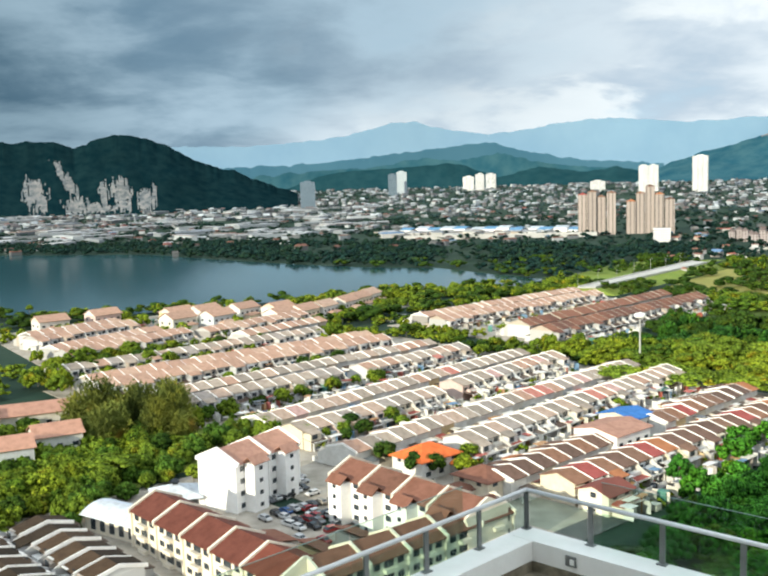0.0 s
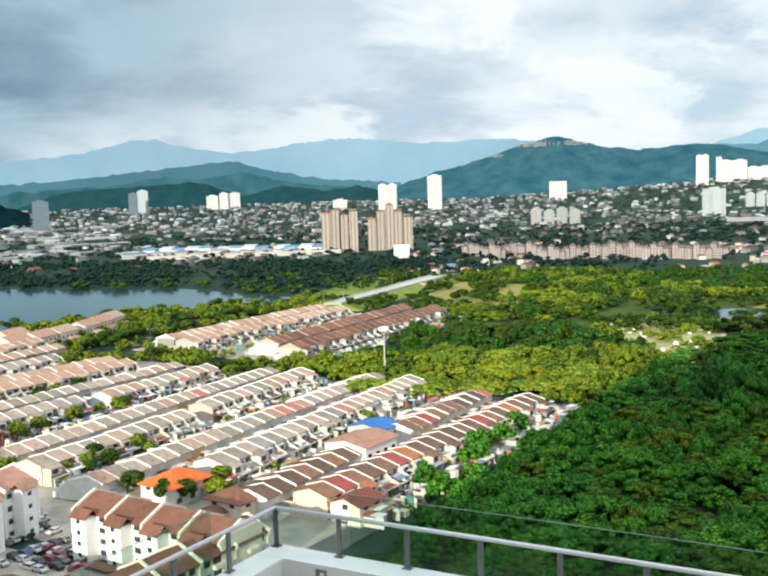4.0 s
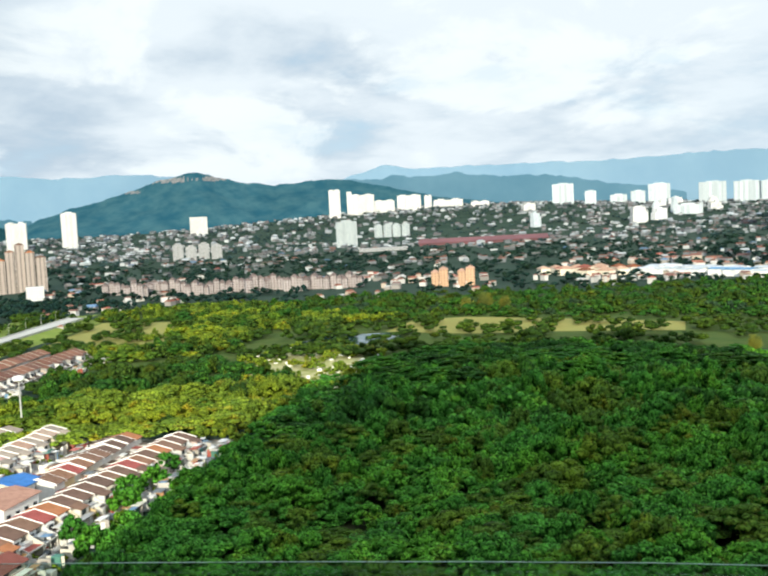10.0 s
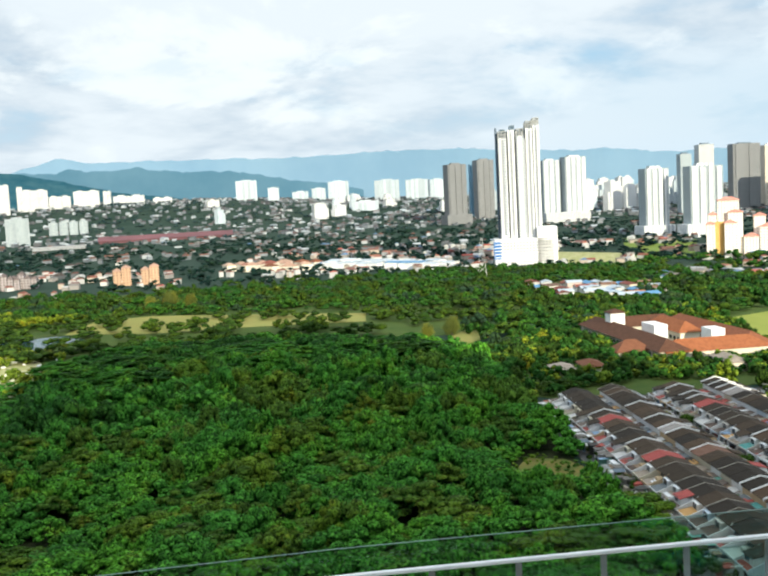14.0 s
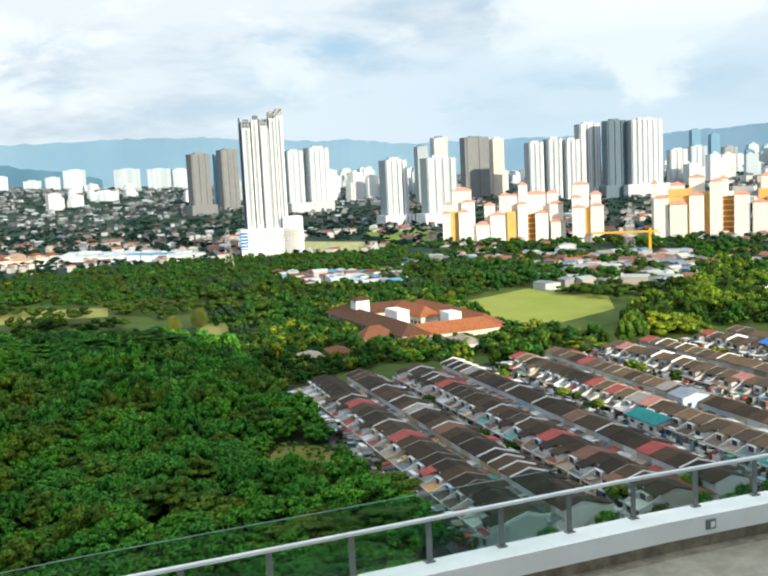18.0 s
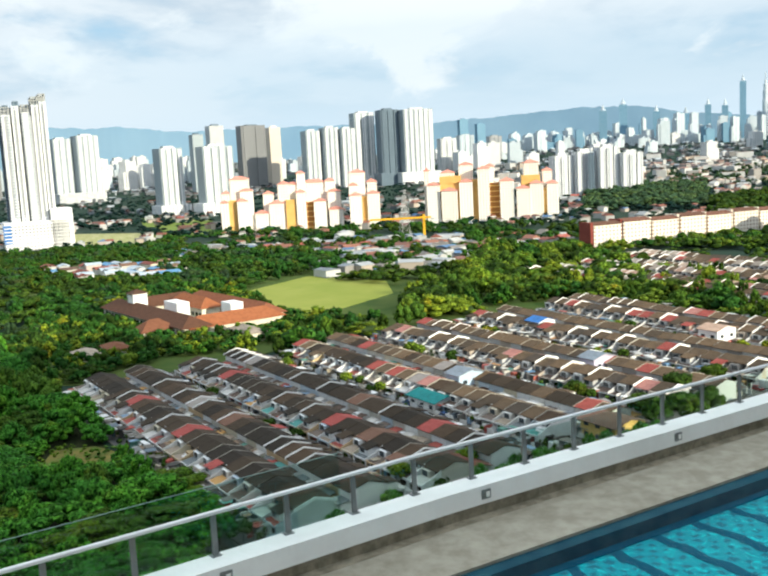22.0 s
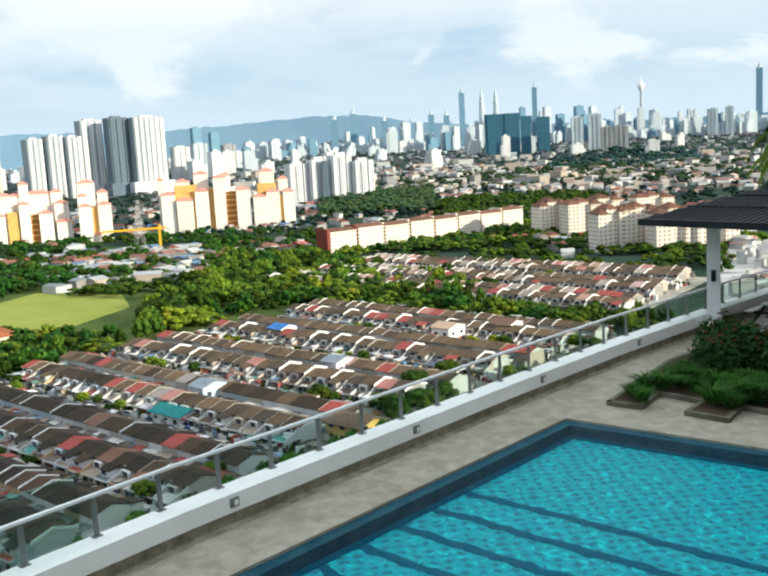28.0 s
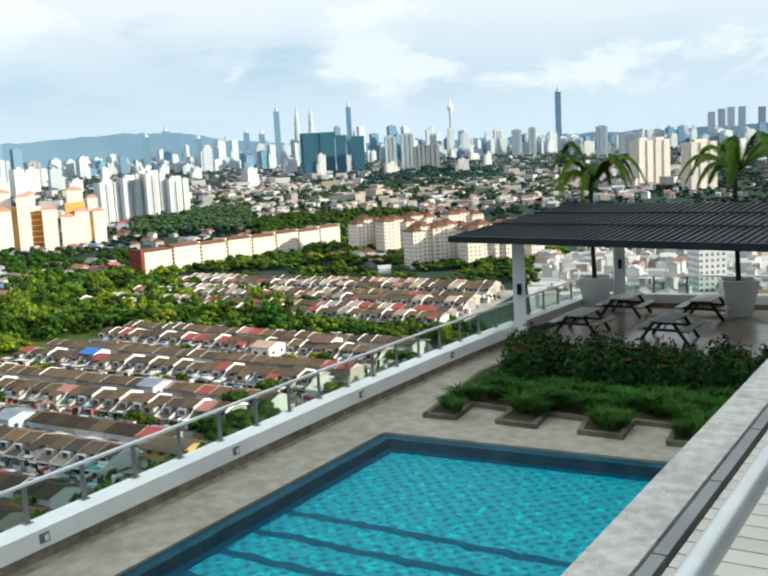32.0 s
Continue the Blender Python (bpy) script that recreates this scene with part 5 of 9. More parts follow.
# ---- terrace houses ----
def house_shapes(w, fire, deep, back, eave, top, porch, variant):
    """The pieces of a two-storey terrace house: x along the row, front towards -y, ridge over y = 0."""
    out = []
    s = Shape()
    s.box(0, (back - deep) / 2, 0, w - 0.05, deep + back - 0.6, eave - 0.1)
    for x in (-w / 2 + 0.12, w / 2 - 0.12):
        s.add([(x, -deep + 0.3, eave - 0.15), (x, back - 0.3, eave - 0.15), (x, 0, top - 0.25)], [(0, 1, 2)])
    s.box(-w * 0.2, back + 1.4, 0, w * 0.55, 3.2, 3.0)                         # kitchen annex
    # porch: wing walls that step down from the eaves to the gate, white beams, posts and a garden wall
    g = Shape()
    for x, y0, y1, z0, z1 in ((w / 2 - 0.1, -deep - 2.0, -deep + 0.4, 4.3, eave + 0.35), (w / 2 - 0.1, -deep - porch + 0.2, -deep - 2.0, 3.2, 4.3)):
        g.add([(x + e, y, z) for e in (-0.13, 0.13) for y, z in ((y0, 0), (y1, 0), (y1, z1), (y0, z0))],
              [(0, 3, 2, 1), (4, 5, 6, 7), (0, 1, 5, 4), (1, 2, 6, 5), (2, 3, 7, 6), (3, 0, 4, 7)])
    g.box(0, -deep - porch + 0.05, 2.55, w - 0.3, 0.16, 0.42)
    g.box(w / 2 - 0.1, -deep - porch - 1.2, 0, 0.16, 2.0, 1.6)
    g.box(-w * 0.22, -deep - porch - 2.0, 0, w * 0.5, 0.2, 1.5)
    g.box(-w / 2 + 0.3, -deep - porch + 0.3, 0, 0.32, 0.32, 2.9)
    g.box(w / 2 - 0.35, -deep - porch + 0.3, 0, 0.32, 0.32, 2.9)
    s.box(-w * 0.24, -deep - 0.25, 4.95, w * 0.44, 0.7, 0.16)                   # window hood
    s.box(w * 0.05, back + 3.1, 0, w - 0.4, 0.16, 1.9)                           # rear yard wall
    if variant % 3 == 0:
        s.box(-w * 0.2, -deep - 0.5, 2.9, w * 0.56, 1.6, eave - 3.3)            # upper bay
    if variant % 3 == 1:
        s.box(w * 0.12, -deep - 0.9, 2.9, w * 0.62, 1.8, 1.0)                   # balcony
    if variant % 3 == 2:
        s.box(-w * 0.12, -deep - 1.6, 0, w * 0.7, 3.4, eave - 0.5)              # room built over the porch
    out.append(("wall", s))
    out.append(("porch", g))
    out.append(("roof", Shape().gable(-w / 2, w / 2, -deep - 0.5, back + 0.4, eave, top, 0.16, 0.0)))
    lean = 3.6 if variant % 2 == 0 else 3.0
    out.append(("porch_roof", Shape().slab((-w / 2 + 0.1, -deep - porch, 2.8), (w / 2 - 0.1, -deep - porch, 2.8), (w / 2 - 0.1, -deep + 0.3, lean), (-w / 2 + 0.1, -deep + 0.3, lean), 0.14)))
    out.append(("annex_roof", Shape().slab((-w / 2 + 0.05, back + 0.2, 3.5), (w * 0.12, back + 0.2, 3.5), (w * 0.12, back + 3.3, 2.95), (-w / 2 + 0.05, back + 3.3, 2.95), 0.12)))
    if variant % 3 == 2:
        out.append(("room_roof", Shape().slab((-w / 2 + 0.1, -deep - 3.6, eave - 0.5), (w * 0.26, -deep - 3.6, eave - 0.5), (w * 0.26, -deep + 0.2, eave + 0.4), (-w / 2 + 0.1, -deep + 0.2, eave + 0.4), 0.14)))
    if fire:
        q = Shape()
        x = w / 2
        for y0, y1, z0, z1 in ((-deep - 0.6, 0, eave + fire, top + fire), (0, back + 0.5, top + fire, eave + fire)):
            q.slab((x - 0.1, y0, z0), (x + 0.1, y0, z0), (x + 0.1, y1, z1), (x - 0.1, y1, z1), fire + 0.4)
        out.append(("party_wall", q))
    y = (-deep - 1.32, -deep + 0.24, -deep - 3.32)[variant % 3]
    out.append(("window", Shape().box(-w * 0.2, y, 3.5, w * 0.34, 0.12, 1.4)))
    out.append(("window", Shape().box(w * 0.27, -deep + 0.24, 3.5 if variant % 2 else 3.9, w * 0.26, 0.12, 1.9 if variant % 2 else 1.1)))
    return out


HOUSE_MATS = {"porch_roof": "porch_roof", "annex_roof": "porch_roof", "party_wall": "white_paint", "window": "dark_glass"}


def house_kind(name, label, w, wall, roof, fire, deep=6.0, back=5.6, eave=5.7, top=7.5, porch=4.8, variant=0, far=False):
    """A house model: an object to copy for near rows, its pieces for far ones."""
    shapes = house_shapes(w, fire, deep, back, eave, top, porch, variant)
    paint = lambda n: "party_paint" if n == "party_wall" and (top < 7.2 or top > 9) and fire < 0.4 else wall if n in ("wall", "porch") else roof if n in ("roof", "room_roof") else HOUSE_MATS[n]
    if far:
        return [(paint(n), s) for n, s in shapes]
    h = thing(name, label, "house", shape=shapes[0][1], material=wall, group="terrace houses")
    for n, s in shapes[1:]:
        part(n, s, paint(n), h, "raised party wall above the roof" if n == "party_wall" else "")
    return h


W = 6.3
LEFT_TAN = [house_kind("terrace_house", "white terrace house with a grey-tan tiled roof", W, "house_wall", "roof_tan", 0.27, variant=k) for k in range(3)]
LEFT_BROWN = [house_kind("terrace_house", "white terrace house with a brown tiled roof", W, "house_wall", "roof_brown", 0.25, variant=k) for k in range(3)]
RIGHT_DARK = [house_kind("terrace_house", "weathered terrace house under a dark sheet roof", W, "old_wall", "roof_dark", (0.0, 0.0, 0.10, 0.0)[k], top=6.9, eave=5.3, deep=4.7, back=5.0, porch=5.2, variant=(0, 1, 0, 2)[k]) for k in range(4)]
RIGHT_DARK = RIGHT_DARK * 2
PALE_WALL = [house_kind("terrace_house", "weathered terrace house with a pale party wall", W, "old_wall", "roof_dark", 0.4, top=6.9, eave=5.3, deep=4.7, back=5.0, porch=5.2, variant=2)]
RIGHT_MIX = [house_kind("terrace_house", "terrace house with a brown or red tiled roof", W, "house_wall", "roof_mixed", (0.08, 0.17, 0.0)[k], top=7.0, eave=5.4, deep=4.8, back=5.0, porch=5.2, variant=k) for k in range(3)]
F_TAN = [house_kind("", "", W, "far_wall", "far_tan", 0.27, variant=k, far=True) for k in range(3)]
F_MIX = [house_kind("", "", W, "far_wall", "far_mixed", (0.0, 0.15, 0.0, 0.28)[k], top=6.7 + 0.25 * k, eave=5.2 + 0.2 * k, deep=4.8, back=5.0, porch=5.2, variant=k, far=True) for k in range(4)]
F_DARK = [house_kind("", "", W, "far_wall", "far_dark", 0.45, top=6.6, eave=5.0, variant=k, far=True) for k in range(3)]
PINK = [house_kind("", "", 7.0, "far_wall", "far_terracotta", 0.10, top=8.2, eave=6.0, deep=6.6, back=6.4, variant=k, far=True) for k in range(3)]
MAROON = [house_kind("", "", 7.4, "far_wall", "far_maroon", 0.12, top=9.4, eave=6.6, deep=7.4, back=7.2, variant=k, far=True) for k in range(3)]
FAR_ROWS = {}


def row(kinds, frame_of, a, b, front, w=W, skip=()):
    """A row of houses from a to b (street coordinates); front: +1 towards larger v, -1 towards smaller."""
    (x0, y0), (x1, y1) = frame_of(*a), frame_of(*b)
    n = int(math.hypot(x1 - x0, y1 - y0) / w)
    turn = math.degrees(math.atan2(y1 - y0, x1 - x0)) + (0 if front > 0 else 180)
    for k in range(n):
        t = (k + 0.5) / n
        if any(lo <= t <= hi for lo, hi in skip):
            continue
        kind = rng.choice(kinds)
        m = pose(x0 + (x1 - x0) * t, y0 + (y1 - y0) * t, rng.choice((0, 0, 0, -0.25, 0.2)) if frame_of is LEFT else rng.uniform(-0.05, 0.05), 0, 0, turn)
        if isinstance(kind, list):
            for paint, s in kind:
                FAR_ROWS.setdefault(paint, Shape()).add([m @ Vector(v) for v in s.v], s.f)
        else:
            copy_thing(kind, m)


# the estate by the lake: pairs of rows, back to back
row(LEFT_BROWN, LEFT, (186, -147), (318, -146), 1)
row(LEFT_BROWN, LEFT, (178, -160.5), (318, -166.5), -1, skip=((0.36, 0.56),))
row(LEFT_TAN, LEFT, (196, -191.5), (330, -205), 1)
row(LEFT_TAN, LEFT, (166, -208), (330, -223), -1)
row(LEFT_TAN, LEFT, (170, -239), (240, -246), 1)
row(LEFT_TAN, LEFT, (252, -249), (325, -258), 1)
row(LEFT_TAN, LEFT, (168, -256), (322, -274), -1)
row(F_TAN, LEFT, (166, -303), (240, -304), 1)
row(F_TAN, LEFT, (250, -301), (315, -305), 1)
row(F_TAN, LEFT, (168, -318), (315, -325), -1)
row(PINK, LEFT, (158, -351), (310, -353), 1, 7.0)
row(PINK, LEFT, (160, -366), (312, -367), -1, 7.0)
row(PINK, LEFT, (180, -437), (256, -455), 1, 7.0)
row(PINK, LEFT, (182, -455), (250, -474), -1, 7.0)
row(PINK, LEFT, (186, -492), (252, -510), 1, 7.0)
row(PINK, LEFT, (190, -508), (250, -524), -1, 7.0)
row(PINK, LEFT, (372, -377), (530, -384), 1, 7.2)
row(PINK, LEFT, (376, -395), (535, -405), -1, 7.2)
row(MAROON, LEFT, (374, -304), (545, -317), 1, 7.4)
row(MAROON, LEFT, (380, -324), (545, -342), -1, 7.4)
row(PINK, LEFT, (262, -446), (340, -462), 1, 7.2)
row(PINK, LEFT, (268, -418), (330, -430), -1, 7.2)
row(F_TAN, LEFT, (158, -398), (306, -402), 1)
row(F_DARK, LEFT, (64, -218), (64, -168), -1)
row(F_DARK, LEFT, (80, -215), (80, -172), 1)
# the older estate across the wood
for i, (v0, v1) in enumerate(((90, 105), (128, 145), (174, 191), (220, 237), (266, 283), (312, 329))):
    kinds = RIGHT_DARK + PALE_WALL * 2 if i < 2 else RIGHT_DARK[:2] + RIGHT_MIX if i < 3 else F_MIX
    row(kinds, RIGHT, (178 if i < 2 else 190, v0), (346, v0), -1, skip=() if i > 1 else ((0.38, 0.40),))
    row(kinds, RIGHT, (180 if i < 2 else 186, v1), (348, v1), 1, skip=() if i > 1 else ((0.42, 0.44),))
for i, (v0, v1) in enumerate(((390, 406), (434, 450), (478, 494))):
    row(F_MIX + F_TAN[:1], RIGHT, (205 + 8 * i, v0), (455, v0), -1)
    row(F_MIX + F_TAN[:1], RIGHT, (210 + 8 * i, v1), (455, v1), 1)
t = thing("terrace_rows", "long sunlit rows of terrace houses farther off", "houses", kind="stuff")
for paint, s in FAR_ROWS.items():
    part("rows", s, paint, t)
for t in LEFT_TAN + LEFT_BROWN + RIGHT_DARK[:4] + PALE_WALL + RIGHT_MIX:
    drop_model(t)


# ---- yards: sheds, awnings, gates and hedges in front of and behind the rows ----
mat("clutter", (0.6, 0.6, 0.6), None, 0.6, 0.8, island=-1.0, palette=[(0.0, (0.86, 0.85, 0.83)), (0.34, (0.66, 0.64, 0.60)), (0.48, (0.45, 0.42, 0.38)), (0.60, (0.80, 0.76, 0.66)),
    (0.70, (0.40, 0.12, 0.09)), (0.76, (0.22, 0.24, 0.26)), (0.84, (0.50, 0.30, 0.16)), (0.89, (0.20, 0.33, 0.50)), (0.93, (0.12, 0.30, 0.24)), (0.96, (0.62, 0.20, 0.17))])
mat("clutter_old", (0.5, 0.5, 0.5), None, 0.6, 0.8, island=-1.0, palette=[(0.0, (0.88, 0.88, 0.88)), (0.33, (0.36, 0.34, 0.31)), (0.36, (0.20, 0.185, 0.165)), (0.55, (0.08, 0.075, 0.068)), (0.70, (0.40, 0.35, 0.27)),
    (0.78, (0.42, 0.10, 0.08)), (0.83, (0.16, 0.20, 0.24)), (0.88, (0.30, 0.42, 0.58)), (0.93, (0.36, 0.26, 0.18)), (0.97, (0.16, 0.34, 0.28))])


def yards(frame_of, lines, paint, label, seed, dense=1.0, leaf="leaf_light", green=0.35, tall=1.0):
    """Small built things and bushes along streets: rows of u0, v0, u1, v1, half width."""
    r = random.Random(seed)
    s, bushes = Shape(), []
    turn = math.degrees(math.atan2(frame_of(1, 0)[1], frame_of(1, 0)[0]))
    for u0, v0, u1, v1, half in lines:
        n = int((u1 - u0) * dense)
        for k in range(n):
            q = r.random()
            side = r.choice((-1, 1))
            x, y = frame_of(u0 + (u1 - u0) * q, v0 + (v1 - v0) * q + side * r.uniform(half * 0.35, half))
            kind = r.random()
            if kind < green:
                bushes.append((x, y, -0.2, r.uniform(0.8, 2.3), r.uniform(0.6, 2.2)))
            elif kind < 0.62:
                s.box(x, y, 0, r.uniform(0.8, 2.6), r.uniform(0.8, 2.6), r.uniform(0.9, 2.6) * tall, turn + r.uniform(-4, 4))
            elif kind < 0.82:
                w, d, z = r.uniform(2.0, 5.0), r.uniform(1.5, 3.2), r.uniform(2.3, 3.4) * tall
                s.box(x, y, z, w, d, 0.12, turn + r.uniform(-3, 3))
                s.box(x, y, 0, 0.15, d * 0.9, z, turn)
            else:
                s.box(x, y, 0, 0.2, r.uniform(2, 5), r.uniform(1.4, 3.2) * tall, turn)
    t = thing("yard_clutter", label, "yard", kind="stuff")
    part("sheds", s, paint, t)
    woods("garden_bushes", bushes, BUSH, leaf, "small trees and bushes in the front gardens", "bushes")


yards(LEFT, ((186, -133, 322, -132, 7), (190, -177, 325, -187, 9), (200, -153, 320, -156, 3), (172, -224, 326, -240, 9), (190, -200, 330, -214, 3.5), (170, -281, 318, -289, 9), (172, -247, 322, -262, 3.5),
             (170, -336, 312, -339, 10), (170, -311, 312, -315, 3.5), (165, -385, 312, -386, 10), (165, -359, 312, -360, 4)), "clutter", "white porches, awnings, sheds and walls of the front yards", 3, 2.1, tall=1.25)
yards(LEFT, ((372, -290, 545, -302, 9), (380, -360, 540, -362, 12), (374, -414, 540, -424, 10), (185, -425, 258, -445, 8), (185, -482, 256, -500, 10), (260, -440, 420, -480, 26), (240, -530, 400, -510, 20)), "clutter",
      "white walls and garden sheds between the far rows", 4, 1.5, green=0.5)
yards(RIGHT, ((180, 81, 346, 81, 4.5), (180, 117, 348, 117, 7), (182, 97.5, 346, 97.5, 2.6), (182, 137, 346, 137, 3), (180, 160, 348, 160, 9.5)), "clutter_old", "grey and white sheds, awnings and gates in cramped yards", 5, 4.6, "leaf_green", 0.26, 0.95)
yards(RIGHT, ((188, 205.5, 350, 205.5, 9), (188, 182, 350, 182, 3), (188, 251.5, 350, 251.5, 9), (188, 297.5, 350, 297.5, 9), (190, 340, 350, 340, 8), (210, 420, 455, 420, 9), (215, 464, 455, 464, 9), (190, 228, 346, 228, 3),
              (190, 274, 346, 274, 3), (190, 320, 346, 320, 3)), "clutter", "white and red awnings, sheds and walls in the yards", 6, 2.6, "leaf_green", 0.30, 1.1)


# ---- far town ----
def distant_houses(name, count, d0, d1, palette_name, label, seed, size=(8, 15), high=(4.5, 9.0), az=(-140, 36), test=0.0, pitch=1.0, flat=0.75):
    """Small far houses joined in one mesh: walls and gabled roofs."""
    r = random.Random(seed)
    walls, roofs = Shape(), Shape()
    n = 0
    while n < count:
        a, d = r.uniform(*az), d0 + (d1 - d0) * r.random() ** 0.8
        x, y = polar(a, d)
        n += 1
        if noise.noise(Vector((x / 200, y / 200, 11))) < test or (d < 1500 and any(inside(x, y, p) for p in HOUSE_CLEAR)):
            continue
        z = rise(x, y)
        lx, ly, h = r.uniform(*size), r.uniform(*size) * flat, r.uniform(*high)
        t = r.choice((44, 134, 20, 80)) + r.uniform(-8, 8)
        c, s = math.cos(radians(t)), math.sin(radians(t))
        walls.box(x, y, z - 1, lx, ly, h + 1, t)
        k = lambda p, q, e: (x + c * p - s * q, y + s * p + c * q, z + e)
        top = h + ly * r.uniform(0.15, 0.3) * pitch
        roofs.add([k(-lx / 2 - .4, -ly / 2 - .4, h), k(lx / 2 + .4, -ly / 2 - .4, h), k(lx / 2 + .4, ly / 2 + .4, h), k(-lx / 2 - .4, ly / 2 + .4, h),
                   k(-lx / 2 - .4, 0, top), k(lx / 2 + .4, 0, top)],
                  [(0, 1, 5, 4), (2, 3, 4, 5), (0, 4, 3), (1, 2, 5)])
    t = thing(name, label, "houses", kind="stuff")
    part("walls", walls, "far_wall" if d1 < 1700 or palette_name == "city_roofs" else "town_wall", t)
    part("roofs", roofs, palette_name, t)
    return t


mat("far_roofs", (0.3, 0.2, 0.15), None, 0.05, 0.85, island=-1.0, palette=[(0.0, (0.30, 0.12, 0.09)), (0.22, (0.38, 0.18, 0.13)), (0.42, (0.27, 0.25, 0.23)), (0.56, (0.60, 0.60, 0.59)),
    (0.76, (0.24, 0.13, 0.11)), (0.88, (0.45, 0.14, 0.11)), (0.94, (0.16, 0.27, 0.45))])
# town roofs darkened in colour for the cloud shade over them
mat("town_roofs", (0.2, 0.15, 0.13), None, 0.05, 0.85, island=-1.0, palette=[(0.0, (0.15, 0.075, 0.06)), (0.16, (0.21, 0.11, 0.085)), (0.32, (0.13, 0.13, 0.13)), (0.50, (0.46, 0.49, 0.52)),
    (0.64, (0.11, 0.085, 0.075)), (0.84, (0.24, 0.23, 0.22)), (0.93, (0.25, 0.09, 0.075)), (0.97, (0.12, 0.21, 0.34))])
mat("city_roofs", (0.4, 0.35, 0.3), None, 0.05, 0.85, island=-1.0, palette=[(0.0, (0.40, 0.25, 0.21)), (0.25, (0.30, 0.17, 0.14)), (0.42, (0.62, 0.62, 0.60)), (0.66, (0.34, 0.35, 0.36)), (0.80, (0.52, 0.42, 0.36))])
# haze tint painted into the farthest roofs
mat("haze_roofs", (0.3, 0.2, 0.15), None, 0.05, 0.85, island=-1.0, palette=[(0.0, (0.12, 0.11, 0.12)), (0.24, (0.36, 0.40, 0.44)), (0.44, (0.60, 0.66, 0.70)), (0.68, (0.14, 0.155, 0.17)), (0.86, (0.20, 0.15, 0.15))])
mat("site_roofs", (0.7, 0.7, 0.7), None, 0.05, 0.7, island=-1.0, palette=[(0.0, (0.60, 0.57, 0.53)), (0.3, (0.40, 0.37, 0.34)), (0.55, (0.68, 0.66, 0.63)), (0.75, (0.24, 0.22, 0.21)), (0.88, (0.42, 0.20, 0.14))])
mat("shed_roofs", (0.6, 0.6, 0.6), None, 0.02, 0.7, island=-1.0, palette=[(0.0, (0.42, 0.44, 0.46)), (0.35, (0.55, 0.56, 0.57)), (0.6, (0.30, 0.33, 0.38)), (0.75, (0.40, 0.30, 0.26)), (0.85, (0.62, 0.63, 0.64))])
mat("works_roofs", (0.6, 0.6, 0.6), None, 0.05, 0.7, island=-1.0, palette=[(0.0, (0.28, 0.31, 0.35)), (0.35, (0.46, 0.48, 0.50)), (0.55, (0.14, 0.25, 0.42)), (0.68, (0.22, 0.21, 0.20)), (0.88, (0.34, 0.36, 0.40))])
distant_houses("distant_houses", 1300, 640, 1600, "far_roofs", "distant low houses with red and grey roofs", 1, (6, 12), (3.5, 6), az=(-140, -14), test=-0.05)
distant_houses("distant_houses", 2900, 1250, 3000, "town_roofs", "distant town houses with red and grey roofs", 2, (6, 17), (3.5, 6.5), test=-0.18)
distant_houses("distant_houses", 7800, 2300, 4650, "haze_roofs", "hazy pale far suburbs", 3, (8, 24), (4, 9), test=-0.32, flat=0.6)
distant_houses("distant_sheds", 190, 1620, 2900, "shed_roofs", "long pale roofed industrial sheds", 4, (35, 110), (5, 8), (3, 30), -0.4, 0.12, 0.3)
distant_houses("distant_sheds", 70, 1500, 1680, "works_roofs", "blue and white roofed factory sheds", 5, (22, 44), (5, 7), (-9.2, 2.5), -1, 0.3, 0.5)
distant_houses("distant_sheds", 320, 640, 900, "works_roofs", "blue and white roofed workshops", 6, (7, 18), (3.5, 6), (-86, -56), -0.5, 0.5)
distant_houses("distant_sheds", 260, 690, 860, "works_roofs", "crowded workshops with blue, grey and white roofs", 41, (8, 18), (3.5, 6.5), (-71, -58), -1, 0.5)
distant_houses("distant_houses", 160, 660, 860, "far_roofs", "pale ochre and red roofed houses near the crane", 7, (7, 15), (3.5, 6), (-92, -70), -0.5)
structure("yard_wall", Shape().box(*polar(-4.5, 1445), 0, 290, 4, 7, -4.5), "grey_wall", "long pale factory boundary wall")

facade("facade_white", (0.76, 0.76, 0.75), (0.20, 0.22, 0.25), 3.1, 3.6, 0.5, 0.55)
facade("facade_cream", (0.90, 0.85, 0.77), (0.40, 0.33, 0.27), 3.0, 3.2, 0.36, 0.40)
facade("facade_tan", (0.40, 0.345, 0.315), (0.13, 0.115, 0.105), 3.0, 6.0, 0.38, 0.60)
facade("facade_pink", (0.37, 0.335, 0.335), (0.13, 0.10, 0.10), 3.0, 3.6, 0.5, 0.5)
facade("facade_grey", (0.38, 0.39, 0.40), (0.13, 0.145, 0.16), 3.1, 3.3, 0.5, 0.5)
facade("facade_brown", (0.27, 0.275, 0.28), (0.10, 0.105, 0.11), 3.1, 3.3, 0.5, 0.5)
facade("facade_slate", (0.16, 0.21, 0.26), (0.06, 0.09, 0.12), 3.3, 4.0, 0.6, 0.55)
facade("facade_glass", (0.07, 0.18, 0.25), (0.035, 0.11, 0.17), 3.8, 3.0, 0.8, 0.7)
# the pale blue of distance haze is painted into these two facades
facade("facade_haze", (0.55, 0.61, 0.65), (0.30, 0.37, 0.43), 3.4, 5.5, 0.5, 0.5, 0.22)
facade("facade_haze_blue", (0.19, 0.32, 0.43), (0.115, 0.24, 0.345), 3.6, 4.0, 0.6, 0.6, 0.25)
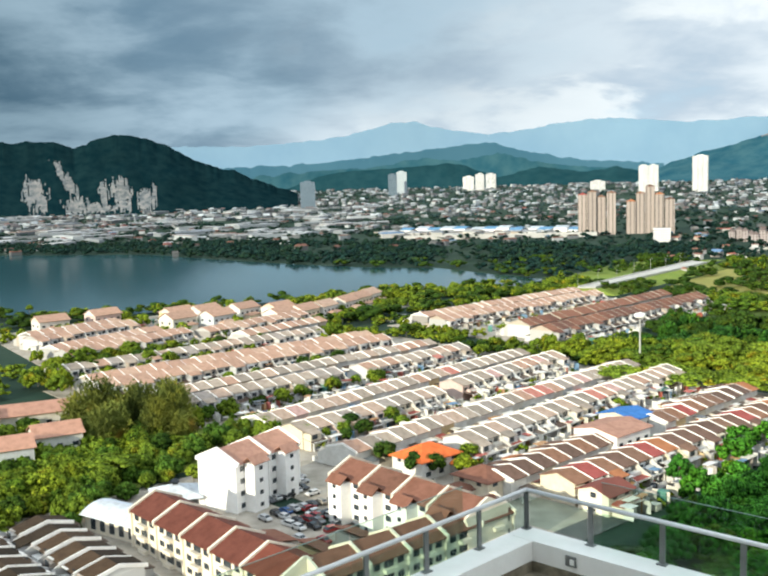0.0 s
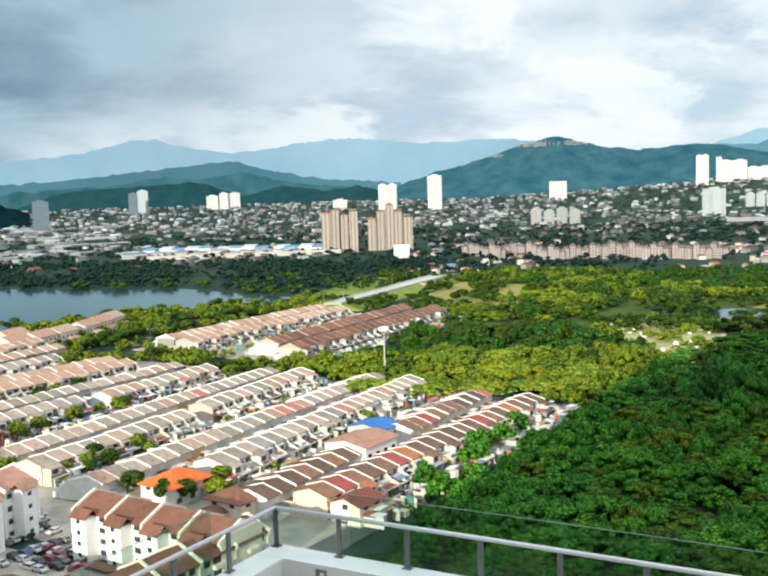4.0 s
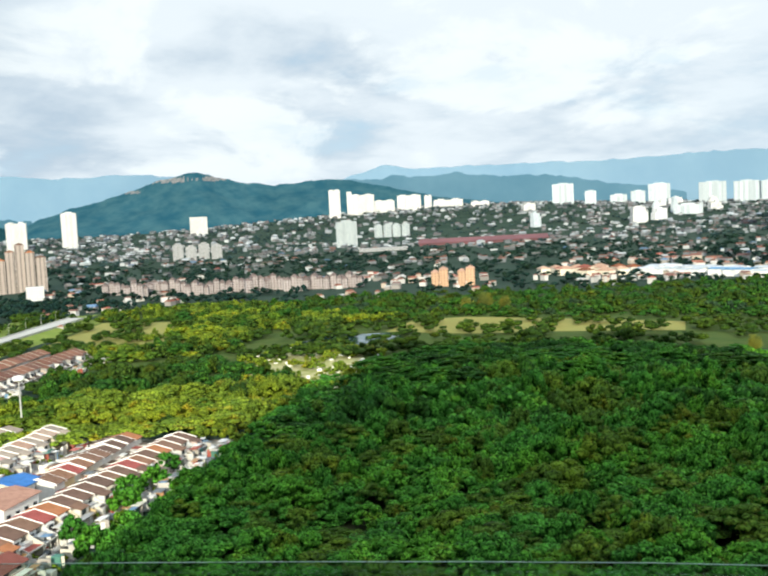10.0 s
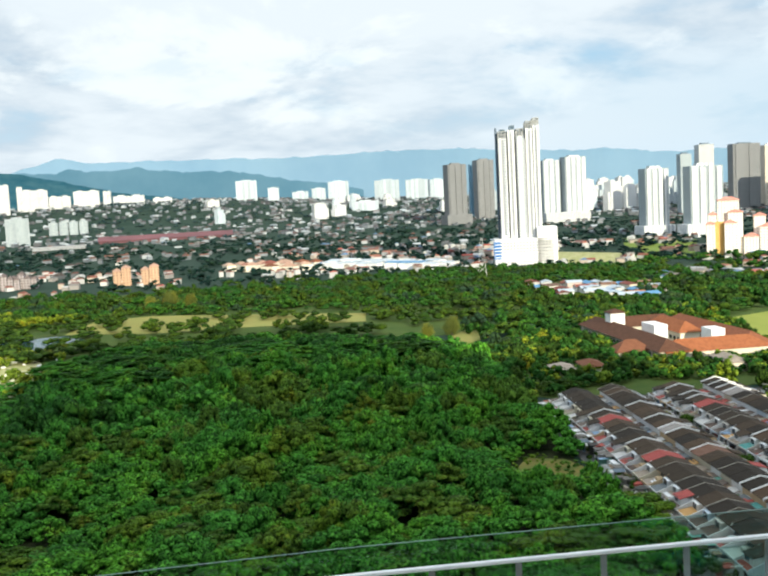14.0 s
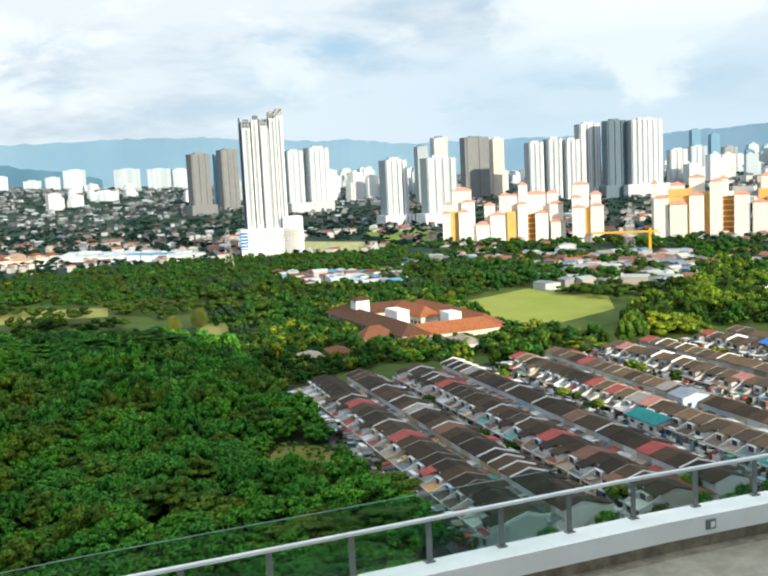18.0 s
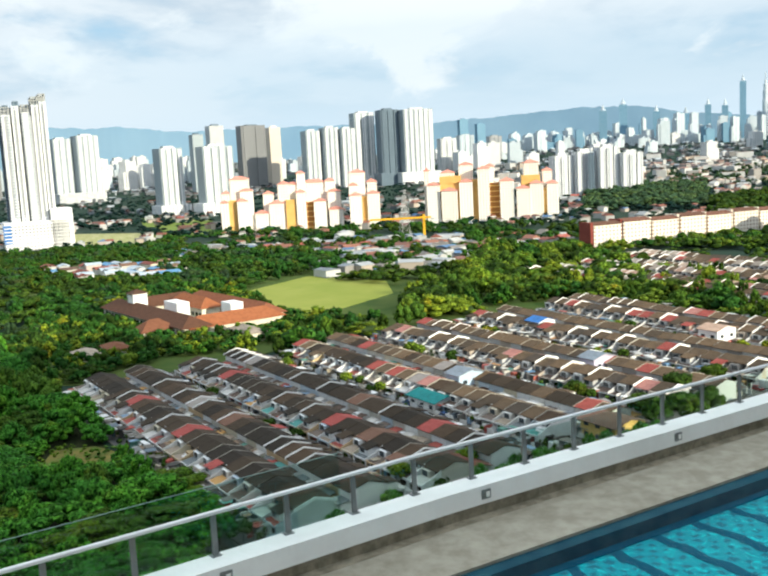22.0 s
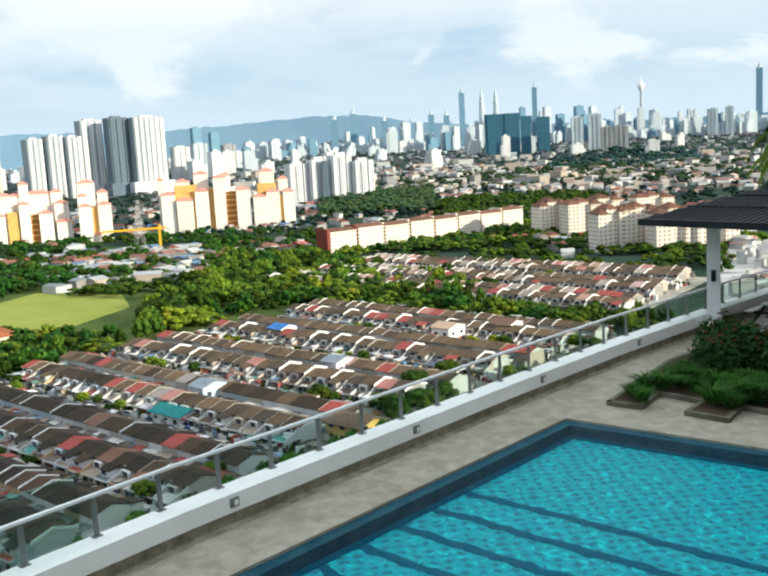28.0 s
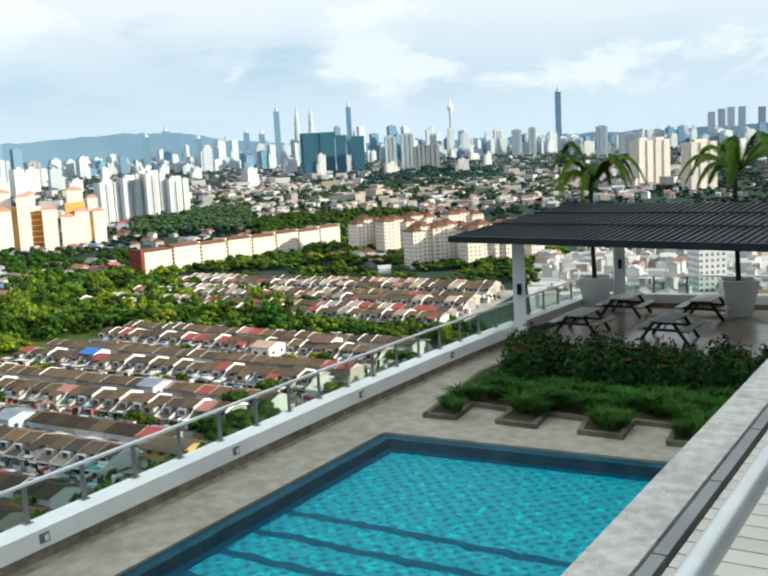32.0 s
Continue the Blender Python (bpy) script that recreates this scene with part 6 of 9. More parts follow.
facade("facade_stripe", (0.80, 0.80, 0.80), (0.33, 0.37, 0.41), 3.1, 7.0, 0.40, 0.75)
facade("facade_slab2", (0.70, 0.62, 0.52), (0.40, 0.34, 0.28), 3.0, 3.2, 0.4, 0.45)
facade("facade_cool", (0.42, 0.47, 0.49), (0.16, 0.20, 0.23), 3.1, 3.6, 0.5, 0.5)
facade("facade_pale", (0.66, 0.67, 0.67), (0.16, 0.18, 0.20), 3.1, 3.0, 0.5, 0.5)
mat("roof_pink", (0.72, 0.32, 0.24), (0.62, 0.26, 0.20), 0.2, 0.8)
mat("ochre_paint", (0.74, 0.47, 0.16), (0.64, 0.40, 0.13), 0.1, 0.8)
mat("red_brown_paint", (0.20, 0.05, 0.04), (0.26, 0.07, 0.05), 0.1, 0.8)
mat("faded_maroon", (0.20, 0.095, 0.105), (0.15, 0.075, 0.085), 0.02, 0.8)
mat("crane_yellow", (0.75, 0.42, 0.03), (0.65, 0.36, 0.03), 0.3, 0.6)


RECESS = {"facade_stripe": "facade_cool", "facade_white": "facade_pale", "facade_cream": "facade_slab2"}


def tower(az, d, w, h, material, label, depth=None, turn=0.0, bays=0, podium=0.0, caps=1, cap="", name="tower_block", crown_h=4.0, recess=""):
    """A tall building at az, d: a body with upright bays, roof structures and a podium."""
    depth = depth or w * 0.7
    if turn == 0.0 and -92 < az < -56:
        # the slabs of this quarter stand askew to the terrace
        turn, w = 24.0, w * 0.9
    x, y = polar(az, d)
    t = thing(name, label, "building", pose(x, y, rise(x, y), 0, 0, az + turn))
    h -= rise(x, y)
    part("body", Shape().box(0, 0.8, -2, w, depth - 1.6, h + 2), recess or RECESS.get(material, material), t)
    bw = w / max(bays, 1)
    for k in range(bays):
        # bays stand out between recessed strips
        part("bay", Shape().box(-w / 2 + bw * (k + 0.5), 0, -2, bw * 0.66, depth + 1.5, h + 2 - (2.5 if k % 2 else 0)), material, t)
    for k in range(caps):
        q = Shape().box((k - (caps - 1) / 2) * w / max(caps, 1), 0, h, w * 0.42 / max(caps, 1) + 2, depth * 0.45, crown_h)
        part("roof_block", q, cap or material, t)
    if podium:
        part("podium", Shape().box(0, -depth * 0.05, -2, w * 1.35, depth * 1.3, podium + 2), material, t)
    return t


# towards the hills
tower(6.93, 2900, 44, 105, "facade_slate", "plain dark glass office block", 30)
tower(1.82, 3600, 33, 131, "facade_slate", "tall plain grey tower block", 24)
tower(1.28, 3700, 40, 141, "facade_haze", "slim pale grey tower block", 26)
for az, w in ((-2.72, 46), (-3.4, 36), (-4.05, 42)):
    tower(az, 3900, w, 117 if az > -3 else 126, "facade_white", "plain white tall apartment block", 26, bays=3)
tower(-13.15, 3300, 64, 132, "facade_white", "broad white tall apartment tower", 34, bays=4, caps=2)
tower(-15.99, 3300, 50, 158, "facade_white", "tall white apartment tower", 34, bays=3)
tower(-10.28, 3600, 54, 85, "facade_white", "low broad white office block", 24)
tower(-23.29, 3500, 62, 128, "facade_white", "white block on the slope", 24, caps=0)
for az, d, w, h in ((-31.41, 3700, 44, 206), (-33.05, 3800, 98, 186), (-34.4, 3850, 82, 160), (-35.88, 3850, 96, 176), (-37.02, 3900, 30, 172), (-38.22, 3900, 120, 152),
                    (-40.12, 3900, 74, 138), (-32.3, 3850, 20, 200)):
    tower(az, d, w, h, "facade_white", "sunlit white apartment slab", 30, bays=max(2, int(w / 16)), caps=2)
tower(-32.03, 2620, 58, 83, "facade_cool", "broad white tall apartment tower", 24, bays=4)
for k in range(4):
    tower(-33.95 - 0.55 * k, 2850, 24, 67, "facade_cool", "white apartment block of a row of four", 24, bays=2)
for k in range(4):
    tower(-22.0 - 0.75 * k, 2400, 26, 46 - 5 * (k % 2), "facade_grey", "pale grey apartment block", 20, bays=2)
tower(-34.2, 2350, 120, 14, "facade_grey", "long low grey market hall", 40, caps=0, name="hall")
thing("factory", "long factory with a dark pink roof", "building", pose(*polar(-40.2, 2500), 0, 0, 0, -40.2), Shape().box(0, 0, 0, 330, 60, 16).gable(-168, 168, -34, 34, 16, 26, 1.0), "faded_maroon")
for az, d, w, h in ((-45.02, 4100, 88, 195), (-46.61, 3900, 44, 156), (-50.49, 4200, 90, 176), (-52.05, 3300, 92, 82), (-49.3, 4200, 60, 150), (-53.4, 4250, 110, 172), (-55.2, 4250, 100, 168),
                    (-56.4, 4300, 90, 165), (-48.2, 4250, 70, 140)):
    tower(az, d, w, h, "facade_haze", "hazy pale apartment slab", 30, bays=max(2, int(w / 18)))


# tan apartments by the lake road
def stepped(az, d, spec, material, label, top_mat, turn=0.0, name="apartment_block", ochre=False):
    """A cluster of joined wings of different height with small hipped roofs: rows of offset, width, height, setback."""
    x, y = polar(az, d)
    t = thing(name, label, "building", pose(x, y, 0, 0, 0, az + turn))
    for k, (ox, w, h, back) in enumerate(spec):
        w *= 1.25 if ochre else 1.0
        wing = part("wing", Shape().box(ox, back, -2, w, 16, h + 2), "ochre_paint" if ochre and back > 3 and k % 5 == 1 else material, t)
        part("roof", Shape().hip(ox - w / 2 - 0.6, ox + w / 2 + 0.6, back - 8.6, back + 8.6, h, 3.4), top_mat, wing)
    return t


stepped(-10.7, 1500, [(-34, 14, 62, 4), (-20, 13, 66, 0), (-6, 14, 58, 5), (9, 13, 64, 0)], "facade_tan", "tan apartment towers with stepped tops", "roof_brown", name="tan_apartments")
stepped(-13.3, 1520, [(-30, 14, 50, 0), (-16, 13, 62, 4), (-2, 14, 72, 6), (12, 13, 60, 0), (27, 15, 52, 3)], "facade_tan", "tan apartment towers with stepped tops", "roof_brown", name="tan_apartments")
flats_rng = random.Random(61)
mat("tile_grey", (0.19, 0.15, 0.14), (0.13, 0.105, 0.10), 0.2, 0.85)
facade("facade_orange", (0.56, 0.37, 0.24), (0.22, 0.14, 0.10), 3.0, 3.4, 0.45, 0.5)
for k in range(13):
    az = -18.1 - 1.17 * k
    d = 1280 - 9 * k
    low = flats_rng.uniform(11, 15)
    stepped(az + flats_rng.uniform(-0.15, 0.15), d + flats_rng.uniform(-45, 45), [(-8, flats_rng.uniform(7, 9), low, 0), (0, 7, low + flats_rng.uniform(1, 5), 4), (7.5, flats_rng.uniform(6, 8), low + flats_rng.uniform(-1, 3), 0), (14, 6, low - 2, 5)], "facade_pink",
            "pink walk-up apartment block with dull roofs", "tile_grey", flats_rng.uniform(-12, 12), name="walk_up_flats")
for az, w in ((-37.6, 26), (-39.2, 24)):
    stepped(az, 1110, [(-7, 9, 17, 0), (3, 10, 20, 3)], "facade_orange", "orange and cream walk-up flats", "roof_terracotta", name="walk_up_flats")
tower(-13.9, 1300, 22, 18, "facade_white", "small white factory building", 20, caps=0, name="factory")

# the tall white tower and its neighbours
x, y = polar(-61.27, 1105)
t = thing("high_rise", "very tall white residential tower under a scaffold crown", "building", pose(x, y, 0, 0, 0, -58))
part("core", Shape().box(0, 2, 0, 46, 30, 150), "facade_grey", t)
for k, (ox, w, top) in enumerate(((-18, 9, 143), (-8, 7, 152), (2, 8, 145), (12, 7, 153), (20, 7, 156))):
    part("bay", Shape().box(ox, -1, 0, w, 36, top), "facade_stripe", t, "white banded facade bay")
for ox, w, top in ((-18, 2.4, 142), (-8, 1.8, 148), (12, 2.0, 150), (20, 1.6, 152)):
    part("window_strip", Shape().box(ox, -19.2, 34, w, 0.6, top - 34), "facade_grey", t, "grey strip of windows")
# dark facade puts the shade of the left side into its colour
part("dark_side", Shape().box(-24.2, 4, 30, 1.6, 20, 126), "facade_slate", t, "side bay in dark colour, standing for the shaded side")
part("dark_recess", Shape().box(6.5, -17.6, 30, 3.2, 1.4, 112), "facade_grey", t)
for k in range(4):
    part("roof_block", Shape().box(-17 + 11 * k, 2, 149, 6, 14, 5 + 4 * (k % 2)), "facade_slate", t)
for ox, w, top in ((-18, 9, 143), (2, 8, 145), (12, 7, 153), (20, 7, 156)):
    frame_ = Shape()
    for a in (-w / 2 + 0.5, 0, w / 2 - 0.5):
        for b in (-17, -6, 6, 16):
            frame_.box(ox + a, b - 1, top, 0.8, 0.8, 8)
    for b in (-17, 16):
        frame_.box(ox, b - 1, top + 7.2, w, 0.9, 1.0).box(ox, b - 1, top + 3.6, w, 0.7, 0.7)
    for a in (-w / 2 + 0.5, w / 2 - 0.5):
        frame_.box(ox + a, -1.5, top + 7.2, 0.9, 33, 1.0)
    part("crown_frame", frame_, "grey_post", t, "open grey frame on the roof")
pod = part("podium", Shape().box(2, -6, 0, 66, 48, 30), "facade_white", t, "white car-park podium")
part("podium_wing", Shape().box(28, -8, 0, 22, 44, 42), "white_paint", t)
part("sign_panel", Shape().box(-28, -30.4, 8, 8, 0.6, 20), "roof_blue", t, "blue hoarding")
for k in range(8):
    part("balcony_slab", Shape().box(2, -30.6, 3.6 * k + 2.2, 66, 1.2, 0.9), "white_paint", t)
tower(-57.5, 2500, 58, 165, "facade_brown", "unfinished brown and grey tower", 34, bays=3, podium=26)
tower(-59.2, 2700, 56, 180, "facade_brown", "grey-brown tower with a blue stair", 34, bays=3)
tower(-58.5, 2760, 14, 172, "facade_haze_blue", "slim blue wrapped unfinished tower", 14, caps=0)
tower(-63.05, 2450, 50, 160, "facade_stripe", "tall white and grey tower block", 36, bays=3)
tower(-64.45, 2450, 62, 166, "facade_stripe", "tall white and grey tower block", 36, bays=4)
tower(-63.9, 2380, 130, 30, "facade_white", "long low white shopping podium", 50, caps=0)
tower(-69.0, 1610, 44, 110, "facade_stripe", "grey and white slab tower", 30, bays=4, podium=18)
tower(-71.7, 1560, 58, 109, "facade_stripe", "grey and white slab tower", 30, bays=4, podium=20)
tower(-70.7, 2500, 32, 158, "facade_stripe", "white tower with a dark top", 26, cap="facade_slate")
tower(-71.8, 2550, 44, 180, "facade_white", "white tower with a stepped top", 30, cap="facade_slate")
tower(-73.9, 2600, 78, 178, "facade_brown", "unfinished concrete tower under a crane", 36, bays=2, cap="facade_slate", crown_h=3)
tower(-75.2, 2650, 36, 172, "facade_cream", "tall unfinished cream tower", 30)
for az, w, h in ((-77.4, 44, 150), (-78.5, 44, 156), (-79.5, 40, 152)):
    tower(az, 2400, w, h, "facade_stripe", "tall white striped tower block", 34, bays=3)
tower(-80.5, 2450, 62, 190, "facade_stripe", "very tall white striped tower", 34, bays=3, podium=24)
tower(-82.0, 2400, 54, 192, "facade_slate", "tall dark blue-grey tower face", 36, bays=3, podium=30)
tower(-83.7, 2400, 88, 190, "facade_stripe", "very tall white striped slab", 36, bays=6, podium=30)
tower(-86.49, 3600, 38, 198, "facade_haze_blue", "slim dark blue glass tower", 26)
tower(-87.5, 3600, 36, 178, "facade_haze_blue", "slim dark blue glass tower", 26)
tower(-86.6, 3300, 62, 135, "facade_haze", "pale hazy tall tower", 30, bays=3)
tower(-85.5, 2900, 58, 122, "facade_white", "plain white tall block", 30, bays=3)
tower(-88.3, 3400, 52, 128, "facade_grey", "plain grey tall block", 30, bays=3)
for k in range(4):
    tower(-92.2 - 1.3 * k, 1490, 33, 66 + 5 * (k % 3), "facade_stripe", "white apartment block of a tall terrace", 24, 18, bays=3, recess="facade_white")
tower(-93.9, 1478, 9, 68, "facade_slate", "dark recessed stair tower", 20, caps=0)

# cream and orange condominiums with red hipped roofs
mat("ochre_shade", (0.42, 0.20, 0.06), (0.34, 0.15, 0.05), 0.4, 0.85)


def condominium(az, d, spec, label):
    """Joined towers of different height under red hipped roofs: rows of offset, width, height, setback, colour."""
    x, y = polar(az, d)
    t = thing("condominium", label, "building", pose(x, y, 0, 0, 0, az))
    for ox, w, h, back, tone in spec:
        wing = part("wing", Shape().box(ox, back, -2, w, 15 if tone == 0 else 13, h + 2), ("facade_cream", "ochre_paint", "ochre_shade")[tone], t)
        if tone == 0:
            part("roof", Shape().hip(ox - w / 2 - 1.0, ox + w / 2 + 1.0, back - 8.5, back + 8.5, h, 3.6), "roof_pink", wing)
        else:
            for k in range(int(h / 6)):
                part("balcony_slab", Shape().box(ox, back - 6.7, 3 + 6 * k, w * 0.9, 1.0, 1.4), "ochre_paint", wing)


condominium(-72.6, 1085, [(-10, 9, 37, 0, 0), (8, 22, 62, 10, 0), (-8, 8, 47, 5, 0), (10, 12, 38, -4, 0), (15, 15, 49, 4, 0), (-1, 9, 39, 2, 1)], "cream condominium tower with red roofs")
condominium(-76.3, 1090, [(-39, 15, 23, -6, 0), (-22, 17, 33, -4, 0), (-31, 12, 44, 6, 0), (-13, 14, 54, 8, 0), (-2, 15, 53, 14, 0), (7, 10, 65, 12, 0), (-6, 11, 36, 2, 1), (6, 11, 44, 0, 0), (15, 11, 32, 4, 2), (22, 27, 54, 14, 0), (27, 14, 33, -4, 0), (40, 12, 55, 12, 0), (44, 15, 43, 5, 0), (45, 16, 23, -6, 0)], "cream condominium block with red hipped roofs")
condominium(-80.1, 1075, [(-1, 18, 63, 10, 0), (-6, 10, 49, 4, 0), (-4, 14, 38, -4, 0), (6, 6, 36, 2, 1), (15, 11, 52, 8, 0), (16, 14, 39, -2, 0)], "cream condominium tower with red roofs")
condominium(-87.8, 1090, [(-69, 6, 60, 12, 0), (-61, 15, 44, 0, 0), (-45, 16, 57, 12, 0), (-42, 24, 53, 6, 1), (-43, 18, 37, -4, 0), (-24, 15, 46, 2, 0), (-24, 16, 65, 16, 0), (-14, 7, 48, 8, 1), (-4, 13, 60, 0, 0), (8, 14, 43, 8, 2), (3, 11, 62, 14, 0), (22, 16, 45, 0, 0), (40, 15, 36, -3, 0), (49, 21, 50, 6, 1), (50, 17, 64, 14, 0), (55, 15, 41, -1, 0), (65, 6, 35, 4, 1), (73, 13, 40, 2, 0), (68, 11, 54, 12, 0)], "long cream and ochre condominium with red roofs")
# long slab and cream blocks
roof_mat("roof_cocoa", [(0.0, (0.15, 0.075, 0.05)), (0.5, (0.19, 0.09, 0.06))], 0.5)
facade("facade_slab", (0.82, 0.75, 0.66), (0.36, 0.24, 0.18), 2.9, 3.4, 0.42, 0.46)
a, b = Vector(polar(-93.6, 735)), Vector(polar(-105.3, 880))
ln, ang = (b - a).length, math.degrees(math.atan2(b.y - a.y, b.x - a.x))
t = thing("slab_block", "long cream slab of flats with a dark brown roof", "building", pose(a.x, a.y, 0, 0, 0, ang))
for k in range(8):
    seg = ln / 8
    wing = part("wing", Shape().box(seg * (k + 0.5), 0, 0, seg * 0.93, 14, 20 + (k % 2)), "facade_slab", t)
    part("roof", Shape().gable(seg * k + 1, seg * (k + 1) - 1, -8, 8, 20 + (k % 2), 21.9 + (k % 2), 0.4), "roof_cocoa", wing)
    part("stair_tower", Shape().box(seg * (k + 1), 2, 0, seg * 0.06, 15, 22.5), "red_brown_paint" if k == 0 else "cream_paint", t)
part("end_wall", Shape().box(-1.2, 0, 0, 2.4, 14.6, 22), "red_brown_paint", t, "dark red gable end")
for k, (az, d, w) in enumerate(((-107.2, 800, 26), (-109.0, 780, 30), (-110.6, 690, 24), (-112.2, 700, 28), (-114.2, 680, 32), (-116.4, 690, 30), (-110.2, 820, 34), (-113.0, 830, 34))):
    stepped(az, d, [(-w * 0.34, w * 0.34, 27 + 2 * (k % 2), 0), (0, w * 0.34, 30, 4), (w * 0.34, w * 0.34, 28, 0)], "facade_slab", "cream apartment block with dark brown roofs", "roof_cocoa", 28, name="apartment_block")

def far_tower(az, d, w, top, material, label, turn, r, joined=None):
    """A far tower block: body, roof structures and a lower side wing in one mesh."""
    x, y = polar(az, d)
    z = rise(x, y)
    h = max(top - z, 25)
    s = Shape().box(0, 0, -2, w, w * 0.62, h + 2)
    s.box(r.uniform(-0.2, 0.2) * w, 0, h, w * 0.35, w * 0.3, r.uniform(2, 7))
    s.box(w * r.choice((-0.55, 0.55)), 0, -2, w * 0.35, w * 0.5, h * r.uniform(0.6, 0.95))
    m = pose(x, y, z, 0, 0, az + turn)
    if joined is None:
        thing("tower_block", label, "building", m, s, material)
    else:
        joined.setdefault(material, Shape()).add([m @ Vector(v) for v in s.v], s.f)


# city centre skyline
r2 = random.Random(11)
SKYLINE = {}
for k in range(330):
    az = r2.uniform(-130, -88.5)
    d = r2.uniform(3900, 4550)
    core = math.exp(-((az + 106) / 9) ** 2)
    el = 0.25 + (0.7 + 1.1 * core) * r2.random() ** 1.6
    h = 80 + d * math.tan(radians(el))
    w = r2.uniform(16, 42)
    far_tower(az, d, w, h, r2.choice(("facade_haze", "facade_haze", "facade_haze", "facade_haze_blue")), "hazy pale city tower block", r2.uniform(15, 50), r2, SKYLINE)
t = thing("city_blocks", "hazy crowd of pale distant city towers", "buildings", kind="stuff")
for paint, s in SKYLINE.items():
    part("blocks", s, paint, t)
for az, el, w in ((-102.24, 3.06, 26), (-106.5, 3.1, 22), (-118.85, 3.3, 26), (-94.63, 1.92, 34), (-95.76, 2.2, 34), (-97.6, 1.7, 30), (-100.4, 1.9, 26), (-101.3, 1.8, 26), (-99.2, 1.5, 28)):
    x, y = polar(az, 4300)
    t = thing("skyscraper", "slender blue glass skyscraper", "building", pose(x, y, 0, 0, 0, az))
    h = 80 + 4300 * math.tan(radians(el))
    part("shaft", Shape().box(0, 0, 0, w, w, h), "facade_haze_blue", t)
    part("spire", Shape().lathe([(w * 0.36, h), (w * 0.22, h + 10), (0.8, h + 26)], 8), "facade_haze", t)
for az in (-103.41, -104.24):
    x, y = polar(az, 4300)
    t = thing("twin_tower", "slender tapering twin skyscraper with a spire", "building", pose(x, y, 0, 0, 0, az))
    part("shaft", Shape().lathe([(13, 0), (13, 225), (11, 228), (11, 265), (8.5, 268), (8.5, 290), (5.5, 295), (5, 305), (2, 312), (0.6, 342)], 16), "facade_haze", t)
x, y = polar(-112.55, 4300)
t = thing("telecom_tower", "white concrete telecommunications tower with a round head", "building", pose(x, y, 0))
part("shaft", Shape().lathe([(9, 0), (6.5, 120), (6, 275)], 16), "facade_haze", t)
part("head", Shape().lathe([(6, 268), (14, 282), (15, 292), (12, 300), (5, 303), (3.5, 312), (1.2, 331)], 16), "white_paint", t)
tower(-104.55, 3300, 118, 178, "facade_glass", "wide dark glass office block", 40, bays=2, caps=0)
tower(-105.95, 3300, 34, 166, "facade_glass", "plain dark glass office block", 40, caps=0)
tower(-106.96, 3300, 44, 160, "facade_glass", "plain dark glass office block", 40, caps=0)
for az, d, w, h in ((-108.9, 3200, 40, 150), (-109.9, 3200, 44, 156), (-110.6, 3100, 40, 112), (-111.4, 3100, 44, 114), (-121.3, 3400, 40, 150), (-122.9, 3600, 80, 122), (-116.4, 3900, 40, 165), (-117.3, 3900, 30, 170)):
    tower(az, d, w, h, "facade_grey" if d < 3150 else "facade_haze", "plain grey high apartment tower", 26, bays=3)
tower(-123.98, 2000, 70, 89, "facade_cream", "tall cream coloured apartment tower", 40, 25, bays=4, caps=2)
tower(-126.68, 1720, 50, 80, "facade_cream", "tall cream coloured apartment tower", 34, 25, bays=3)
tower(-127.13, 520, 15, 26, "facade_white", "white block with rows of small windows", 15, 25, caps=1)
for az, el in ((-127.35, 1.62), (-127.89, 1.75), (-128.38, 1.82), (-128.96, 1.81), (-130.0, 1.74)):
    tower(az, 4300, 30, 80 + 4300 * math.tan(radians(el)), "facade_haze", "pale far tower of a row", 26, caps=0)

# white and grey mid-rise clusters, some in haze-tinted facades
r3 = random.Random(21)
for k in range(150):
    az = r3.choice((r3.uniform(-90, -42), r3.uniform(-131, -84), r3.uniform(-72, -62)))
    d = r3.uniform(2700, 4200)
    el = r3.uniform(-0.35, 0.45) + (0.25 if -72 < az < -62 else 0)
    w = r3.uniform(18, 42)
    far_tower(az, d, w, 80 + d * math.tan(radians(el)), r3.choice(("facade_white", "facade_white", "facade_haze", "facade_stripe")), "pale distant mid-rise apartment block", r3.uniform(10, 50), r3)
distant_houses("distant_houses", 420, 640, 1500, "far_roofs", "low houses with red and grey roofs beside the towers", 31, (8, 16), (4, 7), (-112, -50), -0.1)
distant_houses("distant_houses", 700, 1350, 2700, "city_roofs", "crowded houses with red and pale roofs before the city", 43, (8, 20), (5, 10), (-124, -90), -0.3)
distant_houses("distant_houses", 260, 1700, 3000, "city_roofs", "pale low blocks before the city", 44, (18, 46), (8, 20), (-126, -88), -0.2, 0.15, 0.5)
distant_houses("distant_houses", 420, 230, 760, "site_roofs", "pale roofs and sheds of a building site", 32, (4, 12), (3, 8), (-138, -117.5), -0.6)
sheet("building_site", [polar(-118, 250), polar(-116.5, 760), polar(-140, 760), polar(-140, 250)], 0.06, "highway", "pale bare ground of a building site")

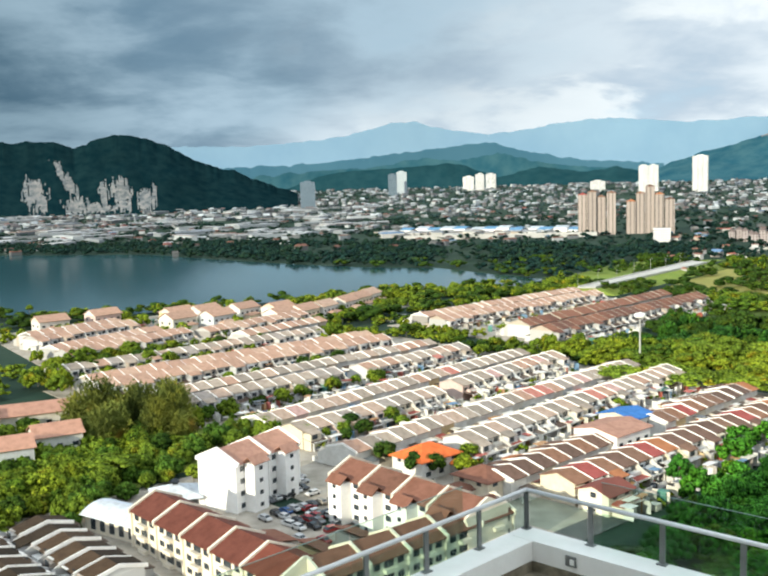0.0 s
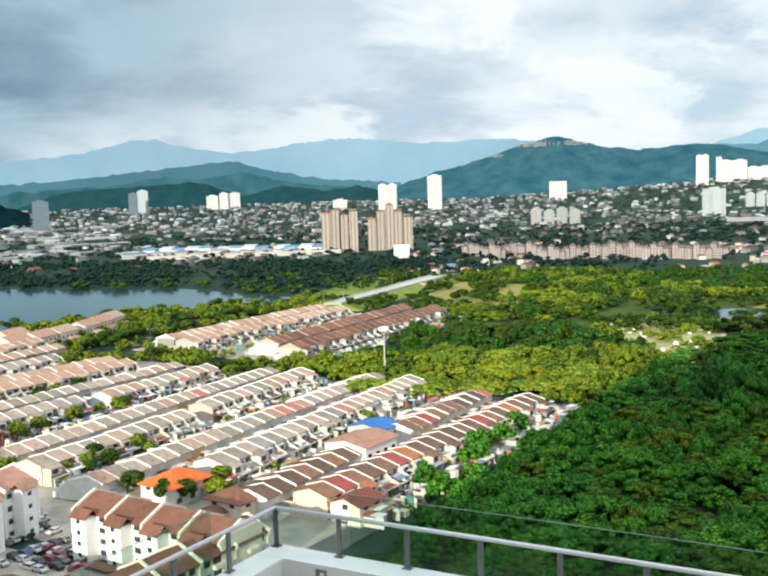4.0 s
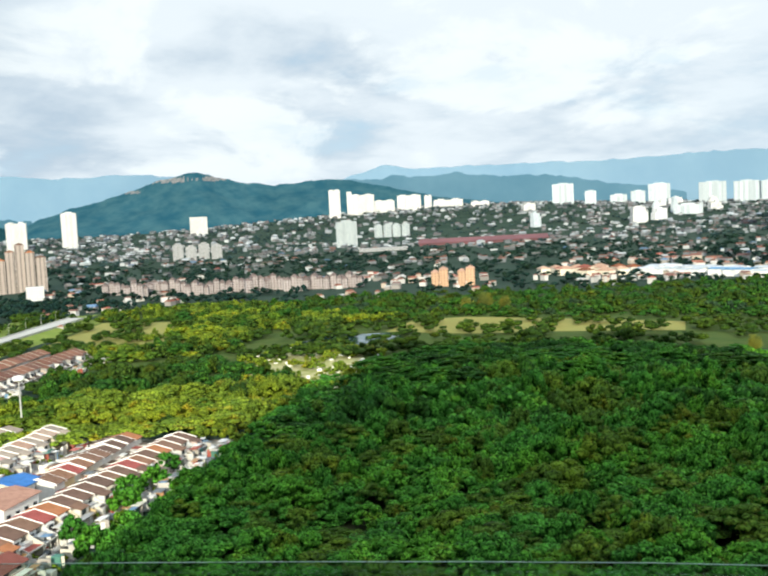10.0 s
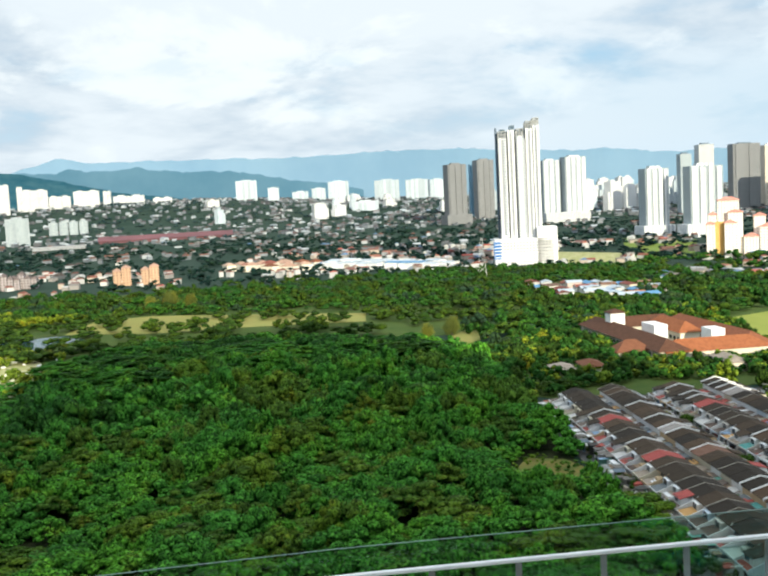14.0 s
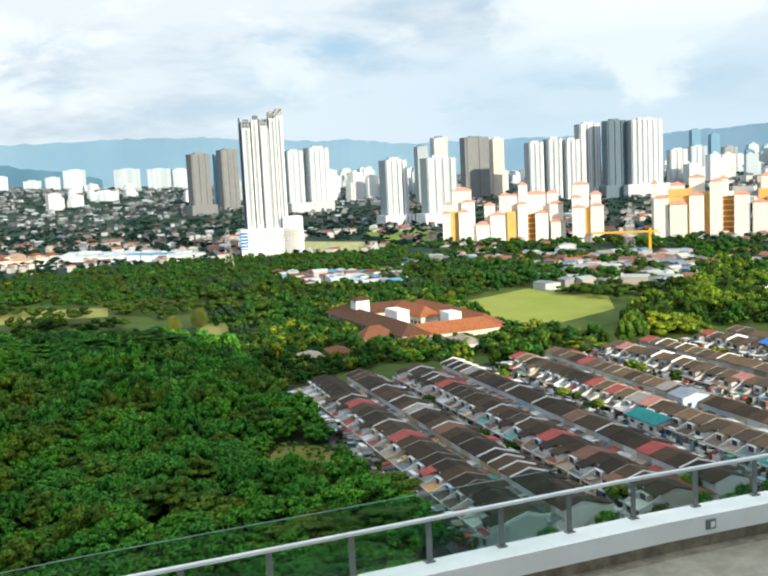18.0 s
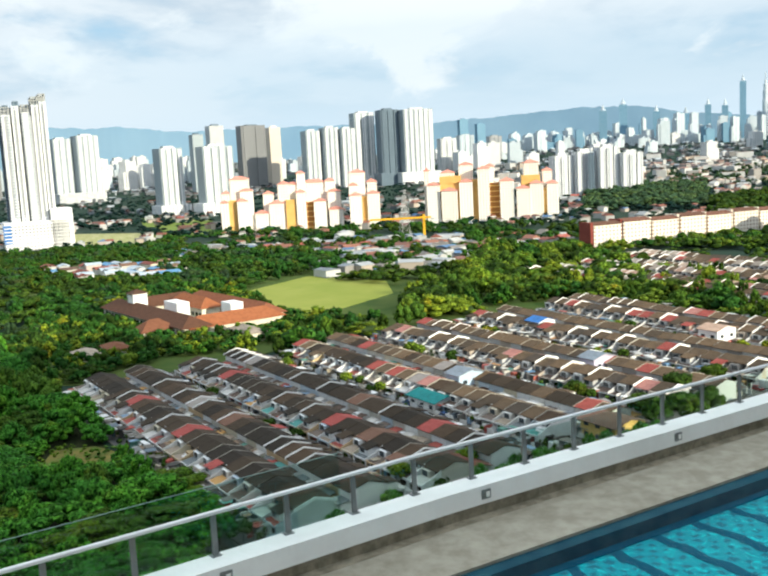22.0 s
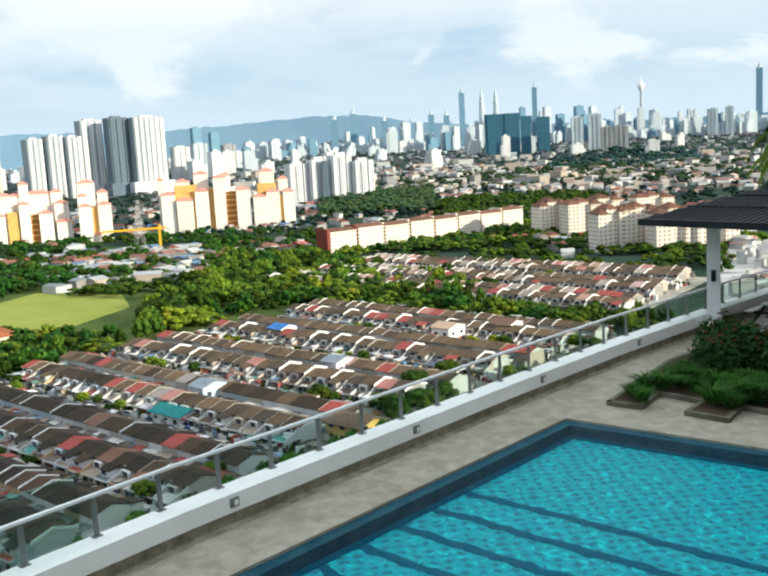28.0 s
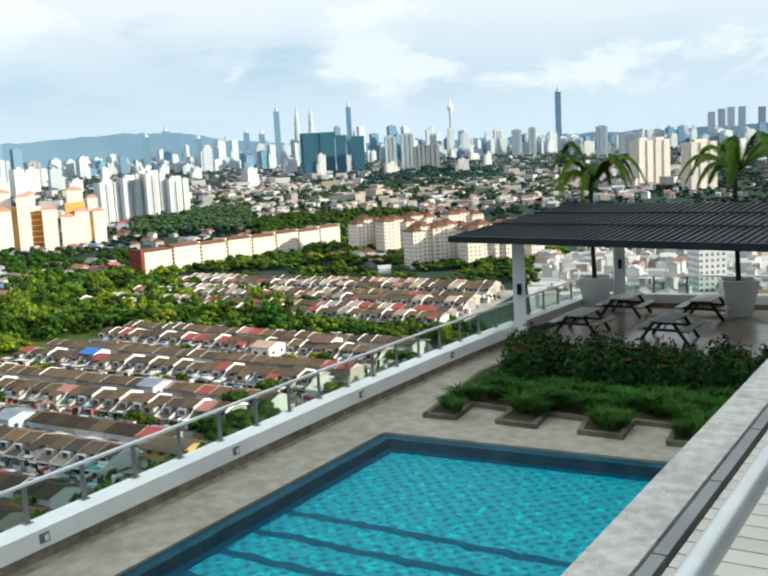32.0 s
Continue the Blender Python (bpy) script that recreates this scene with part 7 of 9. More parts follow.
# crane and masts
x, y = polar(-82.9, 890)
t = thing("tower_crane", "yellow tower crane at the building site", "crane", pose(x, y, 0, 0, 0, -80))
part("mast", Shape().box(16, 0, 0, 2.2, 2.2, 24), "crane_yellow", t)
part("jib", Shape().box(-6, 0, 20, 58, 1.8, 1.8), "crane_yellow", t)
part("cab", Shape().box(16, -1.6, 18, 2.4, 2, 2.4), "crane_yellow", t)
part("counterweight", Shape().box(24, 0, 18.4, 4, 2, 2), "grey_wall", t)
t = thing("lamp_mast", "tall grey floodlight mast with a ring of lamps", "lamp mast", pose(92, 410, 0))
part("pole", Shape().tube((0, 0, 0), (0, 0, 22), 0.45, 0.25, 10), "grey_wall", t)
part("lamp_ring", Shape().lathe([(0.4, 21), (2.4, 22), (2.4, 23.2), (0.6, 23.8)], 12), "white_paint", t)

sheet("building_plot", [(980, 500), (960, 412), (1130, 476), (1160, 580)], 0.05, "scrub", "bare pale earth beside the tall tower")
sheet("rough_meadow", [(972, 404), (1092, 372), (1390, 470), (1450, 610), (1135, 474)], 0.05, "grass", "sunlit rough meadow beside the tall tower")


# ---- the roof terrace ----
DECK, PAR, RAIL = 73.4, 73.95, 74.65
EDGE = [(1.41, 16.48), (4.6, 13.72), (7.5, 11.15), (10.3, 8.5), (13.2, 5.45), (16.6, 1.87), (20.0, -2.03), (23.41, -5.95), (27.0, -10.25), (31.0, -15.4), (34.9, -20.6)]
SIDE = [(1.41, 16.48), (-6.0, 8.6), (-13.0, 1.2)]
END = [(34.9, -20.6), (24.0, -32.0)]


def offset(line, d):
    """The line moved d metres to its right."""
    out = []
    for i, p in enumerate(line):
        a, b = line[max(i - 1, 0)], line[min(i + 1, len(line) - 1)]
        t = Vector((b[0] - a[0], b[1] - a[1])).normalized()
        out.append((p[0] + t.y * d, p[1] - t.x * d))
    return out


def strip(s, line, d0, d1, z0, z1):
    """A band along a line between two offsets to its right."""
    a, b = offset(line, d0), offset(line, d1)
    n = len(line)
    s.add([(*p, z) for z in (z0, z1) for q in (a, b) for p in q],
          [f for i in range(n - 1) for f in ((n + i, i, i + 1, n + i + 1), (2 * n + i, 3 * n + i, 3 * n + i + 1, 2 * n + i + 1), (i, 2 * n + i, 2 * n + i + 1, i + 1), (n + i + 1, 3 * n + i + 1, 3 * n + i, n + i))] +
          [(0, n, 3 * n, 2 * n), (n - 1, 3 * n - 1, 4 * n - 1, 2 * n - 1)])
    return s


def along(line, gap, start=0.0):
    """Places every gap metres along a line, with the heading there."""
    out, left = [], start
    for a, b in zip(line, line[1:]):
        a, b = Vector(a), Vector(b)
        n = (b - a).length
        while left <= n:
            p = a + (b - a) * (left / n)
            out.append((p.x, p.y, math.degrees(math.atan2(b.y - a.y, b.x - a.x))))
            left += gap
        left -= n
    return out


deck_outline = [(-13.0, 1.2), (-30, -16), (12, -46), (24.0, -32.0)] + EDGE[::-1]
mat("deck_concrete", (0.40, 0.37, 0.30), (0.275, 0.25, 0.195), 2.6, 0.7, 0.35, 30.0, stain=(0.52, 0.49, 0.44))
# mottled dark brown for the foot of the parapet
mat("mottled_base", (0.15, 0.132, 0.095), (0.33, 0.292, 0.22), 3.2, 0.8, 0.2)
# the building below
structure("podium_building", Shape().prism([(p[0] * 0.985, p[1] * 0.985) for p in deck_outline], 0, DECK - 2.0), "grey_wall", "concrete building below the roof terrace")
POOL = [(21.35, -6.85), (12.6, 3.3), (4.0, -6.0), (12.6, -15.0)]


def pool_deck():
    s = Shape()
    # deck as strips round the pool opening
    s.prism([(-13.0, 1.2), (4.0, -6.0), (12.6, 3.3), *EDGE[4::-1]], DECK - 2.0, DECK)
    s.prism([(12.6, 3.3), (21.35, -6.85), *EDGE[7:3:-1]], DECK - 2.0, DECK)
    s.prism([(21.35, -6.85), (12.6, -15.0), (14, -44), (24.0, -32.0), *EDGE[:6:-1]], DECK - 2.0, DECK)
    s.prism([(-13.0, 1.2), (-30, -16), (12, -46), (14, -44), (12.6, -15.0), (4.0, -6.0)], DECK - 2.0, DECK)
    return s


structure("floor", pool_deck(), "deck_concrete", "weathered grey-brown concrete pool deck")
for name, line, sgn in (("parapet_long", EDGE, 1), ("parapet_side", SIDE, -1), ("parapet_end", END, 1)):
    structure(name, strip(Shape(), line, -0.09, 0.45, DECK + 0.20, PAR) if sgn > 0 else strip(Shape(), line, -0.45, 0.094, DECK + 0.204, PAR - 0.005),
              "white_paint", "white painted concrete parapet")
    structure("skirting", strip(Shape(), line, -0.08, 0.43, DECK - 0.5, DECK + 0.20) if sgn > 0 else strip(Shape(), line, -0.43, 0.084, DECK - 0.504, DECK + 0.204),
              "mottled_base", "mottled dark brown base of the parapet")


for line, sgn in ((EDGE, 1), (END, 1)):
    structure("damp_strip", strip(Shape(), line, 0.40, 0.66, DECK - 0.1, DECK + 0.006), "mottled_base", "mottled dark strip along the foot of the parapet")


def clear_glass():
    m = bpy.data.materials.new("clear_glass")
    m.use_nodes = True
    n = Nodes(m.node_tree)
    face = n.add("ShaderNodeLayerWeight", {"Blend": 0.5}).outputs["Facing"]
    fac = n.math("ADD", n.math("MULTIPLY", n.math("POWER", face, 5.0), 0.25), 0.012)
    tr = n.add("ShaderNodeBsdfTransparent", {0: (0.80, 0.88, 0.85, 1)})
    gl = n.add("ShaderNodeBsdfGlossy", {"Color": (0.9, 0.95, 0.95, 1), "Roughness": 0.02})
    mx = n.add("ShaderNodeMixShader", {0: fac, 1: tr, 2: gl})
    n.put(n.add("ShaderNodeOutputMaterial").inputs[0], mx)
    MATS["clear_glass"] = m


clear_glass()


def railing(line, label, tall=False):
    """Posts, glass panes and a steel handrail along a parapet."""
    t = thing("glass_railing", label, "railing")
    rail = Shape().pipe([(*p, RAIL) for p in line], 0.038)
    part("handrail", rail, "steel", t, "brushed steel handrail", smooth=True)
    places = along(line, 1.3)
    for x, y, a in places:
        post = part("post", Shape().box(x, y, PAR, 0.09, 0.035, RAIL - PAR - 0.03, a), "grey_post", t)
        part("base_plate", Shape().box(x, y, PAR, 0.16, 0.12, 0.02, a), "grey_post", post)
    for (x0, y0, a), (x1, y1, b) in zip(places, places[1:]):
        v = Vector((x1 - x0, y1 - y0))
        ln = v.length
        g = part("glass_pane", Shape().box((x0 + x1) / 2, (y0 + y1) / 2, PAR + 0.07, ln - 0.14, 0.012, RAIL - PAR - 0.17, math.degrees(math.atan2(v.y, v.x))), "clear_glass", t)
        g.visible_shadow = False
    return t


railing(EDGE, "glass railing with steel handrail on the long parapet")
railing(SIDE, "glass railing with steel handrail on the side parapet")
railing(END, "glass railing with steel handrail on the end parapet")
# outer, taller glass screen near the corner
mat("clear_edge", (0.25, 0.36, 0.33), (0.3, 0.4, 0.37), 2.0, 0.3)
for line in (offset(EDGE[:6], -0.35), offset(SIDE, 0.35)):
    t = thing("glass_screen", "taller frameless glass screen outside the railing", "glass screen")
    places = along(line, 2.6, 1.3)
    for (x0, y0, a), (x1, y1, b) in zip(places, places[1:]):
        v = Vector((x1 - x0, y1 - y0))
        g = part("glass_pane", Shape().box((x0 + x1) / 2, (y0 + y1) / 2, DECK, v.length - 0.03, 0.015, RAIL + 0.30 - DECK, math.degrees(math.atan2(v.y, v.x))), "clear_glass", t)
        g.visible_shadow = False
    part("top_edge", Shape().pipe([(x, y, RAIL + 0.30) for x, y, a in places], 0.007, 6), "clear_edge", t)

# pool
def pool_tiles():
    m = bpy.data.materials.new("pool_tiles")
    m.use_nodes = True
    n = Nodes(m.node_tree)
    pos = n.add("ShaderNodeNewGeometry").outputs["Position"]
    wob = n.add("ShaderNodeTexNoise", {"Vector": pos, "Scale": 2.6, "Detail": 5.0})
    warp = n.add("ShaderNodeVectorMath", {0: wob.outputs[1], 1: (0.5, 0.5, 0.5)}, operation="SUBTRACT").outputs[0]
    sc = n.add("ShaderNodeVectorMath", {0: warp}, operation="SCALE")
    sc.inputs[3].default_value = 0.34
    p = n.add("ShaderNodeVectorMath", {0: pos, 1: sc.outputs[0]}, operation="ADD").outputs[0]
    x, y, z = n.add("ShaderNodeSeparateXYZ", {0: p}).outputs
    u = n.math("ADD", n.math("MULTIPLY", x, 0.656), n.math("MULTIPLY", y, -0.755))
    v = n.math("ADD", n.math("MULTIPLY", x, 0.755), n.math("MULTIPLY", y, 0.656))
    a = n.math("PINGPONG", n.math("DIVIDE", n.math("ADD", u, v), 0.36), 0.5)
    b = n.math("PINGPONG", n.math("DIVIDE", n.math("SUBTRACT", u, v), 0.36), 0.5)
    dot = n.smooth(n.math("ADD", a, b), 0.44, 0.80)
    col = n.mix(dot, (0.0, 0.275, 0.325), (0.0, 0.105, 0.155))
    # bright streaks painted in for light rippling through the water
    col = n.mix(n.smooth(n.noise(pos, 5.5, 5, 0.65, 0.8), 0.53, 0.66), col, (0.02, 0.56, 0.57))
    bs = n.add("ShaderNodeBsdfPrincipled", {"Base Color": col, "Roughness": 0.5})
    n.put(n.add("ShaderNodeOutputMaterial").inputs[0], bs)
    MATS["pool_tiles"] = m


def pool_water():
    m = bpy.data.materials.new("pool_water")
    m.use_nodes = True
    n = Nodes(m.node_tree)
    pos = n.add("ShaderNodeNewGeometry").outputs["Position"]
    h = n.noise(pos, 2.6, 5, 0.6, 0.6)
    nrm = n.add("ShaderNodeBump", {"Strength": 0.6, "Distance": 0.12, "Height": h}).outputs[0]
    face = n.add("ShaderNodeLayerWeight", {"Blend": 0.5, "Normal": nrm}).outputs["Facing"]
    fr = n.math("ADD", n.math("MULTIPLY", n.math("POWER", face, 6.0), 0.17), 0.006)
    tr = n.add("ShaderNodeBsdfTransparent", {0: (0.55, 0.97, 1.0, 1)})
    gl = n.add("ShaderNodeBsdfGlossy", {"Color": (1, 1, 1, 1), "Roughness": 0.04, "Normal": nrm})
    mx = n.add("ShaderNodeMixShader", {0: fr, 1: tr, 2: gl})
    n.put(n.add("ShaderNodeOutputMaterial").inputs[0], mx)
    MATS["pool_water"] = m


pool_tiles()
pool_water()
mat("pool_kerb", (0.020, 0.042, 0.075), (0.060, 0.085, 0.115), 2.5, 0.6, 0.3, 6.0, spec=0.12)
mat("dark_tile", (0.0, 0.06, 0.11), (0.0, 0.08, 0.14), 2.0, 0.5)
pool = thing("swimming_pool", "turquoise tiled swimming pool with dark blue rim", "pool", kind="structure")


def inset(poly, k):
    """A convex outline moved inward by k metres."""
    out, n = [], len(poly)
    for i in range(n):
        a, b, c = (Vector(poly[(i + j) % n]) for j in (-1, 0, 1))
        d0, d1 = (b - a).normalized(), (c - b).normalized()
        m0, m1 = Vector((-d0.y, d0.x)), Vector((-d1.y, d1.x))
        bis = (m0 + m1).normalized()
        p = b + bis * (k / max(bis.dot(m0), 0.2))
        out.append((p.x, p.y))
    return out


INNER, WALLIN = inset(POOL, 0.28), inset(POOL, 0.46)
kerb, sides = Shape(), Shape()
for i in range(4):
    j = (i + 1) % 4
    kerb.prism([POOL[i], POOL[j], INNER[j], INNER[i]], DECK - 0.5, DECK - 0.06)
    sides.prism([INNER[i], INNER[j], WALLIN[j], WALLIN[i]], DECK - 1.5, DECK - 0.30)
part("rim", kerb, "pool_kerb", pool, "dark blue mosaic rim")
part("pool_wall", sides, "dark_tile", pool)
part("pool_floor", Shape().prism(INNER, DECK - 1.5, DECK - 0.32), "pool_tiles", pool)
lane, across = Vector((math.cos(radians(39.5)), math.sin(radians(39.5)))), Vector((-math.sin(radians(39.5)), math.cos(radians(39.5))))
for k in range(6):
    c = Vector((19.3, -2.65)) + Vector((-0.655, 0.745)) * (1.05 * k) + Vector((-0.77, -0.635)) * 5.6
    edge_a, edge_b = [], []
    for i in range(64):
        q = -6.25 + 12.5 * i / 63
        sway = 0.11 * noise.noise(Vector((q * 1.5, k * 3.1, 1))) + 0.06 * noise.noise(Vector((q * 4.2, k * 5.3, 2)))
        half = 0.115 + 0.05 * noise.noise(Vector((q * 3.0, k * 2.2, 7)))
        edge_a.append(c + lane * q + across * (sway - half))
        edge_b.append(c + lane * q + across * (sway + half))
    line = Shape()
    line.add([(*p, DECK - 0.313) for p in edge_a + edge_b], [(i, i + 1, 65 + i, 64 + i) for i in range(63)])
    part("lane_line", line, "dark_tile", pool, "dark blue tiled line, wavering under the water")
EDGEW = inset(POOL, 0.03)
w_ = part("pool_water", Shape().add([(*p, DECK - 0.035) for p in EDGEW], [(0, 1, 2, 3)]), "pool_water", pool, "rippled clear pool water")
w_.visible_shadow = False

# upper terrace on which the camera stands
d_ = Vector((0.633, -0.774))
n_ = Vector((0.774, 0.633))
TER = 78.25
band = lambda a, b, l0, l1: [tuple(n_ * a + d_ * l0), tuple(n_ * a + d_ * l1), tuple(n_ * b + d_ * l1), tuple(n_ * b + d_ * l0)]
mat("old_kerb", (0.74, 0.72, 0.67), (0.50, 0.47, 0.42), 11.0, 0.85, 0.8, 34.0, stain=(0.50, 0.47, 0.42))
mat("rail_steel", (0.56, 0.58, 0.57), (0.46, 0.48, 0.47), 3.0, 0.3, metal=0.85)
mat("terrace_tile", (0.60, 0.57, 0.50), (0.50, 0.47, 0.41), 1.4, 0.7, 0.1, vary=0.07)
structure("upper_terrace", Shape().prism(band(-5.0, 1.15, -2.4, 34), TER - 4.85, TER - 0.06), "terrace_tile", "pale tiled upper terrace slab")
structure("terrace_kerb", Shape().prism(band(1.155, 1.40, -2.4, 34), TER - 4.84, TER), "old_kerb", "stained concrete edge of the upper terrace")
mat("kerb_dark", (0.12, 0.115, 0.10), (0.09, 0.085, 0.075), 3.0, 0.9)
tiles = structure("terrace_paving", Shape().prism(band(-0.05, 1.05, -2.3, 33.9), TER - 0.06, TER - 0.045), "kerb_dark", "dark grout bed under terrace tiles")
tile = Shape().box(0, 0, 0, 0.132, 1.08, 0.04).mesh("tile", "terrace_tile")
ang_t = math.degrees(math.atan2(d_.y, d_.x))
for k in range(188):
    c = n_ * 0.5 + d_ * (-2.2 + 0.145 * k)
    part("tile", tile, "", tiles, m=pose(c.x, c.y, TER - 0.045, 0, 0, ang_t))
drain = thing("drain_channel", "narrow grey steel drain cover along the terrace", "drain")
for k in range(24):
    c = n_ * 1.10 + d_ * (0.4 + 1.0 * k)
    part("cover", Shape().box(c.x, c.y, TER - 0.055, 0.985, 0.062, 0.06, ang_t), "grey_post", drain)
rail = thing("terrace_rail", "round brushed steel guard rail of the terrace", "railing")
a, b = n_ * 0.36 + d_ * -2.0, n_ * 0.36 + d_ * 22
part("handrail", Shape().tube((a.x, a.y, 79.27), (b.x, b.y, 79.27), 0.026, n=16), "rail_steel", rail, smooth=True)
for k in range(8):
    c = n_ * 0.36 + d_ * (3.6 + 2.4 * k)
    part("post", Shape().tube((c.x, c.y, TER - 0.05), (c.x, c.y, 79.26), 0.02, n=10), "rail_steel", rail, smooth=True)

# unseen residential towers behind the terrace, added and stepped to shade the wood
LX, LY = Vector((0.602, 0.799)), Vector((0.799, -0.602))
rect = lambda a0, a1, b0, b1: [tuple(LX * a + LY * b) for a, b in ((a0, b0), (a0, b1), (a1, b1), (a1, b0))]
structure("tower_behind", Shape().prism(rect(-110, -58, -48, 150), 0, 178), "facade_white", "tall unseen residential tower added to cast shade")
structure("tower_behind_low", Shape().prism(rect(-110, -58, 150.2, 215), 0, 128), "facade_white", "lower unseen residential wing added to cast shade")
structure("tower_behind_side", Shape().prism(rect(-110, -58, -66, -48.2), 0, 137), "facade_white", "unseen side wing added to cast shade")
for b0, b1, h in ((-78, -66.2, 117), (-90, -78.2, 80)):
    structure("tower_behind_step", Shape().prism(rect(-110, -58, b0, b1), 0, h), "facade_white", "stepped unseen side wing added to cast shade")

# small lamps and boxes on the parapet
for x, y, a in along(offset(EDGE, 0.45), 5.2, 1.2):
    t = thing("step_light", "small square grey light set in the parapet", "lamp", pose(x, y, DECK + 0.30, 0, 0, a), group="parapet lights")
    part("box", Shape().box(0, -0.012, 0, 0.20, 0.03, 0.17), "grey_post", t)
    part("lens", Shape().box(0.03, -0.032, 0.03, 0.08, 0.012, 0.10), "white_paint", t)

# ---- planter, hedge and pergola ----
FRONT = [(22.07, -8.21), (21.51, -8.78), (22.5, -9.68), (21.41, -10.34), (20.67, -9.58), (19.88, -10.16), (20.72, -10.93), (19.78, -11.54), (18.96, -10.87),
         (18.2, -11.47), (19.1, -12.37), (18.27, -13.05), (17.32, -12.13), (16.5, -12.9), (17.2, -13.7), (16.0, -14.7)]
BEDS = FRONT + [(19.5, -18.6), (27.6, -14.0), (25.6, -11.3)]
mat("kerb_concrete", (0.19, 0.18, 0.135), (0.09, 0.09, 0.065), 1.6, 0.85, 0.2)
mat("soil", (0.05, 0.035, 0.022), (0.075, 0.055, 0.035), 4.0, 0.95, 0.3)
planter = thing("planter_bed", "zigzag concrete planter bed beside the pool", "planter", kind="structure")
kerb = Shape()
ring = BEDS + BEDS[:1]
for (x0, y0), (x1, y1) in zip(ring, ring[1:]):
    v = Vector((x1 - x0, y1 - y0))
    kerb.box((x0 + x1) / 2, (y0 + y1) / 2, DECK, v.length + 0.12, 0.13, 0.115 + 0.005 * (len(kerb.v) // 8 % 2), math.degrees(math.atan2(v.y, v.x)))
part("kerb", kerb, "kerb_concrete", planter)
part("soil", Shape().prism(BEDS[::-1], DECK, DECK + 0.10), "soil", planter)
leaf_mat("leaf_hedge", (0.006, 0.022, 0.006), (0.016, 0.05, 0.012), (0.04, 0.10, 0.02))
leaf_mat("leaf_red", (0.05, 0.016, 0.01), (0.075, 0.028, 0.015), (0.05, 0.05, 0.015))
leaf_mat("leaf_blade", (0.014, 0.06, 0.010), (0.034, 0.105, 0.016), (0.09, 0.19, 0.03))


def shrub(seed, r, h, n, leaf, size, red=0.0):
    g = np.random.default_rng(seed)
    d = g.normal(size=(n, 3))
    d /= np.linalg.norm(d, axis=1)[:, None]
    d[:, 2] = np.abs(d[:, 2])
    p = d * [r, r, h] * g.uniform(0.55, 1.05, (n, 1))
    nr = d + g.normal(scale=0.5, size=(n, 3))
    nr /= np.linalg.norm(nr, axis=1)[:, None]
    a = np.cross(nr, g.normal(size=(n, 3)))
    a /= np.linalg.norm(a, axis=1)[:, None]
    b = np.cross(nr, a)
    s = size * g.uniform(0.6, 1.3, (n, 1))
    v = np.stack([p - a * s, p - b * s * 0.45, p + a * s, p + b * s * 0.45], 1).reshape(-1, 3)
    i = 4 * np.arange(n)[:, None]
    me = triangles("leaves", v, np.concatenate([i + [0, 1, 2], i + [0, 2, 3]]), [leaf, "leaf_red"])
    mi = ((p[:, 2] > h * 0.72) & (g.random(n) < red)).astype(np.int32)
    me.polygons.foreach_set("material_index", np.concatenate([mi, mi]))
    return me


def grass_tuft(seed, r, h, n):
    g = np.random.default_rng(seed)
    a = g.uniform(0, math.tau, n)
    q = g.uniform(0, 0.5, n) * r
    base = np.stack([q * np.cos(a), q * np.sin(a), np.zeros(n)], 1)
    out = np.stack([np.cos(a), np.sin(a), np.zeros(n)], 1)
    side = np.stack([-np.sin(a), np.cos(a), np.zeros(n)], 1) * 0.014
    hh = h * g.uniform(0.6, 1.1, (n, 1))
    mid = base + out * r * 0.35 + hh * [0, 0, 0.75]
    tip = base + out * r * g.uniform(0.7, 1.2, (n, 1)) + hh * [0, 0, 0.85]
    v = np.stack([base - side, base + side, mid + side, mid - side, tip], 1).reshape(-1, 3)
    i = 5 * np.arange(n)[:, None]
    return triangles("blades", v, np.concatenate([i + [0, 1, 2], i + [0, 2, 3], i + [3, 2, 4]]), "leaf_blade")


g_ = random.Random(4)
SHRUBS = [shrub(k, 0.42, 1.05, 330, "leaf_hedge", 0.075, 0.16) for k in range(4)]
TUFTS = [grass_tuft(10 + k, 0.38, 0.42, 130) for k in range(4)]
e1_, e2_ = Vector((0.463, -0.886)), Vector((-0.886, -0.463))
HEDGE = [(24.0, -10.9), (26.6, -13.2), (19.6, -18.2), (17.6, -16.3)]
for x, y in scatter(HEDGE, 0.62, g_, jitter=0.3):
    t = thing("hedge_shrub", "dense dark green shrub with reddish shoots", "shrub", pose(x, y, DECK + 0.16, 0, 0, g_.uniform(0, 360)) @ Matrix.Scale(g_.uniform(0.8, 1.2), 4), group="hedge in the planter")
    part("leaves", g_.choice(SHRUBS), "", t)
    part("stem", Shape().tube((0, 0, -0.1), (0.03, 0.02, 0.75), 0.018, 0.008, 5), "bark", t)
GRASSY = FRONT + [(17.6, -16.3), (24.0, -10.9)]
for x, y in scatter([(p[0] * 0.985 + 0.35, p[1] * 0.985 - 0.35) for p in GRASSY], 0.50, g_, lambda a, b: inside(a, b, GRASSY), 0.35):
    t = thing("grass_tuft", "arching green ornamental grass tuft", "grass", pose(x, y, DECK + 0.15, 0, 0, g_.uniform(0, 360)) @ Matrix.Scale(g_.uniform(0.7, 1.15), 4), group="grasses in the planter")
    part("foliage", g_.choice(TUFTS), "", t)

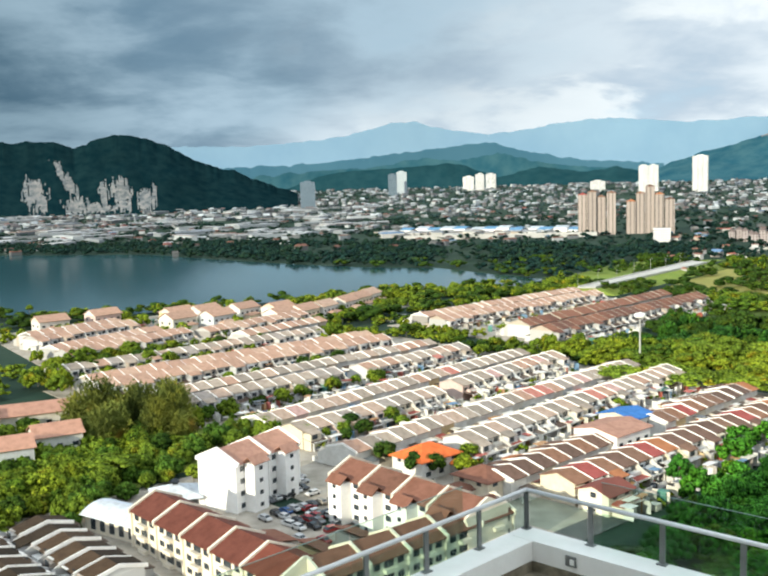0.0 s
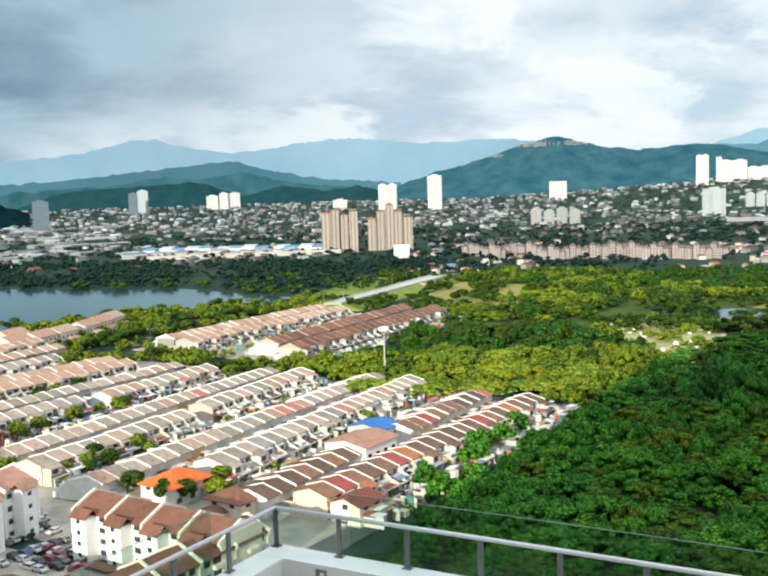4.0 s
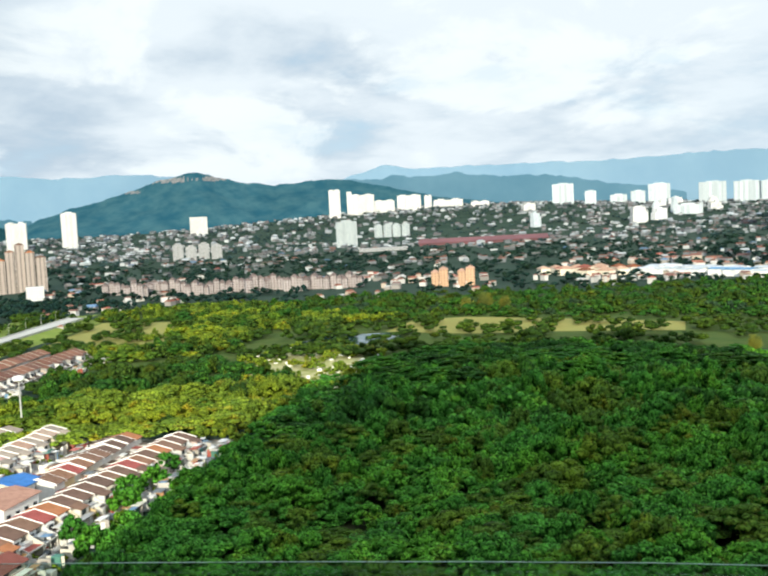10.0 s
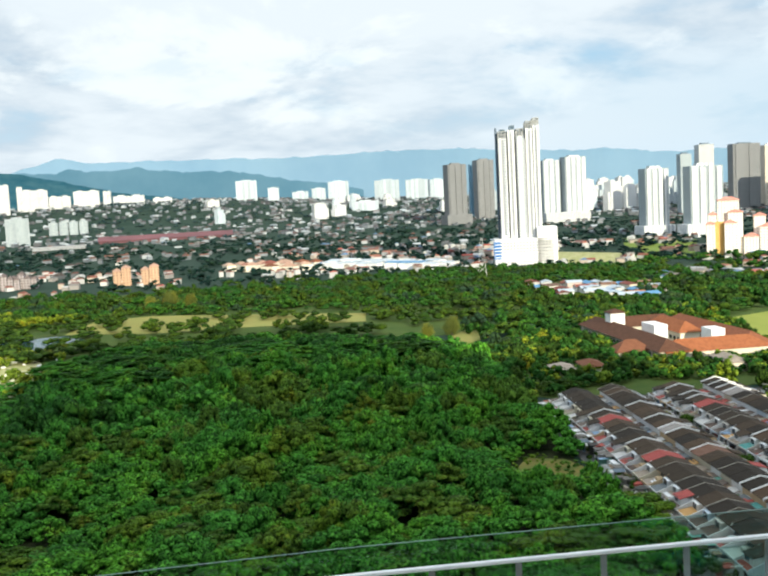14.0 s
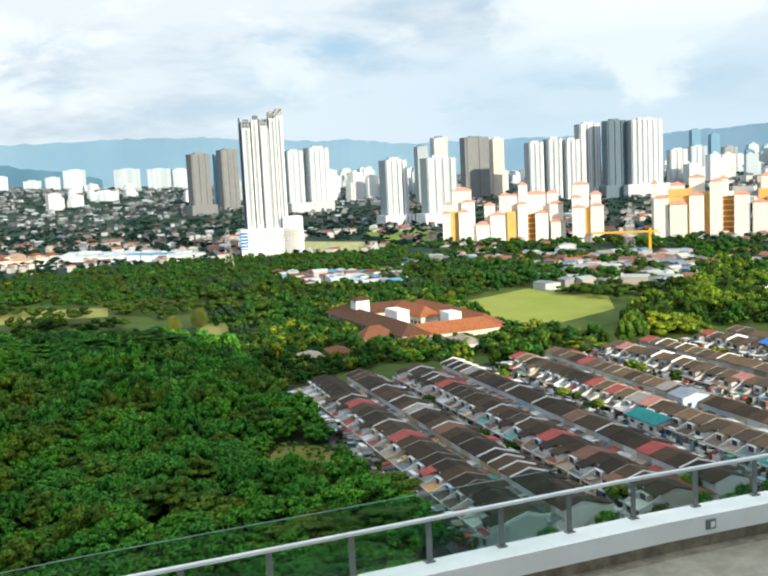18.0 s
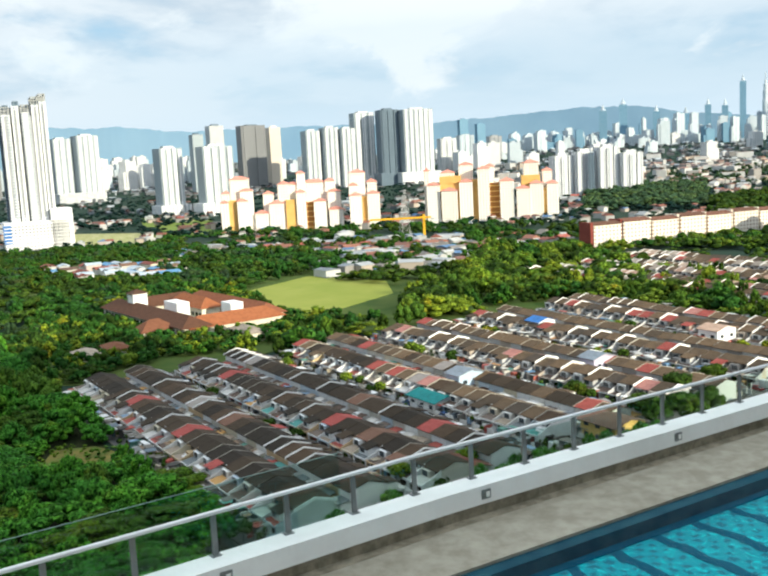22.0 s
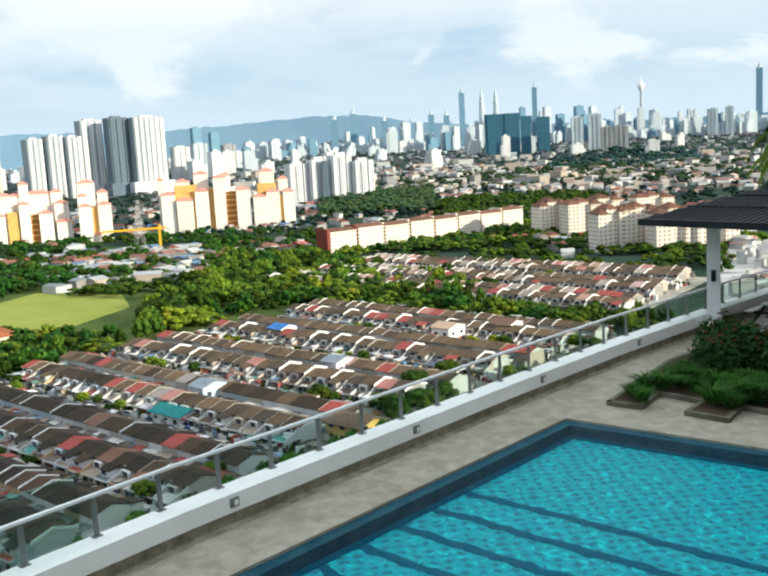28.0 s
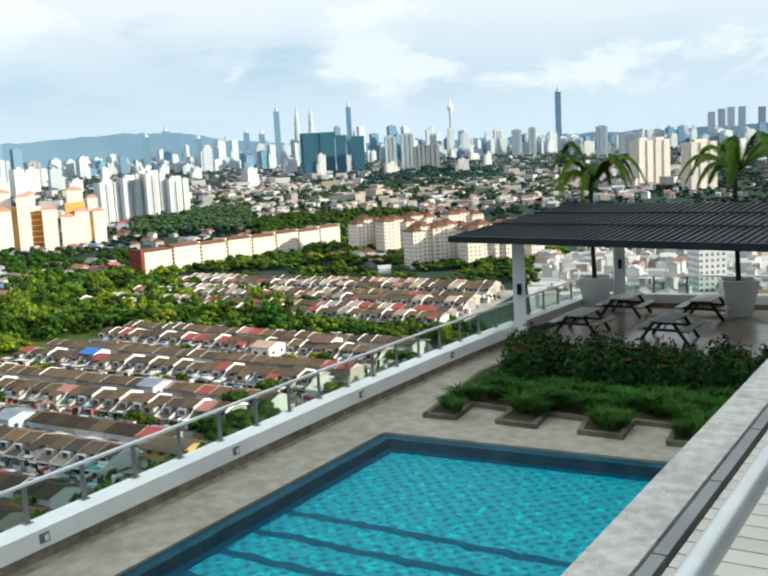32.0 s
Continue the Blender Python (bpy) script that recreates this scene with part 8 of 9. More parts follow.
# pergola
mat("dark_metal", (0.020, 0.026, 0.031), (0.034, 0.041, 0.048), 0.8, 0.45, metal=0.3, vary=0.08)
per = thing("pergola", "open pavilion with a dark ribbed metal roof", "pergola")
FL, EAVE, RIDGE = Vector((30.3, -12.45)), 77.2, 77.95


def on_roof(s, q, z):
    """A point s metres along the front edge and q metres behind it."""
    p = FL + e2_ * s + e1_ * q
    return (p.x, p.y, z)


sheet_f = Shape().slab(on_roof(20, 0, EAVE), on_roof(0, 0, EAVE), on_roof(1.4, 5.2, RIDGE), on_roof(20, 5.2, RIDGE), 0.06)
sheet_b = Shape().slab(on_roof(20, 5.2, RIDGE), on_roof(1.4, 5.2, RIDGE), on_roof(0, 9.0, EAVE + 0.2), on_roof(20, 9.0, EAVE + 0.2), 0.06)
sheet_e = Shape().add([on_roof(0, 0, EAVE), on_roof(0, 9.0, EAVE + 0.2), on_roof(1.4, 5.2, RIDGE)], [(0, 1, 2)])
part("roof_sheet", sheet_f, "dark_metal", per)
part("roof_sheet", sheet_b, "dark_metal", per)
part("roof_end", sheet_e, "dark_metal", per)
for k in range(82):
    s = 0.2 + 0.242 * k
    q1 = 5.2 * min(1, s / 1.4)
    a, b = Vector(on_roof(s, 0.0, EAVE + 0.02)), Vector(on_roof(s, q1, EAVE + 0.02 + (RIDGE - EAVE) * q1 / 5.2))
    part("rib", Shape().tube(a, b, 0.024, n=6), "dark_metal", per)
for q in (1.75, 3.5):
    a, b = Vector(on_roof(1.4 * q / 5.2 + 0.1, q, EAVE + 0.06 + (RIDGE - EAVE) * q / 5.2)), Vector(on_roof(19.9, q, EAVE + 0.06 + (RIDGE - EAVE) * q / 5.2))
    part("cross_batten", Shape().tube(a, b, 0.03, n=6), "dark_metal", per)
part("gutter", Shape().slab(on_roof(20, -0.12, EAVE + 0.02), on_roof(0, -0.12, EAVE + 0.02), on_roof(0, 0.05, EAVE + 0.02), on_roof(20, 0.05, EAVE + 0.02), 0.22), "dark_metal", per)
for x, y in ((29.25, -14.5), (33.0, -20.8), (26.0, -24.4)):
    col = part("column", Shape().box(x, y, DECK, 0.55, 0.42, EAVE - DECK, -27), "white_paint", per, "white painted square column")
    for s in (-0.34, 0.34):
        c, sn = math.cos(radians(-27)), math.sin(radians(-27))
        lx, ly = x + c * s, y + sn * s
        lamp = part("wall_light", Shape().tube((lx, ly, DECK + 1.75), (lx, ly, DECK + 2.12), 0.075, n=10), "dark_metal", col, "black cylinder wall light")
for k, q in enumerate((0.5, 4.6, 8.6)):
    a, b = Vector(on_roof(0.6, q, EAVE - 0.05)), Vector(on_roof(19.5, q, EAVE - 0.05))
    part("beam", Shape().tube(a, b, 0.07, n=6), "white_paint", per)
mat("wet_paving", (0.36, 0.27, 0.22), (0.27, 0.20, 0.165), 0.5, 0.22, 0.05, spec=0.5, stain=(0.8, 0.75, 0.7))
structure("pavilion_floor", Shape().prism([on_roof(18, 2.3, 0)[:2], on_roof(1.2, 2.3, 0)[:2], on_roof(1.2, 8.3, 0)[:2], on_roof(18, 8.3, 0)[:2]][::1], DECK - 0.02, DECK + 0.012), "wet_paving",
          "wet brown paving under the pavilion")

# picnic tables
mat("bleached_wood", (0.66, 0.64, 0.61), (0.48, 0.46, 0.44), 3.0, 0.6, 0.2, vary=0.1)
mat("black_wood", (0.018, 0.017, 0.018), (0.03, 0.028, 0.028), 3.0, 0.5)


def picnic_table(x, y, turn):
    t = thing("picnic_table", "weathered grey picnic table with dark A-frame legs", "table", pose(x, y, DECK + 0.012, 0, 0, turn), group="picnic tables")
    for k in range(5):
        part("table_plank", Shape().box(0, -0.32 + 0.16 * k, 0.72, 1.75, 0.145, 0.04), "bleached_wood", t)
    for side in (-1, 1):
        for k in (0, 1):
            part("bench_plank", Shape().box(0, side * (0.72 + 0.15 * k), 0.44, 1.75, 0.135, 0.04), "bleached_wood", t)
    for x_ in (-0.6, 0.6):
        for side in (-1, 1):
            leg = Shape().tube((x_, side * 0.80, 0.0), (x_, side * 0.28, 0.72), 0.06, n=4)
            part("leg", leg, "black_wood", t)
        part("bench_bearer", Shape().box(x_, 0, 0.36, 0.05, 1.75, 0.09), "black_wood", t)
        part("top_bearer", Shape().box(x_, 0, 0.64, 0.05, 0.75, 0.08), "black_wood", t)
    part("brace", Shape().tube((-0.55, 0, 0.42), (0.0, 0, 0.70), 0.035, n=4), "black_wood", t)
    part("brace", Shape().tube((0.55, 0, 0.42), (0.0, 0, 0.70), 0.035, n=4), "black_wood", t)


for x, y, a in ((29.75, -17.2, -62), (32.0, -20.45, -62), (27.1, -19.0, -62), (29.75, -22.5, -62)):
    picnic_table(x, y, a + 8)


# potted palms
leaf_mat("leaf_palm", (0.036, 0.080, 0.012), (0.075, 0.14, 0.02), (0.15, 0.21, 0.035))
mat("bark_dark", (0.035, 0.03, 0.025), (0.06, 0.05, 0.04), 3.0, 0.9, 0.3)
def potted_palm(x, y, seed, high):
    g = random.Random(seed)
    pot = thing("planter_pot", "large white tapered square pot", "pot", pose(x, y, DECK, 0, 0, -30), group="white pots")
    s = Shape()
    lo, hi, h, w = 0.43, 0.66, 1.38, 0.07
    s.add([(a * lo, b * lo, 0) for a, b in ((-1, -1), (1, -1), (1, 1), (-1, 1))] + [(a * hi, b * hi, h) for a, b in ((-1, -1), (1, -1), (1, 1), (-1, 1))] +
          [(a * (hi - w), b * (hi - w), h) for a, b in ((-1, -1), (1, -1), (1, 1), (-1, 1))] + [(a * (hi - w), b * (hi - w), h - 0.15) for a, b in ((-1, -1), (1, -1), (1, 1), (-1, 1))],
          [(3, 2, 1, 0)] + [(i, (i + 1) % 4, 4 + (i + 1) % 4, 4 + i) for i in range(4)] + [(4 + i, 4 + (i + 1) % 4, 8 + (i + 1) % 4, 8 + i) for i in range(4)] +
          [(8 + i, 8 + (i + 1) % 4, 12 + (i + 1) % 4, 12 + i) for i in range(4)])
    part("pot_body", s, "white_paint", pot)
    part("soil", Shape().box(0, 0, h - 0.2, 1.14, 1.14, 0.06), "soil", pot)
    palm = thing("palm", "slender potted palm with arching green fronds", "palm", pose(x, y, DECK + h - 0.15, 0, 0, g.uniform(0, 360)), group="potted palms")
    part("trunk", Shape().tube((0, 0, 0), (0.08, 0.05, high * 0.55), 0.10, 0.08, 9).tube((0.08, 0.05, high * 0.55), (0.06, 0.1, high), 0.08, 0.07, 9), "bark_dark", palm)
    for k in range(14):
        a = k * 2.4 + g.uniform(-.3, .3)
        lift, ln = g.uniform(0.5, 1.35), g.uniform(2.0, 2.9)
        f = Shape()
        pts = []
        for i in range(9):
            q = i / 8
            r = ln * (q - 0.18 * q * q)
            pts.append(Vector((math.cos(a) * r, math.sin(a) * r, high + lift * math.sin(q * 2.3) * ln * 0.55 - 1.05 * q ** 2.6 * ln * 0.42)))
        for i in range(8):
            f.tube(pts[i], pts[i + 1], 0.02, 0.015, 4)
            d = (pts[i + 1] - pts[i]).normalized()
            side = d.cross(Vector((0, 0, 1))).normalized()
            for j in (0.0, 0.125, 0.25, 0.375, 0.5, 0.625, 0.75, 0.875):
                p0 = pts[i].lerp(pts[i + 1], j)
                wl = 0.38 * math.sin(min(1, (i + j + 1) / 9) * math.pi) ** 0.6 + 0.08
                for sg in (-1, 1):
                    tip = p0 + side * sg * wl * 0.6 + d * wl * 0.6 - Vector((0, 0, wl * 0.45))
                    f.add([p0, p0 + d * 0.075, tip], [(0, 1, 2)])
        part("frond", f, "leaf_palm", palm)


potted_palm(33.7, -20.1, 1, 4.0)
potted_palm(29.5, -23.75, 2, 4.2)


# ---- flats, cars and single houses near the terrace ----
def slab_flats(name, label, x, y, turn, units, w, deep, eave, top, wall, roof, storeys, stairs=True, fire="cream_paint"):
    """A row of walk-up flats: x along the row, front towards -y; each unit with windows, balconies and a stair bay."""
    t = thing(name, label, "flats", pose(x, y, 0, 0, 0, turn))
    ln = units * w
    for k in range(units):
        cx = -ln / 2 + w * (k + 0.5)
        u = part("unit", Shape().box(cx, 0, 0, w - 0.3, deep, eave), wall, t)
        part("roof", Shape().gable(cx - w / 2 + 0.2, cx + w / 2 - 0.2, -deep / 2 - 0.7, deep / 2 + 0.7, eave, top, 0.2), roof, t)
        f = Shape()
        xx = cx + w / 2
        for y0, y1, z0, z1 in ((-deep / 2 - 0.9, 0, eave + 0.45, top + 0.5), (0, deep / 2 + 0.9, top + 0.5, eave + 0.45)):
            f.slab((xx - 0.3, y0, z0), (xx + 0.3, y0, z0), (xx + 0.3, y1, z1), (xx - 0.3, y1, z1), 1.1)
        f.box(xx, 0, 0, 0.5, deep + 0.8, eave - 0.1)
        if k == 0:
            part("fire_wall", f, fire, t)
            f = Shape()
            for y0, y1, z0, z1 in ((-deep / 2 - 0.9, 0, eave + 0.45, top + 0.5), (0, deep / 2 + 0.9, top + 0.5, eave + 0.45)):
                f.slab((-ln / 2 - 0.3, y0, z0), (-ln / 2 + 0.3, y0, z0), (-ln / 2 + 0.3, y1, z1), (-ln / 2 - 0.3, y1, z1), 1.1)
            f.box(-ln / 2, 0, 0, 0.5, deep + 0.2, eave - 0.1)
        for xe in ((xx,) if k else (-ln / 2,)):
            f.add([(xe - 0.2, -deep / 2, eave - 0.2), (xe - 0.2, deep / 2, eave - 0.2), (xe - 0.2, 0, top), (xe + 0.2, -deep / 2, eave - 0.2), (xe + 0.2, deep / 2, eave - 0.2), (xe + 0.2, 0, top)],
                  [(0, 2, 1), (3, 4, 5), (0, 3, 5, 2), (1, 2, 5, 4)])
        part("fire_wall", f, fire, t)
        h = eave / storeys
        for j in range(storeys):
            for side in (-1, 1):
                yy = side * (deep / 2 + 0.02)
                part("window", Shape().box(cx - w * 0.30, yy, j * h + 1.0, w * 0.16, 0.16, 1.25), "dark_glass", u)
                part("window", Shape().box(cx + w * 0.30, yy, j * h + 1.0, w * 0.16, 0.16, 1.25), "dark_glass", u)
                part("balcony_opening", Shape().box(cx, yy, j * h + 0.95, w * 0.24, 0.14, h - 1.3), "dark_glass", u)
                part("balcony", Shape().box(cx, yy + side * 0.55, j * h + 0.1, w * 0.30, 1.1, 0.85), wall, u)
        if stairs:
            part("stair_bay", Shape().box(cx - w * 0.05, -deep / 2 - 1.7, 0, w * 0.42, 3.4, eave - 0.2), wall, t)
            part("stair_roof", Shape().gable(cx - w * 0.30, cx + w * 0.20, -deep / 2 - 3.9, -deep / 2 + 0.6, eave - 0.2, eave + 1.5, 0.18), roof, t)
            for j in range(storeys):
                part("window", Shape().box(cx - w * 0.05, -deep / 2 - 3.42, j * h + 1.1, w * 0.1, 0.12, 1.0), "dark_glass", u)
    return t


roof_mat("roof_flats", [(0.0, (0.17, 0.085, 0.06)), (0.5, (0.21, 0.10, 0.07))], 0.35)
roof_mat("roof_rust", [(0.0, (0.17, 0.055, 0.038)), (0.4, (0.14, 0.05, 0.036)), (0.8, (0.12, 0.06, 0.045))], 0.35)
roof_mat("roof_salmon", [(0.0, (0.46, 0.26, 0.19)), (0.5, (0.42, 0.24, 0.18))], 0.35)
x, y = LEFT(101, -168)
slab_flats("low_flats", "row of cream flats with rusty red-brown roofs", x, y, 134, 5, 11.5, 12, 8.6, 11.6, "cream_paint", "roof_rust", 3, False)
x, y = LEFT(146, -157)
slab_flats("brown_flats", "white walk-up flats with brown tiled roofs", x, y, 314, 4, 11.5, 12, 10.4, 13.4, "white_paint", "roof_flats", 4, True)
x, y = LEFT(128, -139.5)
slab_flats("street_flats", "cream flats with brown roofs along the street", x, y, 44, 5, 10.5, 11, 8.6, 11.4, "cream_paint", "roof_flats", 3, False)
slab_flats("white_flats", "white four-storey flats with a salmon tiled roof", -47.5, 242, 58, 2, 12.0, 13, 12.6, 15.8, "white_paint", "roof_salmon", 4, True, "white_paint")
# carport sheds
for u, v, n in ((114, -186, 0), (117, -171, 0), (120, -160, 0), (131, -160.5, 0), (110, -150, 0)):
    x, y = LEFT(u, v)
    t = thing("garage_shed", "small white garage under a brown roof", "shed", pose(x, y, 0, 0, 0, 134), group="garage sheds")
    part("body", Shape().box(0, 0, 0, 9, 4.6, 2.9), "house_wall", t)
    part("roof", Shape().slab((-4.8, -2.6, 3.0), (4.8, -2.6, 3.0), (4.8, 2.6, 4.1), (-4.8, 2.6, 4.1), 0.15), "roof_flats", t)
# clubhouse and gazebo
t = thing("clubhouse", "low pale yellow clubhouse under a rounded white roof", "clubhouse", pose(-71.5, 216.5, 0, 0, 0, 148) @ Matrix.Scale(0.98, 4))
part("hall", Shape().box(0, 0, 0, 22, 10, 4.2), "cream_paint", t)
for k in range(6):
    part("window", Shape().box(-9 + 3.4 * k, 5.02, 0.9, 1.7, 0.14, 2.6), "dark_glass", t)
arc = Shape()
bow = [(-6.0 + k, 4.2 + 2.0 * (1 - (k / 6 - 1) ** 2)) for k in range(13)]
arc.add([(x, y, z + e) for e in (0.0, -0.15) for y, z in bow for x in (-12, 12)],
        [f for k in range(12) for f in ((2 * k, 2 * k + 1, 2 * k + 3, 2 * k + 2), (26 + 2 * k, 28 + 2 * k, 29 + 2 * k, 27 + 2 * k))] +
        [f for k in range(12) for f in ((2 * k, 2 * k + 2, 28 + 2 * k, 26 + 2 * k), (2 * k + 1, 27 + 2 * k, 29 + 2 * k, 2 * k + 3))] + [(0, 26, 27, 1), (24, 25, 51, 50)])
part("roof", arc, "roof_white", t)
t = thing("gazebo", "open gazebo with a pale pyramid roof", "gazebo", pose(-66, 236, 0, 0, 0, 20))
part("roof", Shape().hip(-6.5, 6.5, -6.5, 6.5, 3.2, 2.6), "roof_white", t)
part("lantern", Shape().box(0, 0, 5.6, 1.4, 1.4, 0.8).hip(-1.1, 1.1, -1.1, 1.1, 6.4, 0.8), "dark_metal", t)
for a in (-5.5, 5.5):
    for b in (-5.5, 5.5):
        part("post", Shape().box(a, b, 0, 0.3, 0.3, 3.2), "white_paint", t)


def villa(name, label, x, y, turn, w, d, h, rise_h, wall, roof, hip=True, wings=()):
    """A detached house with windows, an eaved roof and lower wings (offset x, y, width, depth, height)."""
    t = thing(name, label, "house", pose(x, y, 0, 0, 0, turn))
    b = part("body", Shape().box(0, 0, 0, w, d, h), wall, t)
    s = Shape()
    part("roof", s.hip(-w / 2 - 0.8, w / 2 + 0.8, -d / 2 - 0.8, d / 2 + 0.8, h, rise_h) if hip else s.gable(-w / 2 - 0.7, w / 2 + 0.7, -d / 2 - 0.8, d / 2 + 0.8, h, h + rise_h), roof, t)
    if not hip:
        for xe in (-w / 2, w / 2):
            part("gable_wall", Shape().add([(xe, -d / 2, h), (xe, d / 2, h), (xe, 0, h + rise_h * 0.9)], [(0, 1, 2)]), wall, t)
    for side in (-1, 1):
        for k in range(max(2, int(w / 4))):
            for z in ((1.0, 4.0) if h > 5 else (1.0,)):
                part("window", Shape().box(-w / 2 + (k + 0.5) * w / max(2, int(w / 4)), side * (d / 2 + 0.01), z, 1.8, 0.14, 1.3), "dark_glass", b)
        for k in range(max(1, int(d / 5))):
            part("window", Shape().box(side * (w / 2 + 0.01), -d / 2 + (k + 0.5) * d / max(1, int(d / 5)), 1.0 if h < 5 else 4.0, 0.14, 1.6, 1.3), "dark_glass", b)
    for ox, oy, ww, dd, hh in wings:
        g = part("wing", Shape().box(ox, oy, 0, ww, dd, hh), wall, t)
        part("wing_roof", Shape().hip(ox - ww / 2 - 0.5, ox + ww / 2 + 0.5, oy - dd / 2 - 0.5, oy + dd / 2 + 0.5, hh, 1.4), roof, g)
    return t


x, y = LEFT(181, -189)
villa("corner_house", "white corner house with a bright orange hipped roof", x, y, 44, 15, 12, 5.4, 3.2, "house_wall", "roof_orange", True, ((7, -7, 7, 5, 3.0),))
x, y = LEFT(252, -171)
villa("blue_roof_house", "white house with a bright blue roof", x, y, 44, 11, 13, 7.0, 1.6, "house_wall", "roof_blue", False)
x, y = LEFT(233, -163)
villa("white_hall", "large plain white extended house", x, y, 44, 17, 15, 7.6, 1.6, "white_paint", "roof_salmon", False)
x, y = LEFT(190, -135)
villa("yellow_house", "ochre yellow house under a maroon roof", x, y, 44, 10, 9, 5.2, 1.8, "cream_paint", "roof_maroon", False, ((0, -6, 7, 3, 3.0),))
x, y = LEFT(178, -164)
villa("corner_house", "white corner house with a rusty brown hipped roof", x, y, 44, 11, 12, 5.4, 2.4, "house_wall", "roof_flats", True, ((-7, 2, 6, 7, 3.0),))
for x, y, a, w in ((-124, 268, -60, 13), (-116, 284, -58, 14), (-137, 312, -62, 26), (-152, 300, -60, 18), (-146, 276, -60, 14)):
    villa("white_villa", "large white house with a pinkish tiled roof", x, y, a + 90, w, 12, 7.8, 3.0, "house_wall", "roof_salmon", False)
# houses at the lake
for u, v, a in ((222, -552, 0), (256, -554, 6), (291, -524, 10), (308, -520, 12), (329, -509, 14), (345, -492, 14), (329, -468, 18), (348, -470, 18), (367, -475, 20), (392, -484, 22), (412, -494, 22),
                (430, -504, 24), (300, -492, 12), (278, -500, 10)):
    x, y = LEFT(u, v)
    villa("lake_house", "white lakeside house with a pale terracotta roof", x, y, 44 + a, 18, 13, 7.4, 3.4, "house_wall", "roof_terracotta", False, ((0, -9, 11, 5, 3.4),))
# the school: terracotta ranges round a court
t = thing("school", "cream school with broad terracotta hipped roofs round a court", "school", pose(474, 178, 0, 0, 0, 45) @ Matrix.Scale(0.87, 4))
# darker brown roof tone for some of the ranges
roof_mat("roof_dark_brown", [(0.0, (0.115, 0.055, 0.034)), (0.5, (0.095, 0.05, 0.034))], 0.5)
for ox, oy, w, d, h, tone in ((-6, 25, 118, 15, 6.4, "roof_dark_brown"), (-10, -25, 100, 14, 6.4, "roof_school"), (-58, 0, 15, 56, 5.6, "roof_school"), (38, 0, 14, 48, 6.2, "roof_dark_brown"),
                              (6, -8, 44, 12, 7.8, "roof_school"), (-44, 40, 12, 18, 5.0, "roof_school")):
    r_ = part("range", Shape().box(ox, oy, 0, w, d, h), "cream_paint", t)
    part("roof", Shape().hip(ox - w / 2 - 1.8, ox + w / 2 + 1.8, oy - d / 2 - 1.8, oy + d / 2 + 1.8, h, 5.6), tone, r_)
    for k in range(int(w / 5)):
        for side in (-1, 1):
            part("window", Shape().box(ox - w / 2 + 2.5 + 5 * k, oy + side * d / 2, 2.6, 3.0, 0.3, 2.2), "dark_glass", r_)
tw = part("stair_tower", Shape().box(22, 22, 0, 9, 9, 17), "white_paint", t, "white square stair tower")
part("tower_roof", Shape().hip(16.7, 27.3, 16.7, 27.3, 17, 2.4), "roof_dark_brown", tw)
part("court_block", Shape().box(-8, 10, 0, 18, 8, 13), "white_paint", t)
part("court_block", Shape().box(-36, -12, 0, 12, 8, 12.5), "white_paint", t)
for x, y, w, roof, label in ((384, 178, 14, "roof_school", "small lodge with a terracotta roof"), (417, 128, 22, "roof_tan", "yellow shop house beside the school"), (372, 186, 12, "roof_tan", "low garden shed with a tan roof")):
    villa("lodge", label, x, y, 40, w, 9, 4.0, 2.0, "cream_paint", roof)
# singular houses of the older estate
for u, v, w, d, h, wall, roof, label in ((243, 167, 15, 9, 3.4, "old_wall", "roof_teal", "low house with a teal sheet roof"), (182, 184, 13, 11, 5.4, "ochre_paint", "roof_brown", "yellow detached house with a brown roof"),
                                         (184, 135, 10, 8, 3.2, "old_wall", "roof_maroon", "low shed with a maroon roof"), (250, 185, 7, 10, 7.2, "pale_blue", "roof_slate", "pale blue renovated terrace house"),
                                         (236, 232, 7, 10, 7.4, "lilac", "roof_slate", "pale lilac renovated terrace house"), (306, 268, 8, 9, 6.8, "white_paint", "roof_blue", "white house with a blue roof"),
                                         (240, 300, 9, 11, 7.2, "white_paint", "roof_terracotta", "large plain white renovated house"), (222, 316, 9, 10, 7.2, "white_paint", "roof_brown", "large plain white renovated house")):
    if roof == "roof_slate" and roof not in MATS:
        roof_mat("roof_slate", [(0.0, (0.24, 0.28, 0.33))], 0.4)
    if roof == "roof_teal" and roof not in MATS:
        roof_mat("roof_teal", [(0.0, (0.03, 0.22, 0.22))], 0.4)
    if wall == "pale_blue" and wall not in MATS:
        mat("pale_blue", (0.50, 0.62, 0.74), (0.45, 0.56, 0.68), 0.5, 0.8)
    if wall == "lilac" and wall not in MATS:
        mat("lilac", (0.60, 0.56, 0.68), (0.54, 0.50, 0.62), 0.5, 0.8)
    x, y = RIGHT(u, v)
    villa("single_house", label, x, y, 40.5, w, d, h, 1.6, wall, roof, False)

# cars
mat("car_paint", (0.5, 0.5, 0.5), None, 0.3, 0.25, spec=0.6, palette=[(0.0, (0.62, 0.63, 0.64)), (0.3, (0.75, 0.75, 0.75)), (0.5, (0.03, 0.03, 0.035)), (0.68, (0.16, 0.17, 0.19)), (0.8, (0.35, 0.03, 0.03)), (0.88, (0.05, 0.12, 0.32)), (0.94, (0.36, 0.33, 0.28))])
mat("tyre", (0.015, 0.015, 0.015), (0.025, 0.025, 0.025), 3.0, 0.9)


